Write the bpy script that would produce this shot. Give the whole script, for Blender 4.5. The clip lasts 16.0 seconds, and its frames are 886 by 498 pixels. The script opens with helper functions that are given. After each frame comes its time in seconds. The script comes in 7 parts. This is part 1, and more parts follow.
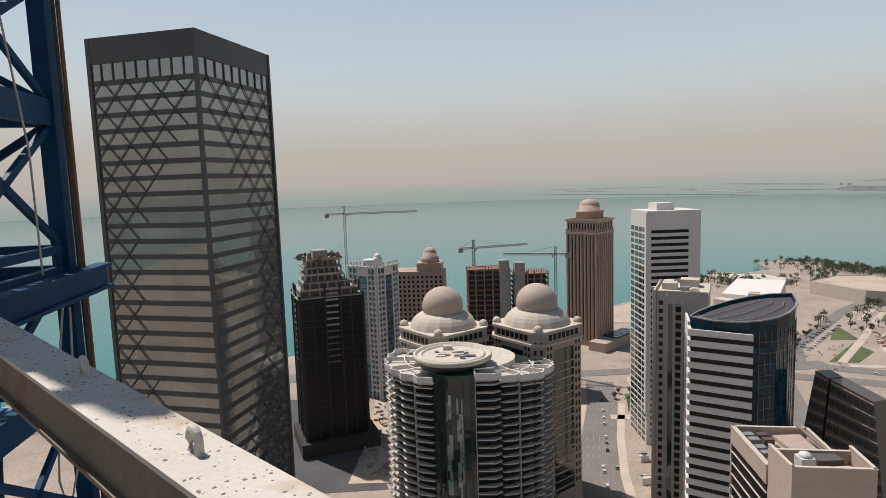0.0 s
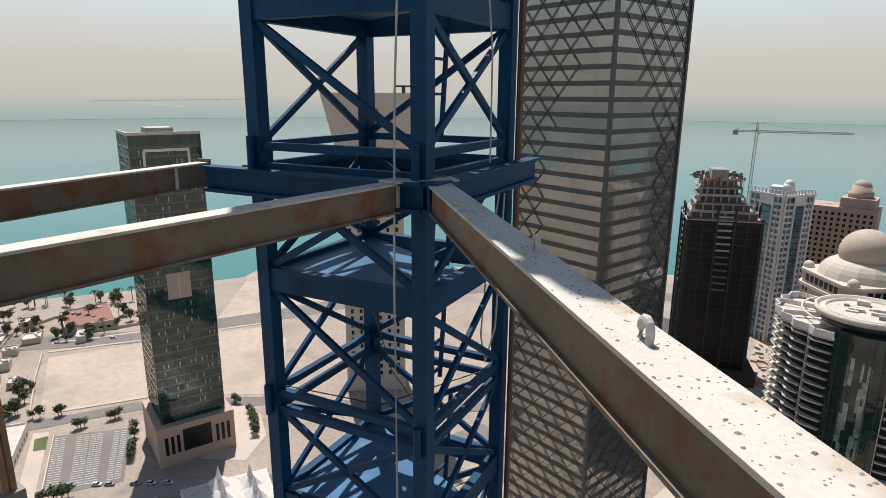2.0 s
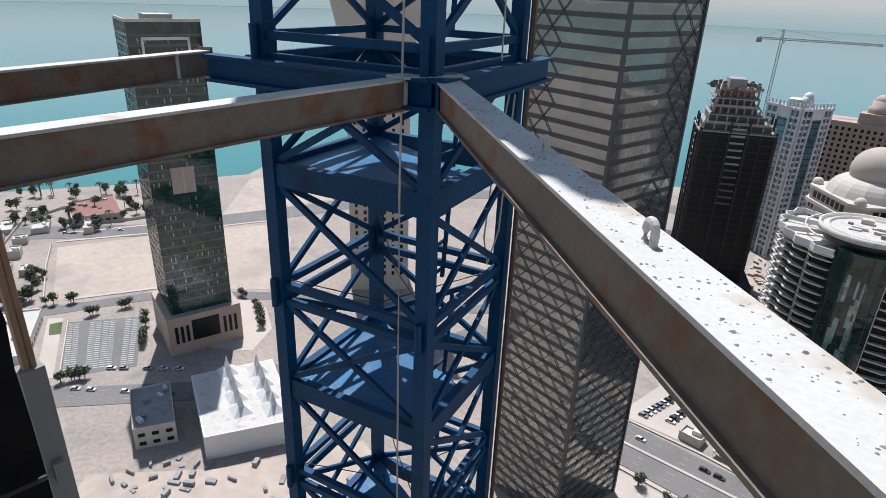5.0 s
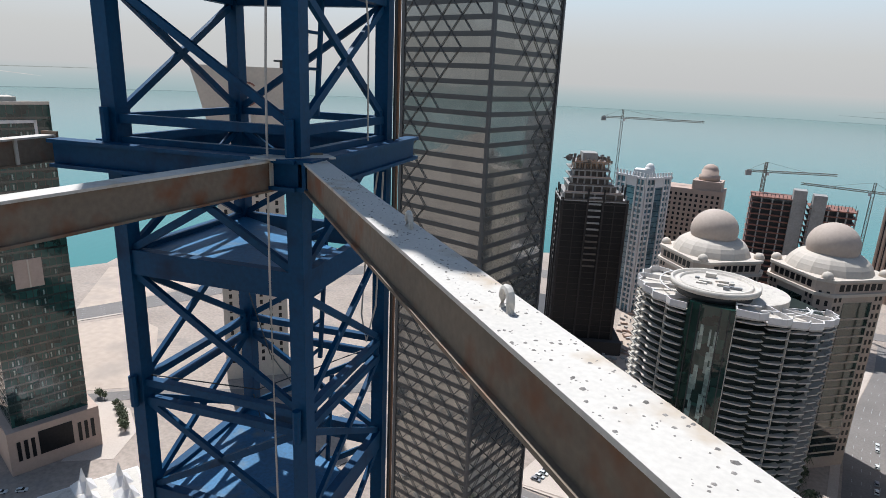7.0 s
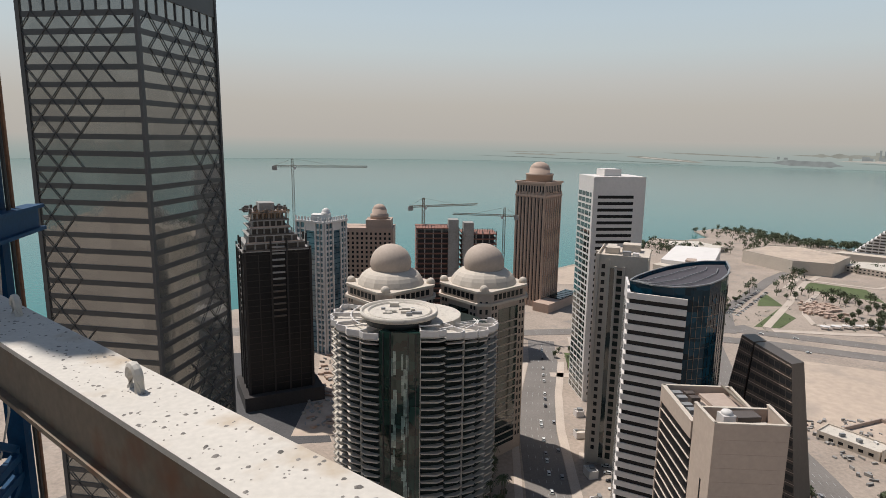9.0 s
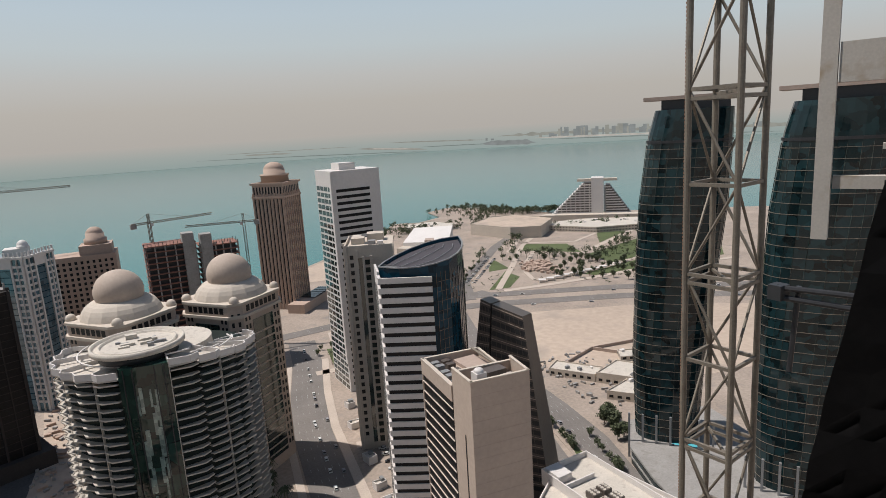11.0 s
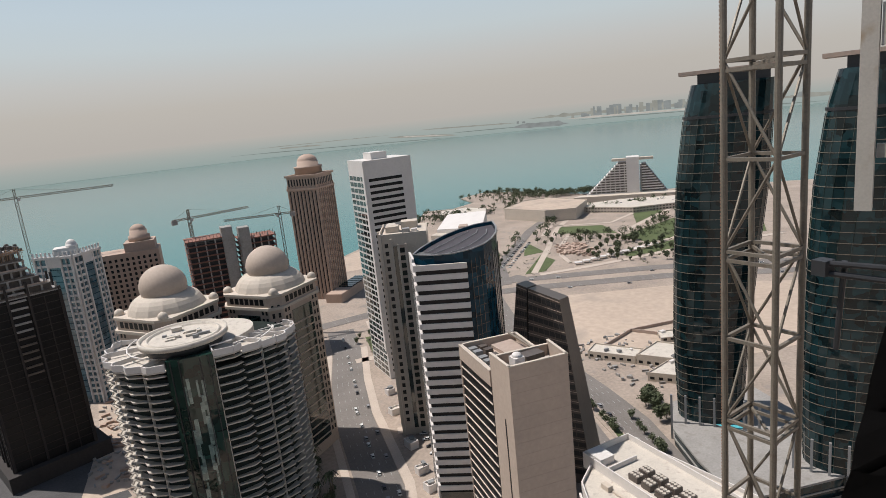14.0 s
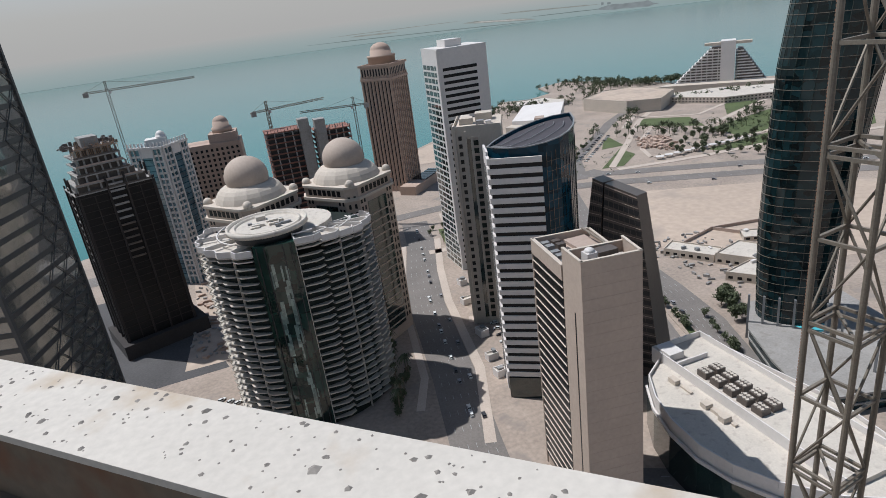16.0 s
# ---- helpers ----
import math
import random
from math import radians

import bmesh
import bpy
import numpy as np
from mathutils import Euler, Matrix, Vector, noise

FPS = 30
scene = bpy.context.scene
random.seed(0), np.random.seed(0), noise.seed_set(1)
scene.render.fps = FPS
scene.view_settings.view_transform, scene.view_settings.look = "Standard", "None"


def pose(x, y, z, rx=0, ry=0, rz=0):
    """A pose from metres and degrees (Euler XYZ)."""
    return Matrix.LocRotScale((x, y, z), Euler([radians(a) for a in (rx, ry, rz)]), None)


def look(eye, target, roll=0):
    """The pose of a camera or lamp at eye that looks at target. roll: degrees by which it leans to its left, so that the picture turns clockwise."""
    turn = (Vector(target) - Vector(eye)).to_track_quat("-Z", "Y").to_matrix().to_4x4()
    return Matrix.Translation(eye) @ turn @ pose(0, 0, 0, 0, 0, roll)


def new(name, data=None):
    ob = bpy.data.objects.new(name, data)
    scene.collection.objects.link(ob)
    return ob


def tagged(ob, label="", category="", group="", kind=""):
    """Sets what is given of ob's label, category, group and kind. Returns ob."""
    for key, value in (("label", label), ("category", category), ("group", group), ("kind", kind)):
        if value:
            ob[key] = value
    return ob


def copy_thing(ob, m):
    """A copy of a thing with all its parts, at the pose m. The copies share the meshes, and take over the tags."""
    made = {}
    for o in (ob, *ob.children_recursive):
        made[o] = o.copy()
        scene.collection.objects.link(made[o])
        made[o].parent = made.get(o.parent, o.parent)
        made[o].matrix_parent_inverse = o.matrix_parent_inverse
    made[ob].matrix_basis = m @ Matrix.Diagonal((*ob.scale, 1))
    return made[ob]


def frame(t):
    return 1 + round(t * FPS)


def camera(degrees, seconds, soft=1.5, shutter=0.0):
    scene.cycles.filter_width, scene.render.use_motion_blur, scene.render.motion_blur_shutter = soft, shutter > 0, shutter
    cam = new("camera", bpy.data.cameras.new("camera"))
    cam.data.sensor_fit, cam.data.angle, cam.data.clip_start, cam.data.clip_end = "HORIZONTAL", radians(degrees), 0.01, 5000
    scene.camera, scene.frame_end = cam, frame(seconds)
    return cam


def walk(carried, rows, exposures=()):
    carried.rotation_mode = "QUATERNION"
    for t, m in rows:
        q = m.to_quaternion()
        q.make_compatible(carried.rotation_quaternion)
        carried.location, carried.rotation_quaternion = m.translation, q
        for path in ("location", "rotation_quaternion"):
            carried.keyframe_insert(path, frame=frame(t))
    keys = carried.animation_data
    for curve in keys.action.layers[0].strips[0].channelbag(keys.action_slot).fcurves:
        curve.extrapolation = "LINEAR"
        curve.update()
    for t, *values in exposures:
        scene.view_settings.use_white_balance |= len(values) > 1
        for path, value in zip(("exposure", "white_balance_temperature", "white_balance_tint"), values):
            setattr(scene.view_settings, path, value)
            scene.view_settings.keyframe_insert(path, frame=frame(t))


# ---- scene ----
cam = camera(72.16, 16.0, soft=0.8)
PATH = [
    (0.00, pose(-0.030, 0.054, 169.973, 83.619, 1.868, 0.032)),
    (0.50, pose(-0.107, 0.105, 169.932, 81.077, 0.715, 7.261)),
    (1.00, pose(-0.132, 0.036, 169.944, 78.894, 0.064, 15.699)),
    (1.50, pose(-0.186, 0.014, 169.936, 78.151, -1.175, 26.408)),
    (2.00, pose(-0.227, -0.006, 169.940, 75.805, -0.316, 36.275)),
    (2.50, pose(-0.231, -0.012, 169.926, 77.949, -1.090, 41.519)),
    (3.00, pose(-0.225, -0.018, 169.924, 77.311, -1.458, 40.175)),
    (3.50, pose(-0.226, -0.019, 169.921, 74.095, -1.640, 39.161)),
    (4.00, pose(-0.232, -0.016, 169.912, 66.979, -1.088, 38.425)),
    (6.50, pose(-0.203, -0.003, 169.923, 69.809, -1.942, 30.994)),
    (7.00, pose(-0.178, 0.005, 169.927, 74.246, -2.440, 25.587)),
    (7.50, pose(-0.164, 0.001, 169.945, 77.631, -1.523, 21.603)),
    (8.00, pose(-0.134, 0.003, 169.955, 79.216, -0.765, 15.181)),
    (8.50, pose(-0.075, 0.015, 169.954, 79.936, -1.421, 4.280)),
    (9.00, pose(-0.021, 0.017, 169.949, 79.636, -0.793, -4.394)),
    (9.50, pose(0.004, 0.035, 169.949, 80.430, -0.738, -15.722)),
    (10.00, pose(0.010, 0.033, 169.947, 79.913, -0.011, -23.302)),
    (12.50, pose(0.093, 0.006, 169.903, 78.565, 4.737, -31.105)),
    (13.00, pose(0.093, 0.007, 169.905, 78.374, 5.651, -30.419)),
    (13.50, pose(0.094, 0.011, 169.910, 78.152, 5.550, -28.779)),
    (14.00, pose(0.092, 0.017, 169.915, 77.697, 5.884, -26.264)),
    (14.50, pose(0.088, 0.024, 169.918, 78.042, 3.460, -24.507)),
    (15.00, pose(0.086, 0.028, 169.920, 77.308, 4.204, -21.771)),
    (15.50, pose(0.083, 0.035, 169.920, 74.190, 4.729, -18.772)),
    (16.00, pose(0.085, 0.035, 169.921, 68.449, 7.037, -19.425)),
]
walk(cam, PATH, [(0.0, -0.02, 6650, 12), (1.0, 0.12, 6600, 12), (2.0, 0.28, 6450, 11), (3.0, 0.32, 6400, 11), (4.0, 0.30, 5950, 10), (6.5, 0.32, 5650, 9), (7.5, 0.32, 6250, 10), (8.5, 0.14, 6550, 11), (9.5, -0.14, 6500, 11), (10.2, -0.14, 6500, 12), (12.5, 0.0, 6500, 12), (14.5, 0.0, 6500, 12), (15.3, -0.05, 6350, 11), (16.0, -0.12, 5950, 10)])

# ---- sky, sun ----
SUN_AZ = (-0.77, 0.64)
SUN_EL = radians(62)
world = bpy.data.worlds.new("sky")
scene.world = world
world.use_nodes = True
wn, wl = world.node_tree.nodes, world.node_tree.links
wn.clear()
w_out = wn.new("ShaderNodeOutputWorld")
w_bg = wn.new("ShaderNodeBackground")
w_sky = wn.new("ShaderNodeTexSky")
w_sky.sky_type = "NISHITA"
w_sky.sun_disc = False
w_sky.sun_elevation = SUN_EL
w_sky.sun_rotation = math.atan2(SUN_AZ[0], SUN_AZ[1])
w_sky.altitude = 170
w_sky.air_density, w_sky.dust_density, w_sky.ozone_density = 1.0, 3.0, 1.0
# dust haze that thickens towards the horizon, all round
w_co = wn.new("ShaderNodeTexCoord")
w_sep = wn.new("ShaderNodeSeparateXYZ")
w_ramp = wn.new("ShaderNodeValToRGB")
w_mix = wn.new("ShaderNodeMixRGB")
wl.new(w_co.outputs["Generated"], w_sep.inputs[0])
wl.new(w_sep.outputs["Z"], w_ramp.inputs[0])
els = w_ramp.color_ramp.elements
els[0].position, els[0].color = 0.0, (4.75, 4.5, 4.1, 0.97)
els[1].position, els[1].color = 0.75, (0.8, 1.35, 2.3, 0.8)
for at_, col in ((0.05, (5.05, 4.8, 4.35, 0.96)), (0.09, (5.4, 5.4, 5.15, 0.93)), (0.135, (5.5, 6.15, 6.25, 0.90)), (0.18, (5.35, 6.3, 6.75, 0.88)), (0.28, (4.7, 5.9, 6.8, 0.8)), (0.42, (1.9, 2.75, 3.9, 0.8))):
    e = els.new(at_)
    e.color = col
wl.new(w_ramp.outputs["Alpha"], w_mix.inputs[0])
wl.new(w_sky.outputs[0], w_mix.inputs[1])
wl.new(w_ramp.outputs["Color"], w_mix.inputs[2])
wl.new(w_mix.outputs[0], w_bg.inputs[0])
w_bg.inputs[1].default_value = 0.10
wl.new(w_bg.outputs[0], w_out.inputs[0])

sun = new("sun", bpy.data.lights.new("sun", "SUN"))
sun.data.energy, sun.data.angle, sun.data.color = 4.9, radians(0.6), (1.0, 0.965, 0.91)
sun.matrix_world = look((SUN_AZ[0] * math.cos(SUN_EL) * 300, SUN_AZ[1] * math.cos(SUN_EL) * 300, math.sin(SUN_EL) * 300), (0, 0, 0))


# ---- materials ----
def mat(name, color, rough=0.7, metal=0.0, vary=0.15, scale=1.0, fine=12.0, bump=0.0, dirt=None, spec=0.5, piece=0.0, dirt_at=(0.56, 0.74)):
    """Principled surface with variation at two scales in world metres, optional dirt colour and variation from piece to piece."""
    m = bpy.data.materials.new(name)
    m.use_nodes = True
    n, l = m.node_tree.nodes, m.node_tree.links
    b = n["Principled BSDF"]
    b.inputs["Roughness"].default_value = rough
    b.inputs["Metallic"].default_value = metal
    b.inputs["Specular IOR Level"].default_value = spec
    g = n.new("ShaderNodeNewGeometry")
    n1, n2 = n.new("ShaderNodeTexNoise"), n.new("ShaderNodeTexNoise")
    n1.inputs["Scale"].default_value, n1.inputs["Detail"].default_value = scale, 5
    n2.inputs["Scale"].default_value, n2.inputs["Detail"].default_value = fine, 3
    l.new(g.outputs["Position"], n1.inputs["Vector"])
    l.new(g.outputs["Position"], n2.inputs["Vector"])
    add = n.new("ShaderNodeMath")
    add.operation = "ADD"
    l.new(n1.outputs[0], add.inputs[0])
    l.new(n2.outputs[0], add.inputs[1])
    r = n.new("ShaderNodeMapRange")
    r.inputs["From Min"].default_value, r.inputs["From Max"].default_value = 0.6, 1.4
    r.inputs["To Min"].default_value, r.inputs["To Max"].default_value = 1 - vary, 1 + vary
    l.new(add.outputs[0], r.inputs["Value"])
    value = r.outputs[0]
    if piece:
        oi = n.new("ShaderNodeObjectInfo")
        pr = n.new("ShaderNodeMapRange")
        pr.inputs["To Min"].default_value, pr.inputs["To Max"].default_value = 1 - piece, 1 + piece
        l.new(oi.outputs["Random"], pr.inputs["Value"])
        mu = n.new("ShaderNodeMath")
        mu.operation = "MULTIPLY"
        l.new(value, mu.inputs[0])
        l.new(pr.outputs[0], mu.inputs[1])
        value = mu.outputs[0]
    vm = n.new("ShaderNodeVectorMath")
    vm.operation = "SCALE"
    vm.inputs[0].default_value = color
    l.new(value, vm.inputs["Scale"])
    out = vm.outputs[0]
    if dirt:
        dm = n.new("ShaderNodeMixRGB")
        dr = n.new("ShaderNodeMapRange")
        dr.inputs["From Min"].default_value, dr.inputs["From Max"].default_value = dirt_at
        n3 = n.new("ShaderNodeTexNoise")
        n3.inputs["Scale"].default_value, n3.inputs["Detail"].default_value = scale * 2.3, 7
        l.new(g.outputs["Position"], n3.inputs["Vector"])
        l.new(n3.outputs[0], dr.inputs["Value"])
        l.new(dr.outputs[0], dm.inputs[0])
        l.new(out, dm.inputs[1])
        dm.inputs[2].default_value = (*dirt, 1)
        out = dm.outputs[0]
    l.new(out, b.inputs["Base Color"])
    if bump:
        bp = n.new("ShaderNodeBump")
        bp.inputs["Strength"].default_value, bp.inputs["Distance"].default_value = bump, 0.3 / fine
        l.new(n2.outputs[0], bp.inputs["Height"])
        l.new(bp.outputs[0], b.inputs["Normal"])
    return m


def glass_mat(name, color, rough=0.06, metal=0.0, vary=0.5, cell=4.0, spec=1.0, wavy=0.02, coat=0.4):
    """Coated facade glass seen from outside: a dark body under a mirror coat, panel by panel a little different."""
    m = bpy.data.materials.new(name)
    m.use_nodes = True
    n, l = m.node_tree.nodes, m.node_tree.links
    b = n["Principled BSDF"]
    b.inputs["Roughness"].default_value = rough
    b.inputs["Metallic"].default_value = metal
    b.inputs["Specular IOR Level"].default_value = spec
    b.inputs["Coat Weight"].default_value = coat
    b.inputs["Coat Roughness"].default_value = 0.04
    g = n.new("ShaderNodeNewGeometry")
    v = n.new("ShaderNodeTexVoronoi")
    v.distance = "CHEBYCHEV"
    v.inputs["Scale"].default_value = 1.0 / cell
    l.new(g.outputs["Position"], v.inputs["Vector"])
    sep = n.new("ShaderNodeSeparateColor")
    l.new(v.outputs["Color"], sep.inputs[0])
    r = n.new("ShaderNodeMapRange")
    r.inputs["To Min"].default_value, r.inputs["To Max"].default_value = 1 - vary, 1 + vary
    l.new(sep.outputs[0], r.inputs["Value"])
    vm = n.new("ShaderNodeVectorMath")
    vm.operation = "SCALE"
    vm.inputs[0].default_value = color
    l.new(r.outputs[0], vm.inputs["Scale"])
    l.new(vm.outputs[0], b.inputs["Base Color"])
    ns = n.new("ShaderNodeTexNoise")
    ns.inputs["Scale"].default_value = 0.35
    l.new(g.outputs["Position"], ns.inputs["Vector"])
    bp = n.new("ShaderNodeBump")
    bp.inputs["Strength"].default_value, bp.inputs["Distance"].default_value = wavy, 1.0
    l.new(ns.outputs[0], bp.inputs["Height"])
    l.new(bp.outputs[0], b.inputs["Normal"])
    return m


M_SAND = mat("sand", (0.412, 0.325, 0.258), 0.95, vary=0.18, scale=0.012, fine=0.2, dirt=(0.30, 0.25, 0.21))
M_DUST = mat("dusty_ground", (0.31, 0.25, 0.205), 0.95, vary=0.3, scale=0.03, fine=0.5, dirt=(0.22, 0.19, 0.17))
M_ASPH = mat("asphalt", (0.165, 0.146, 0.132), 0.9, vary=0.22, scale=0.05, fine=1.0)
# asphalt of one yard, with the shade lying there put into its colour
M_SHADED_ASPH = mat("shaded_asphalt", (0.07, 0.066, 0.066), 0.9, vary=0.3, scale=0.05, fine=0.8)
M_PAVE = mat("paving", (0.44, 0.365, 0.305), 0.9, vary=0.15, scale=0.05, fine=1.5)
M_LINE = mat("road_paint", (0.3212, 0.3212, 0.3108), 0.8, vary=0.2, fine=3)
M_GRASS = mat("lawn", (0.078, 0.098, 0.036), 0.95, vary=0.35, scale=0.05, fine=0.6)
M_LEAF = mat("foliage", (0.070, 0.083, 0.040), 0.8, vary=0.45, scale=0.3, fine=2)
M_TRUNK = mat("bark", (0.16, 0.12, 0.085), 0.9, fine=8)
M_WHITE = mat("white_cladding", (0.60, 0.56, 0.53), 0.6, vary=0.08, scale=0.06, fine=0.7)
M_CREAM = mat("cream_stone", (0.488, 0.420, 0.350), 0.75, vary=0.10, scale=0.08, fine=0.8)
M_BEIGE = mat("beige_stone", (0.412, 0.327, 0.266), 0.75, vary=0.10, scale=0.08, fine=0.8)
M_PINK = mat("pinkish_stone", (0.400, 0.288, 0.226), 0.75, vary=0.10, scale=0.06, fine=0.8)
M_BROWN = mat("brown_stone", (0.37, 0.285, 0.235), 0.8, vary=0.12, scale=0.06, fine=0.8)
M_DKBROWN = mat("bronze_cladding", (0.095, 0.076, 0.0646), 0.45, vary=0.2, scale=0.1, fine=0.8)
M_CONC = mat("raw_concrete", (0.2686, 0.2523, 0.2361), 0.9, vary=0.2, scale=0.1, fine=1.0, dirt=(0.2, 0.18, 0.16))
M_DARKCONC = mat("dark_concrete", (0.036, 0.030, 0.028), 0.9, vary=0.25, scale=0.1, fine=1.0)
M_RED = mat("oxide_red_formwork", (0.2131, 0.09768, 0.07104), 0.85, vary=0.3, scale=0.2, fine=1.5)
M_GREY = mat("grey_panel", (0.2072, 0.2072, 0.2072), 0.6, vary=0.1, scale=0.1, fine=1)
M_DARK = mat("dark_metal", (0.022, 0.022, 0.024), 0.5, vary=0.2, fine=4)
M_BAND = mat("dark_spandrel", (0.036, 0.037, 0.039), 0.4, vary=0.15, scale=0.2, fine=2)
M_STEELGREY = mat("brace_grey", (0.05, 0.051, 0.053), 0.5, vary=0.1, fine=3)
M_SLOT = mat("window_void", (0.010, 0.010, 0.011), 0.3, spec=0.25, vary=0.3, fine=1)
# near-black: the shade of deep recesses is put into this glass colour
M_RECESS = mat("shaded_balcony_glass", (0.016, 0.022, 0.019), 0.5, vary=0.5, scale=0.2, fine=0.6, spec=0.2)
M_BALC = mat("balcony_paint", (0.46, 0.415, 0.36), 0.65, vary=0.12, scale=0.1, fine=0.8)
M_ROOF = mat("roof_screed", (0.50, 0.45, 0.39), 0.9, vary=0.12, scale=0.15, fine=1.5, dirt=(0.36, 0.31, 0.27))
M_RUSTY = mat("terracotta_roof", (0.2442, 0.111, 0.0814), 0.85, vary=0.15, fine=1)
M_TYRE = mat("tyre_rubber", (0.02, 0.02, 0.02), 0.9)
M_GLASS_T = glass_mat("silver_glass", (0.255, 0.255, 0.24), 0.06, 0.72, 0.14, 6.5)
M_GLASS_G = glass_mat("green_glass", (0.012, 0.042, 0.036), 0.06, 0.0, 0.55, 4.0, 0.6, 0.03, 0.2)
M_GLASS_D = glass_mat("dark_green_glass", (0.012, 0.026, 0.022), 0.05, 0.0, 0.6, 5.0)
M_GLASS_B = glass_mat("blue_glass", (0.004, 0.030, 0.050), 0.08, 0.0, 0.5, 5.0, 0.22, 0.02, 0.0)
M_GLASS_P = glass_mat("teal_glass", (0.007, 0.020, 0.023), 0.06, 0.0, 0.7, 4.0, 0.35, 0.02, 0.15)
M_GLASS_L = glass_mat("sky_blue_glass", (0.09, 0.16, 0.19), 0.06, 0.15, 0.4, 4.0)
M_SASH = glass_mat("pale_sash_glass", (0.16, 0.22, 0.20), 0.1, 0.2, 0.4, 1.5)
M_GLASS_S = glass_mat("green_mirror_glass", (0.010, 0.030, 0.023), 0.06, 0.0, 0.8, 5.0, 0.6, 0.1, 0.15)
M_ROOFDK = mat("dark_roof_grating", (0.05, 0.043, 0.05), 0.7, vary=0.3, scale=0.3, fine=2)
M_BLUE = mat("blue_paint", (0.001, 0.043, 0.108), 0.55, vary=0.25, scale=1.2, fine=25, bump=0.05, dirt=(0.003, 0.020, 0.055), spec=0.2)
M_DECK = mat("worn_blue_chequer_plate", (0.02, 0.11, 0.23), 0.5, vary=0.35, scale=1.5, fine=30, bump=0.08, dirt=(0.10, 0.14, 0.17), spec=0.3)
M_BAY = mat("parking_bay_paint", (0.42, 0.41, 0.39), 0.8, vary=0.2, fine=3)
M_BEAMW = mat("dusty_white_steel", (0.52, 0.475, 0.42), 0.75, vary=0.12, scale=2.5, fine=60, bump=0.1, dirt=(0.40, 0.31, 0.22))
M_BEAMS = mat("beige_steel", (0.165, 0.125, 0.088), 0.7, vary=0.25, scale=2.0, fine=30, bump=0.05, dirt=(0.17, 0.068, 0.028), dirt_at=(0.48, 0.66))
M_RUST = mat("rusty_steel", (0.20, 0.10, 0.055), 0.85, vary=0.3, scale=4, fine=40, bump=0.1)
M_GALV = mat("weathered_grey_steel", (0.195, 0.165, 0.13), 0.55, metal=0.3, vary=0.25, scale=3, fine=30, dirt=(0.17, 0.13, 0.10))
M_CRUMB = mat("concrete_crumb", (0.20, 0.18, 0.16), 0.95, vary=0.3, fine=60, piece=0.4)
M_BLACK = mat("black_tarpaulin", (0.007, 0.006, 0.006), 0.6, vary=0.4, scale=3, fine=20, bump=0.08, spec=0.25)
M_ROPE = mat("rope", (0.42, 0.38, 0.33), 0.8, fine=60)
M_CABLE = mat("black_cable", (0.012, 0.012, 0.012), 0.5)
M_ORANGE = mat("orange_formwork_board", (0.34, 0.205, 0.115), 0.8, vary=0.2, fine=8)
M_POOL = mat("pool_water", (0.10, 0.42, 0.48), 0.1, vary=0.1)


# ---- building helpers ----
def thing(name, loc, label, category, group="", kind="", rz=0.0):
    ob = new(name)
    ob.empty_display_size = 0.5
    ob.matrix_world = pose(loc[0], loc[1], loc[2], 0, 0, rz)
    return tagged(ob, label, category, group, kind)


def mesh_of(name, bm, material):
    me = bpy.data.meshes.new(name)
    bm.normal_update()
    bm.to_mesh(me)
    bm.free()
    for m in (material if isinstance(material, (list, tuple)) else (material,)):
        me.materials.append(m)
    return me


def part(name, bm, material, parent, label="", at_=None):
    me = bm if isinstance(bm, bpy.types.Mesh) else mesh_of(name, bm, material)
    ob = new(name, me)
    ob.parent = parent
    if at_ is not None:
        ob.matrix_basis = at_
    return tagged(ob, label) if label else ob


def row(name, bm, material, parent, moves, label=""):
    """Alike parts on one shared mesh, one at each move."""
    me = mesh_of(name, bm, material)
    return [part(name, me, None, parent, label, Matrix.Translation(m)) for m in moves]


def stuff(name, bm, material, parent, label=""):
    ob = part(name, bm, material, parent, label)
    return tagged(ob, kind="stuff")


def solo(name, bm, material, label, category, kind="", group="", at_=None):
    ob = new(name, mesh_of(name, bm, material))
    if at_ is not None:
        ob.matrix_world = at_
    return tagged(ob, label, category, group, kind)


def hexa(bm, pts, mi=0):
    v = [bm.verts.new(p) for p in pts]
    for q in ((0, 3, 2, 1), (4, 5, 6, 7), (0, 1, 5, 4), (1, 2, 6, 5), (2, 3, 7, 6), (3, 0, 4, 7)):
        f = bm.faces.new([v[i] for i in q])
        f.material_index = mi


def box(bm, x0, x1, y0, y1, z0, z1, mi=0):
    hexa(bm, ((x0, y0, z0), (x1, y0, z0), (x1, y1, z0), (x0, y1, z0), (x0, y0, z1), (x1, y0, z1), (x1, y1, z1), (x0, y1, z1)), mi)


def bar(bm, a, b, w, h=None, up=(0, 0, 1), mi=0):
    """A straight bar of section w by h from a to b."""
    a, b = Vector(a), Vector(b)
    h = h or w
    d = (b - a).normalized()
    u = Vector(up)
    s = d.cross(u)
    if s.length < 1e-4:
        s = d.cross(Vector((1, 0, 0)))
    s.normalize()
    u = s.cross(d)
    s, u = s * w / 2, u * h / 2
    hexa(bm, [a - s - u, a + s - u, a + s + u, a - s + u, b - s - u, b + s - u, b + s + u, b - s + u], mi)


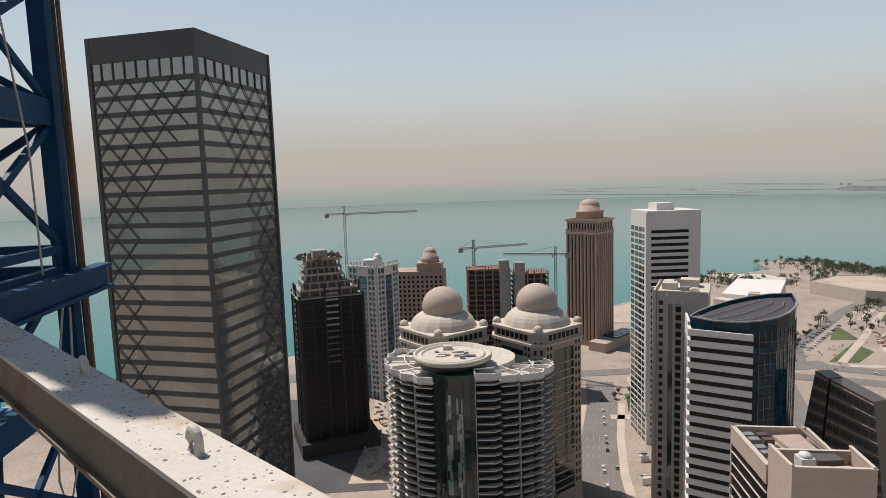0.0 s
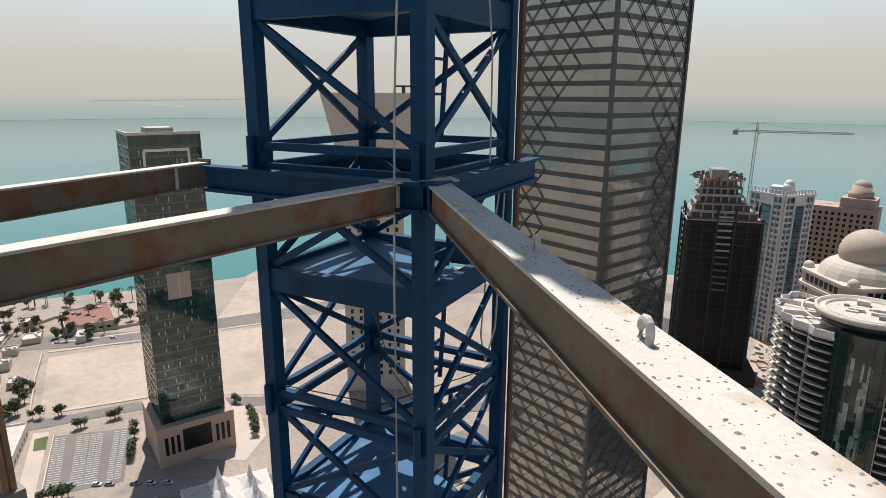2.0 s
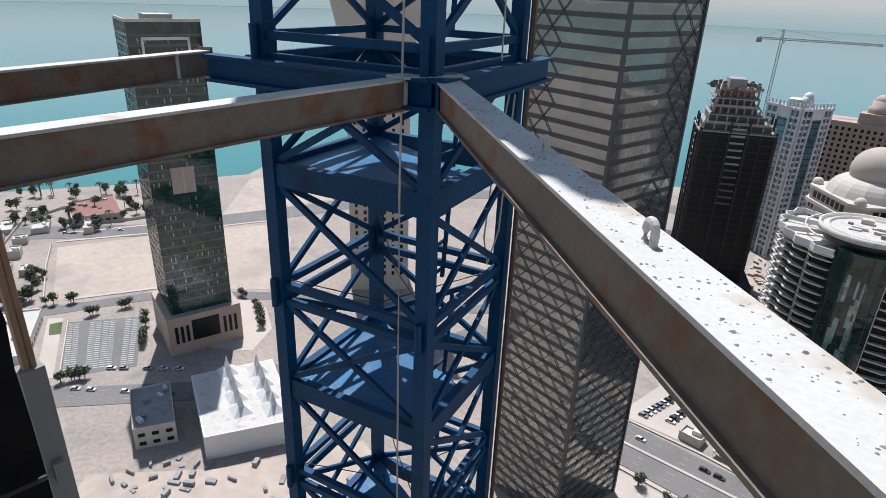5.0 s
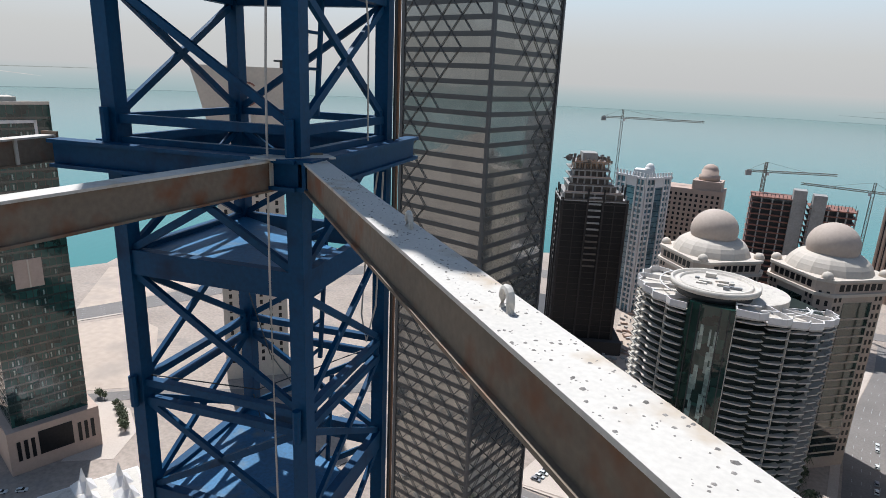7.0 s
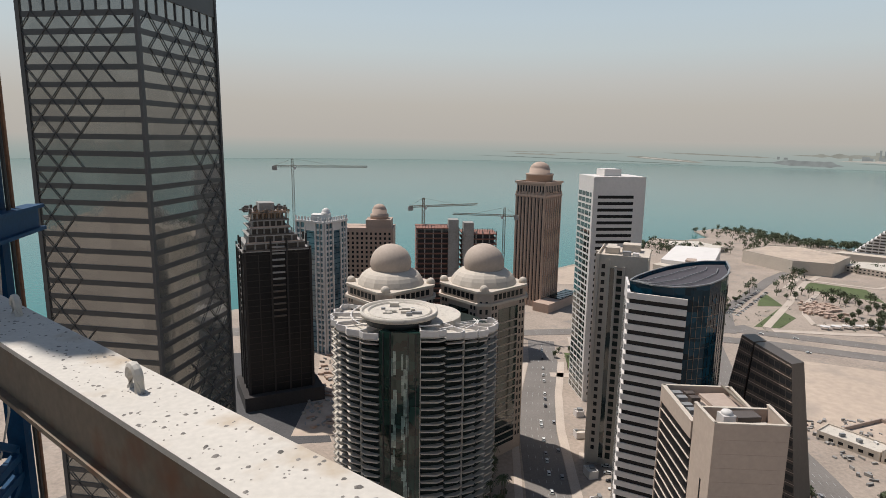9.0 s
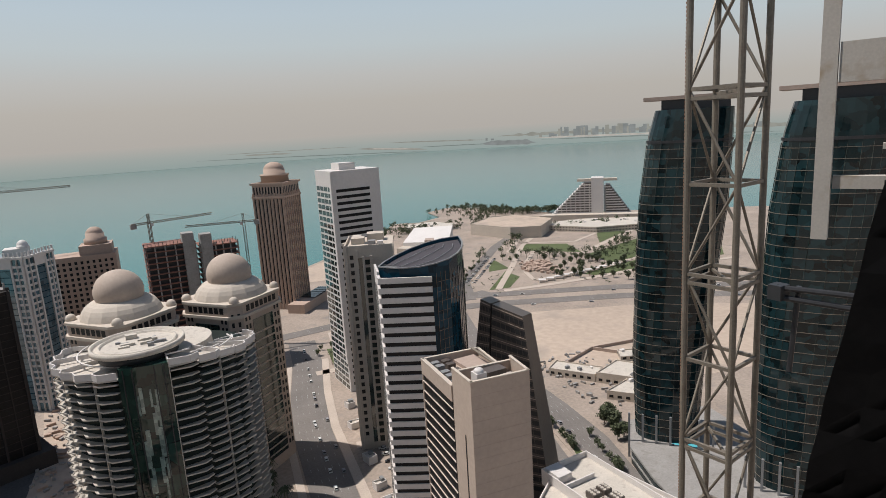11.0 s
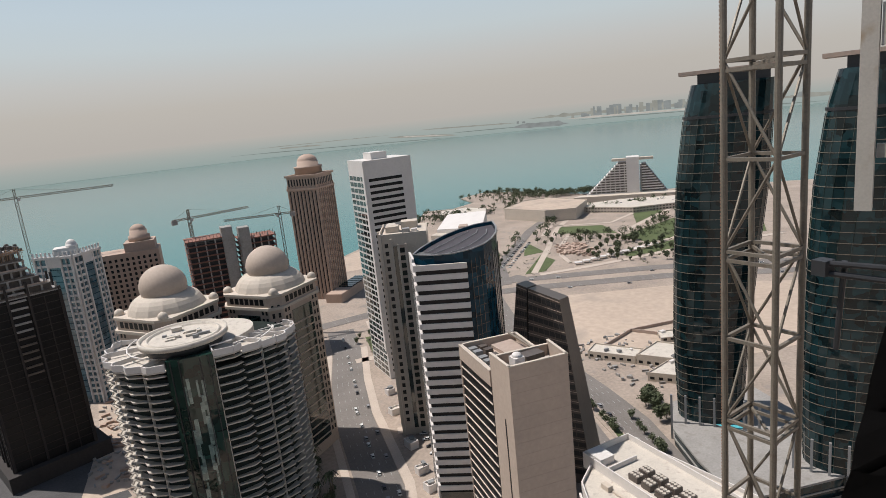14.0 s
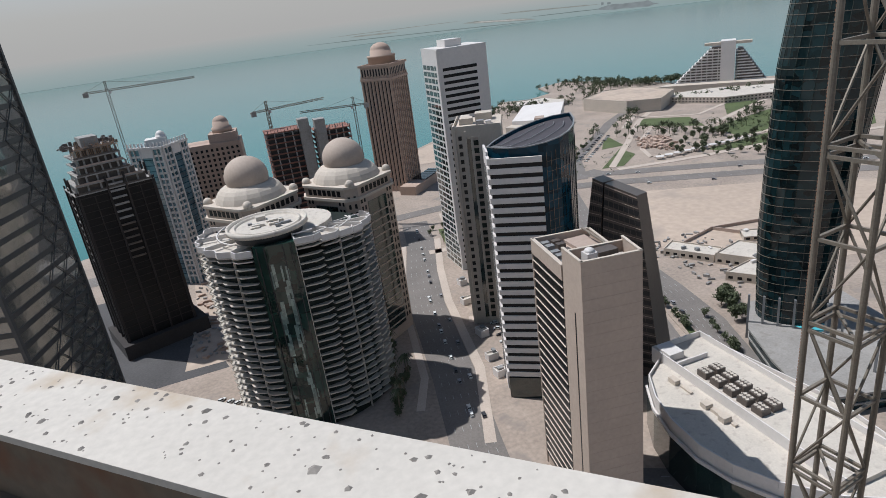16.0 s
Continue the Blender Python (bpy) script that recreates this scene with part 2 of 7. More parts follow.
def tube(bm, pts, r, n=8):
    """A round bar along a row of points."""
    pts = [Vector(p) for p in pts]
    rings = []
    for i, p in enumerate(pts):
        d = (pts[min(i + 1, len(pts) - 1)] - pts[max(i - 1, 0)]).normalized()
        s = d.cross(Vector((0, 0, 1)))
        if s.length < 1e-3:
            s = d.cross(Vector((1, 0, 0)))
        s.normalize()
        u = s.cross(d)
        rings.append([bm.verts.new(p + r * (math.cos(k * 2 * math.pi / n) * s + math.sin(k * 2 * math.pi / n) * u)) for k in range(n)])
    for a, b in zip(rings, rings[1:]):
        for k in range(n):
            bm.faces.new((a[k], a[(k + 1) % n], b[(k + 1) % n], b[k]))
    bm.faces.new(rings[0][::-1])
    bm.faces.new(rings[-1])


def prism(bm, pts, z0, z1, mi=0, top=None):
    """A plan polygon (anticlockwise) raised from z0 to z1; top: heights by corner for a sloping top."""
    a = [bm.verts.new((p[0], p[1], z0)) for p in pts]
    b = [bm.verts.new((p[0], p[1], top[i] if top else z1)) for i, p in enumerate(pts)]
    n = len(pts)
    bm.faces.new(a[::-1]).material_index = mi
    bm.faces.new(b).material_index = mi
    for i in range(n):
        bm.faces.new((a[i], a[(i + 1) % n], b[(i + 1) % n], b[i])).material_index = mi


def lathe(bm, prof, n=32, c=(0, 0)):
    """A profile of (radius, height) turned about the upright axis at c."""
    rings = [[bm.verts.new((c[0] + r * math.cos(k * 2 * math.pi / n), c[1] + r * math.sin(k * 2 * math.pi / n), z)) for k in range(n)] for r, z in prof]
    for a, b in zip(rings, rings[1:]):
        for k in range(n):
            f = bm.faces.new((a[k], a[(k + 1) % n], b[(k + 1) % n], b[k]))
            f.smooth = True
    bm.faces.new(rings[0][::-1])
    bm.faces.new(rings[-1])


class Face:
    """One upright face of a building: from corner a to corner b (seen from outside, left to right), outward to the right hand's front."""

    def __init__(self, a, b):
        self.a = Vector((a[0], a[1], 0))
        d = Vector((b[0] - a[0], b[1] - a[1], 0))
        self.w = d.length
        self.d = d.normalized()
        self.n = Vector((self.d.y, -self.d.x, 0))

    def p(self, u, z, out=0.0):
        return self.a + self.d * u + self.n * out + Vector((0, 0, z))

    def box(self, bm, u0, u1, z0, z1, o0, o1, mi=0):
        q = self.p
        hexa(bm, (q(u0, z0, o1), q(u1, z0, o1), q(u1, z0, o0), q(u0, z0, o0), q(u0, z1, o1), q(u1, z1, o1), q(u1, z1, o0), q(u0, z1, o0)), mi)


def new_bm():
    return bmesh.new()




# ---- ground, sea, roads ----
def slab(name, pts, z0, z1, material, label, category, kind="structure"):
    bm = new_bm()
    prism(bm, pts, z0, z1)
    bmesh.ops.triangulate(bm, faces=[f for f in bm.faces if len(f.verts) > 4])
    return solo(name, bm, material, label, category, kind)


LAND = [(-3500, -3500), (4300, -1500), (4500, -300), (2600, 120), (1500, 420), (1050, 640), (900, 770), (800, 850), (735, 905), (722, 960), (690, 1090),
        (640, 1150), (575, 1120), (560, 1040), (500, 1010), (455, 1035), (400, 950), (330, 880), (255, 818), (200, 770), (120, 690),
        (0, 640), (-150, 600), (-330, 500), (-480, 385), (-497, 368), (-483, 338), (-525, 256), (-570, 186), (-610, 120), (-760, -100), (-1200, -700)]
slab("ground", LAND, -3.0, 0.0, M_DUST, "dusty pale city ground between the towers", "ground")

bm = new_bm()
ring = [bm.verts.new((4900 * math.cos(k * math.pi / 48), 4900 * math.sin(k * math.pi / 48), -1.6)) for k in range(96)]
bm.faces.new(ring)
m_sea = bpy.data.materials.new("sea_water")
m_sea.use_nodes = True
n, l = m_sea.node_tree.nodes, m_sea.node_tree.links
b = n["Principled BSDF"]
b.inputs["Roughness"].default_value = 0.16
b.inputs["IOR"].default_value = 1.33
b.inputs["Specular IOR Level"].default_value = 0.4
g = n.new("ShaderNodeNewGeometry")
big = n.new("ShaderNodeTexNoise")
big.inputs["Scale"].default_value, big.inputs["Detail"].default_value = 0.0016, 4
l.new(g.outputs["Position"], big.inputs["Vector"])
cr = n.new("ShaderNodeValToRGB")
cr.color_ramp.elements[0].position, cr.color_ramp.elements[0].color = 0.35, (0.026, 0.142, 0.136, 1)
cr.color_ramp.elements[1].position, cr.color_ramp.elements[1].color = 0.7, (0.044, 0.172, 0.160, 1)
l.new(big.outputs[0], cr.inputs[0])
# far water mixed towards pale grey: the haze is put into its colour
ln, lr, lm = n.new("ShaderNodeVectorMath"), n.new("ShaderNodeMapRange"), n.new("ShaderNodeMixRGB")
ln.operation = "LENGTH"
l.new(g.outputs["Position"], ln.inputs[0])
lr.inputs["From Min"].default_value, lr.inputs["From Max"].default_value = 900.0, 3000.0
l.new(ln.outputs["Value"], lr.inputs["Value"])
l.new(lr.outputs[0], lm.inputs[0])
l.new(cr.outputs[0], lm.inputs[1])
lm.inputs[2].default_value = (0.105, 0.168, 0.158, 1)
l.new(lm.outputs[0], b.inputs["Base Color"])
wav = n.new("ShaderNodeTexNoise")
wav.inputs["Scale"].default_value, wav.inputs["Detail"].default_value = 0.12, 6
l.new(g.outputs["Position"], wav.inputs["Vector"])
bp = n.new("ShaderNodeBump")
bp.inputs["Strength"].default_value, bp.inputs["Distance"].default_value = 0.25, 1.0
l.new(wav.outputs[0], bp.inputs["Height"])
l.new(bp.outputs[0], b.inputs["Normal"])
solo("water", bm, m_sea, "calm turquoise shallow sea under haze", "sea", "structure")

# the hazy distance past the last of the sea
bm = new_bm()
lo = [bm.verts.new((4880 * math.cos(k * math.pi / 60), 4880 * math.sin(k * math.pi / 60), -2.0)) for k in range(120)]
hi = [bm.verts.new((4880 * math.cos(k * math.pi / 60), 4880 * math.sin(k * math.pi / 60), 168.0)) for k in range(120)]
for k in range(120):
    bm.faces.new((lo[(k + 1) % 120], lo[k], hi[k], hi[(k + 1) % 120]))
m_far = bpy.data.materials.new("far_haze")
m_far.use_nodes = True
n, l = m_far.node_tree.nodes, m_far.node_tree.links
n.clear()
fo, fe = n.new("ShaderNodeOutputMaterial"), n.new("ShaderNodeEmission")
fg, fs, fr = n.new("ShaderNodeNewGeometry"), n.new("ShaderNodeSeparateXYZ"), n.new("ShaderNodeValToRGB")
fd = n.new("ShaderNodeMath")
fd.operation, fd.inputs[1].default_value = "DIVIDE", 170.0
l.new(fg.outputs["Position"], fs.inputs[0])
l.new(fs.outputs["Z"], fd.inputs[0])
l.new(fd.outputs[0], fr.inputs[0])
# haze gradient as emission: sea tint at the foot, pale dust tone above
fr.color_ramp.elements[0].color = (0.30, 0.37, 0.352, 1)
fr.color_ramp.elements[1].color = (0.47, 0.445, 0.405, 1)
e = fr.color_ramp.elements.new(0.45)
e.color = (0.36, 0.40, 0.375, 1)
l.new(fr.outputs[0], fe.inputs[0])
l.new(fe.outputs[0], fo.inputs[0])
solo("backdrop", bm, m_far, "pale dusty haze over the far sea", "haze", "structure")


def road(name, pts, w, label, z=0.06, lanes=0, material=None):
    """A road of width w along a row of points, with dashed lane lines."""
    P_ = [Vector((p[0], p[1], 0)) for p in pts]
    z += 0.12
    left, right, nrm = [], [], []
    for i, p in enumerate(P_):
        d = (P_[min(i + 1, len(P_) - 1)] - P_[max(i - 1, 0)]).normalized()
        s = Vector((-d.y, d.x, 0))
        nrm.append(s)
        left.append(p + s * w / 2)
        right.append(p - s * w / 2)
    bm = new_bm()
    for i in range(len(P_) - 1):
        hexa(bm, [right[i] + Vector((0, 0, -0.2)), right[i + 1] + Vector((0, 0, -0.2)), left[i + 1] + Vector((0, 0, -0.2)), left[i] + Vector((0, 0, -0.2)),
                  right[i] + Vector((0, 0, z)), right[i + 1] + Vector((0, 0, z)), left[i + 1] + Vector((0, 0, z)), left[i] + Vector((0, 0, z))])
    ob = solo(name, bm, material or M_ASPH, label, "road", "structure")
    if lanes:
        bm = new_bm()
        for k in range(1, lanes):
            off = -w / 2 + w * k / lanes
            for i in range(len(P_) - 1):
                a, b_ = P_[i] + nrm[i] * off, P_[i + 1] + nrm[i + 1] * off
                L, t = (b_ - a).length, 0.0
                while t < L - 3:
                    bar(bm, a.lerp(b_, t / L) + Vector((0, 0, z + 0.02)), a.lerp(b_, (t + 3) / L) + Vector((0, 0, z + 0.02)), 0.2, 0.03)
                    t += 12
        part("lane_marking", bm, M_LINE, ob)
    return ob


# boulevard between the round tower and the striped tower
road("road", [(52, 130), (62, 195), (72, 250), (84, 330), (96, 380), (114, 440), (124, 490)], 22, "asphalt boulevard with dashed lane lines", 0.06, 6)
road("road", [(20, 535), (100, 512), (170, 515), (260, 505), (330, 520)], 16, "asphalt waterfront road", 0.10, 4)
# wide corniche highway, two carriageways
road("road", [(250, 545), (330, 505), (440, 447), (600, 330), (800, 180)], 17, "asphalt carriageway of the waterfront highway", 0.08, 4)
road("road", [(255, 500), (320, 474), (425, 418), (580, 300), (780, 150)], 17, "asphalt carriageway of the waterfront highway", 0.08, 4)
road("road", [(165, 130), (193, 190), (208, 230), (216, 272), (221, 310), (230, 380), (272, 490)], 20, "asphalt avenue beside the sand lot", 0.07, 6)
road("road", [(300, 505), (335, 575), (400, 640), (470, 712), (540, 770)], 13, "asphalt park road", 0.12, 2)
road("road", [(-640, 25), (-500, 112), (-420, 198), (-370, 300), (-330, 400), (-200, 520), (20, 535)], 24, "asphalt waterfront road", 0.06, 6)
road("road", [(-378, 40), (-346, 100), (-318, 152), (-262, 200), (-200, 235), (-120, 300)], 10, "asphalt side street", 0.07, 2)
road("road", [(-330, 30), (-258, 78), (-218, 118), (-190, 175)], 14, "asphalt street", 0.08, 4)
road("road", [(-160, 236), (-60, 208), (-8, 204), (60, 170), (140, 125)], 26, "asphalt avenue with dashed lane lines", 0.10, 6)
road("road", [(140, 130), (172, 200), (187, 245), (196, 290), (206, 340)], 13, "asphalt carriageway beside the planted median", 0.09, 4)
# shade round the unfinished tower is painted as this near-black asphalt
slab("yard", [(-150, 315), (-36, 322), (-46, 360), (-62, 395), (-64, 470), (-150, 470)], -0.1, 0.07, M_SHADED_ASPH, "asphalt yard coloured dark for the shade round the unfinished tower", "yard")
slab("median", [(189, 219), (195, 217), (203, 245), (209, 272), (205, 276), (197, 248)], -0.1, 0.32, M_DUST, "planted road median with kerb", "median")
slab("lawn", [(191, 220.5), (194.5, 219.5), (199, 234), (196, 235)], -0.1, 0.40, M_GRASS, "green lawn on the road median", "lawn")
slab("pavement", [(128, 395), (190, 400), (225, 480), (150, 500)], -0.1, 0.14, M_PAVE, "pale paving beside the white tower", "pavement")
slab("sand_lot", [(250, 330), (262, 300), (330, 250), (470, 215), (560, 270), (420, 385), (310, 440)], -0.1, 0.1, M_SAND, "bare pale sand lot", "sand lot")
slab("sand_lot", [(-430, 146), (-354, 112), (-324, 160), (-268, 206), (-330, 262), (-362, 268), (-404, 198)], -0.1, 0.1, M_SAND, "bare sandy building lot", "sand lot")
slab("sand_lot", [(-470, 330), (-400, 250), (-380, 320), (-330, 430), (-420, 400)], -0.1, 0.1, M_SAND, "bare sandy waterfront lot", "sand lot")
slab("car_park", [(-324, 106), (-275, 82), (-258, 109), (-300, 135)], -0.1, 0.1, M_ASPH, "grey asphalt car park", "car park")
slab("beach", [(205, 768), (170, 700), (215, 690), (290, 790), (262, 812)], -0.1, 0.12, M_SAND, "pale sand beach", "beach")
for pts in ([(335, 523), (357, 517), (393, 548), (395, 580)], [(481, 663), (530, 600), (554, 657), (508, 700)], [(515, 531), (553, 531), (655, 590), (660, 618), (527, 585)],
            [(454, 511), (458, 497), (513, 489), (640, 470), (700, 520), (553, 521)], [(590, 630), (672, 665), (700, 700), (640, 690)], [(380, 592), (408, 590), (420, 640), (405, 628)]):
    slab("lawn", pts, -0.1, 0.16, M_GRASS, "green watered park lawn", "lawn")
slab("lawn", [(128, 415), (146, 413), (156, 455), (136, 460)], -0.1, 0.2, M_GRASS, "green lawn beside the boulevard", "lawn")

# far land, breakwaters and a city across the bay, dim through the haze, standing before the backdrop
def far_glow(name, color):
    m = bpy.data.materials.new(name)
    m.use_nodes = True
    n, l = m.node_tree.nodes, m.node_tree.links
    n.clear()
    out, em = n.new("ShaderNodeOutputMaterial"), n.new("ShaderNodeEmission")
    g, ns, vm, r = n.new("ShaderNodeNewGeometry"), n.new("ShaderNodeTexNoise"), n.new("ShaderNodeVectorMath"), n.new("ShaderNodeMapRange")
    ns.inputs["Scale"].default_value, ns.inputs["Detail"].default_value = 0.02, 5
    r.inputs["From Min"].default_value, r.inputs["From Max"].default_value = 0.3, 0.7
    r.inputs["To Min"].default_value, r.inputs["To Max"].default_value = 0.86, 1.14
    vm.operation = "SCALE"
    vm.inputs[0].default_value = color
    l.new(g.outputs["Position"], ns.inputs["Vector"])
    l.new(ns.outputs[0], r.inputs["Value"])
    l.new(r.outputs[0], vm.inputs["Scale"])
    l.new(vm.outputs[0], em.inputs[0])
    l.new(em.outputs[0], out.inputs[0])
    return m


# emission colours with the haze already mixed in, so these shores glow unlit
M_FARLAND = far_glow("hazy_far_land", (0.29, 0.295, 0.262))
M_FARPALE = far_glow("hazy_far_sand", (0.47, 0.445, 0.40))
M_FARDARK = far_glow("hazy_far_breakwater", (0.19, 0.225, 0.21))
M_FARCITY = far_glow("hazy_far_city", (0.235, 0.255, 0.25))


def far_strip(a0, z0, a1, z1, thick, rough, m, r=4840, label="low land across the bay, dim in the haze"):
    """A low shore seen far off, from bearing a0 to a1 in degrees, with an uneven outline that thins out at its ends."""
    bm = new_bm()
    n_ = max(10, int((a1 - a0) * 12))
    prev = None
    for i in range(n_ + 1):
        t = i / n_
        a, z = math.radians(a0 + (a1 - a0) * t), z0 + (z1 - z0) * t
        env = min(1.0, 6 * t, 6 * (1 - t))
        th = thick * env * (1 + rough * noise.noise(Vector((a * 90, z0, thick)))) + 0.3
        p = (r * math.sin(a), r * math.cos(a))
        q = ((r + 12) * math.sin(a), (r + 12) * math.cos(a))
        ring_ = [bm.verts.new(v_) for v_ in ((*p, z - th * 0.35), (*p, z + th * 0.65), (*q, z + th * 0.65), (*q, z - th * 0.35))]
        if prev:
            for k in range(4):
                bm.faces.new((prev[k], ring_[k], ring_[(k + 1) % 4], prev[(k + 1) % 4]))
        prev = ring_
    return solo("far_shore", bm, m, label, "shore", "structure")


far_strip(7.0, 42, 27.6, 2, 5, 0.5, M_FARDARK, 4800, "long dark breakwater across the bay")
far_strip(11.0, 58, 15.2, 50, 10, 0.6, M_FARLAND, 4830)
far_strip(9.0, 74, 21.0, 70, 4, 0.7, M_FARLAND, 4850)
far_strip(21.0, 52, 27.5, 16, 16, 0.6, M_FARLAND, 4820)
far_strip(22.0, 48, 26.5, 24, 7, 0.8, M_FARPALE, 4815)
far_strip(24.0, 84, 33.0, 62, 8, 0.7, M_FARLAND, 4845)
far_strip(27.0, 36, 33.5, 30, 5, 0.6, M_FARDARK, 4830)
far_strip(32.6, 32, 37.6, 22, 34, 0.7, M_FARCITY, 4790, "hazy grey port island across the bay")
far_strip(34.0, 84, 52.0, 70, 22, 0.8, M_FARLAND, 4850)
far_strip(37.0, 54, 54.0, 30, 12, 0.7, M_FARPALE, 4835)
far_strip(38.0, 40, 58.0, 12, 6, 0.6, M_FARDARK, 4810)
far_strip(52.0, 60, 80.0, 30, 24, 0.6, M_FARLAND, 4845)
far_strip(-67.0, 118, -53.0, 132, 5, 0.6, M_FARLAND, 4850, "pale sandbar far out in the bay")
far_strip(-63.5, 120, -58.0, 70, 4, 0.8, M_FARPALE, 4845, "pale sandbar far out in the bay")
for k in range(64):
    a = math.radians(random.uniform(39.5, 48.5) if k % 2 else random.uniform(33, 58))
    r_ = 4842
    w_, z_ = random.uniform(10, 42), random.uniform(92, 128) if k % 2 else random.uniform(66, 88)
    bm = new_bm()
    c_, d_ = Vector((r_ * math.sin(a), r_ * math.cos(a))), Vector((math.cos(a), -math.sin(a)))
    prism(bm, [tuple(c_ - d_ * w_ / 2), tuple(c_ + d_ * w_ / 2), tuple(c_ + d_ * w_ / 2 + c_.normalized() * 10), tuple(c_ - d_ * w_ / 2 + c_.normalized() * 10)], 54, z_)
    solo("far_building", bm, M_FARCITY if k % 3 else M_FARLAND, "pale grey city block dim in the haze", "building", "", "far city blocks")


# ---- towers ----
def rect(c, u, w, d):
    """Corners, anticlockwise, of a w by d rectangle whose front-left corner is c and whose front runs along u."""
    u = Vector((u[0], u[1])).normalized()
    v = Vector((-u.y, u.x))
    c = Vector(c)
    return [tuple(c), tuple(c + u * w), tuple(c + u * w + v * d), tuple(c + v * d)]


def simple_tower(name, pts, h, material, label, band=None, floor_h=4.0, z0=4.0, roof=None):
    ob = thing(name, (*pts[0], 0), label, "tower")
    loc = [(p[0] - pts[0][0], p[1] - pts[0][1]) for p in pts]
    bm = new_bm()
    prism(bm, loc, -1, h)
    part("body", bm, material, ob)
    return ob, loc


def glass_tower():
    h, fh = 207.5, 3.92
    pts = rect((-57.4, 147.2), (0.24, 0.971), 33, 30)
    ob, loc = simple_tower("glass_tower", pts, h - 1.5, M_GLASS_T, "dark glass office tower with diagonal steel lattice and floor bands")
    faces = [("left", Face(loc[3], loc[0])), ("right", Face(loc[0], loc[1])), ("far", Face(loc[1], loc[2])), ("back", Face(loc[2], loc[3]))]
    nf = int((h - 10.3) / fh)
    for nm, f in faces:
        bm = new_bm()
        f.box(bm, 0.6, f.w - 0.6, -1.25, 0, -0.05, 0.18)
        row("floor_band", bm, M_BAND, ob, [(0, 0, h - 10.3 - k * fh) for k in range(nf)])
        bm = new_bm()
        f.box(bm, -0.3, f.w + 0.3, h - 6.2, h, -0.4, 0.35)
        part("parapet", bm, M_BAND, ob)
        bm = new_bm()
        f.box(bm, -0.55, 0.55, -1, h - 0.1, -0.4, 0.42)
        part("corner_post", bm, M_STEELGREY, ob)
        bm = new_bm()
        f.box(bm, -0.14, 0.14, h - 10.3, h - 6.2, 0.0, 0.3)
        row("mullion", bm, M_BAND, ob, [f.d * (f.w * k / 9) for k in range(1, 9)])
        # diagonal lattice, open beside the near corner half way up
        bm = new_bm()
        cell = f.w / 9
        near_left = nm == "right"
        for k in range(nf):
            zt, zb = h - 10.3 - k * fh, h - 10.3 - (k + 1) * fh
            mid = (zt + zb) / 2
            void = max(0.0, min(1.0, (196 - mid) / 40)) * max(0.0, min(1.0, (mid - 88) / 40)) * f.w * 0.72
            for c in range(9):
                u = (c + 0.5) * cell
                if nm in ("left", "right") and (u if near_left else f.w - u) < void:
                    continue
                ua, ub = (c * cell, (c + 1) * cell) if (c + k) % 2 else ((c + 1) * cell, c * cell)
                bar(bm, f.p(ua, zt, 0.3), f.p(ub, zb, 0.3), 0.17, 0.2, f.n)
        stuff("diagonal_lattice", bm, M_STEELGREY, ob)
    return ob


def green_tower():
    h = 153
    pts = rect((-255.8, 128.0), (0.31, 0.95), 29, 28)
    ob, loc = simple_tower("green_tower", pts, h, M_GLASS_G, "square green glass tower on a stone podium")
    fr = Face(loc[0], loc[1])
    sd = Face(loc[3], loc[0])
    for f in (fr, sd):
        bm = new_bm()
        f.box(bm, 0, f.w, 0, 0.9, -0.05, 0.06)
        row("spandrel", bm, M_GLASS_D, ob, [(0, 0, 26 + k * 4.05) for k in range(31)])
        bm = new_bm()
        f.box(bm, -0.1, 0.1, 22, h, 0, 0.12)
        row("mullion", bm, M_GLASS_D, ob, [f.d * (f.w * k / 12) for k in range(13)])
        # small opening sashes tilted out here and there
        bm = new_bm()
        for k in range(30):
            for j in range(12):
                if random.random() < 0.34:
                    u0 = f.w * (j + 0.25 + 0.4 * random.random()) / 12
                    f.box(bm, u0, u0 + 0.55, 27.2 + k * 4.05, 29.3 + k * 4.05, 0.02, 0.1)
        stuff("sash", bm, M_SASH, ob, "small pale opening sashes")
        bm = new_bm()
        f.box(bm, -0.2, f.w + 0.2, h, h + 1.2, -0.6, 0.25)
        part("parapet", bm, M_CREAM, ob)
    bm = new_bm()
    fr.box(bm, 5, 24, h - 7, h - 5.8, 0, 0.5)
    fr.box(bm, 5, 6, h - 13, h - 5.8, 0, 0.5)
    fr.box(bm, 23, 24, h - 13, h - 5.8, 0, 0.5)
    part("sign_frame", bm, M_WHITE, ob)
    bm = new_bm()
    fr.box(bm, 9, 19, 80, 92, 0, 0.4)
    part("bronze_panel", bm, M_BROWN, ob, "square bronze panel")
    bm = new_bm()
    fr.box(bm, 13.8, 14.3, 80, 92, 0.4, 0.7)
    part("panel_strip", bm, M_CREAM, ob)
    bm = new_bm()
    fr.box(bm, -3, 32, -1, 20, -31, 4)
    part("podium", bm, M_PINK, ob, "pinkish stone podium")
    bm = new_bm()
    fr.box(bm, 8, 21, 6, 17, 3.9, 4.2)
    part("podium_entrance", bm, M_SLOT, ob)
    bm = new_bm()
    fr.box(bm, 0, 1.4, 6, 15, 3.9, 4.2)
    row("podium_window", bm, M_SLOT, ob, [fr.d * q for q in (0, 2.6, 5.2, 23, 25.6, 28.2)])
    bm = new_bm()
    fr.box(bm, 9, 20, h, h + 2.6, -20, -8)
    part("plant_room", bm, M_CREAM, ob)
    return ob


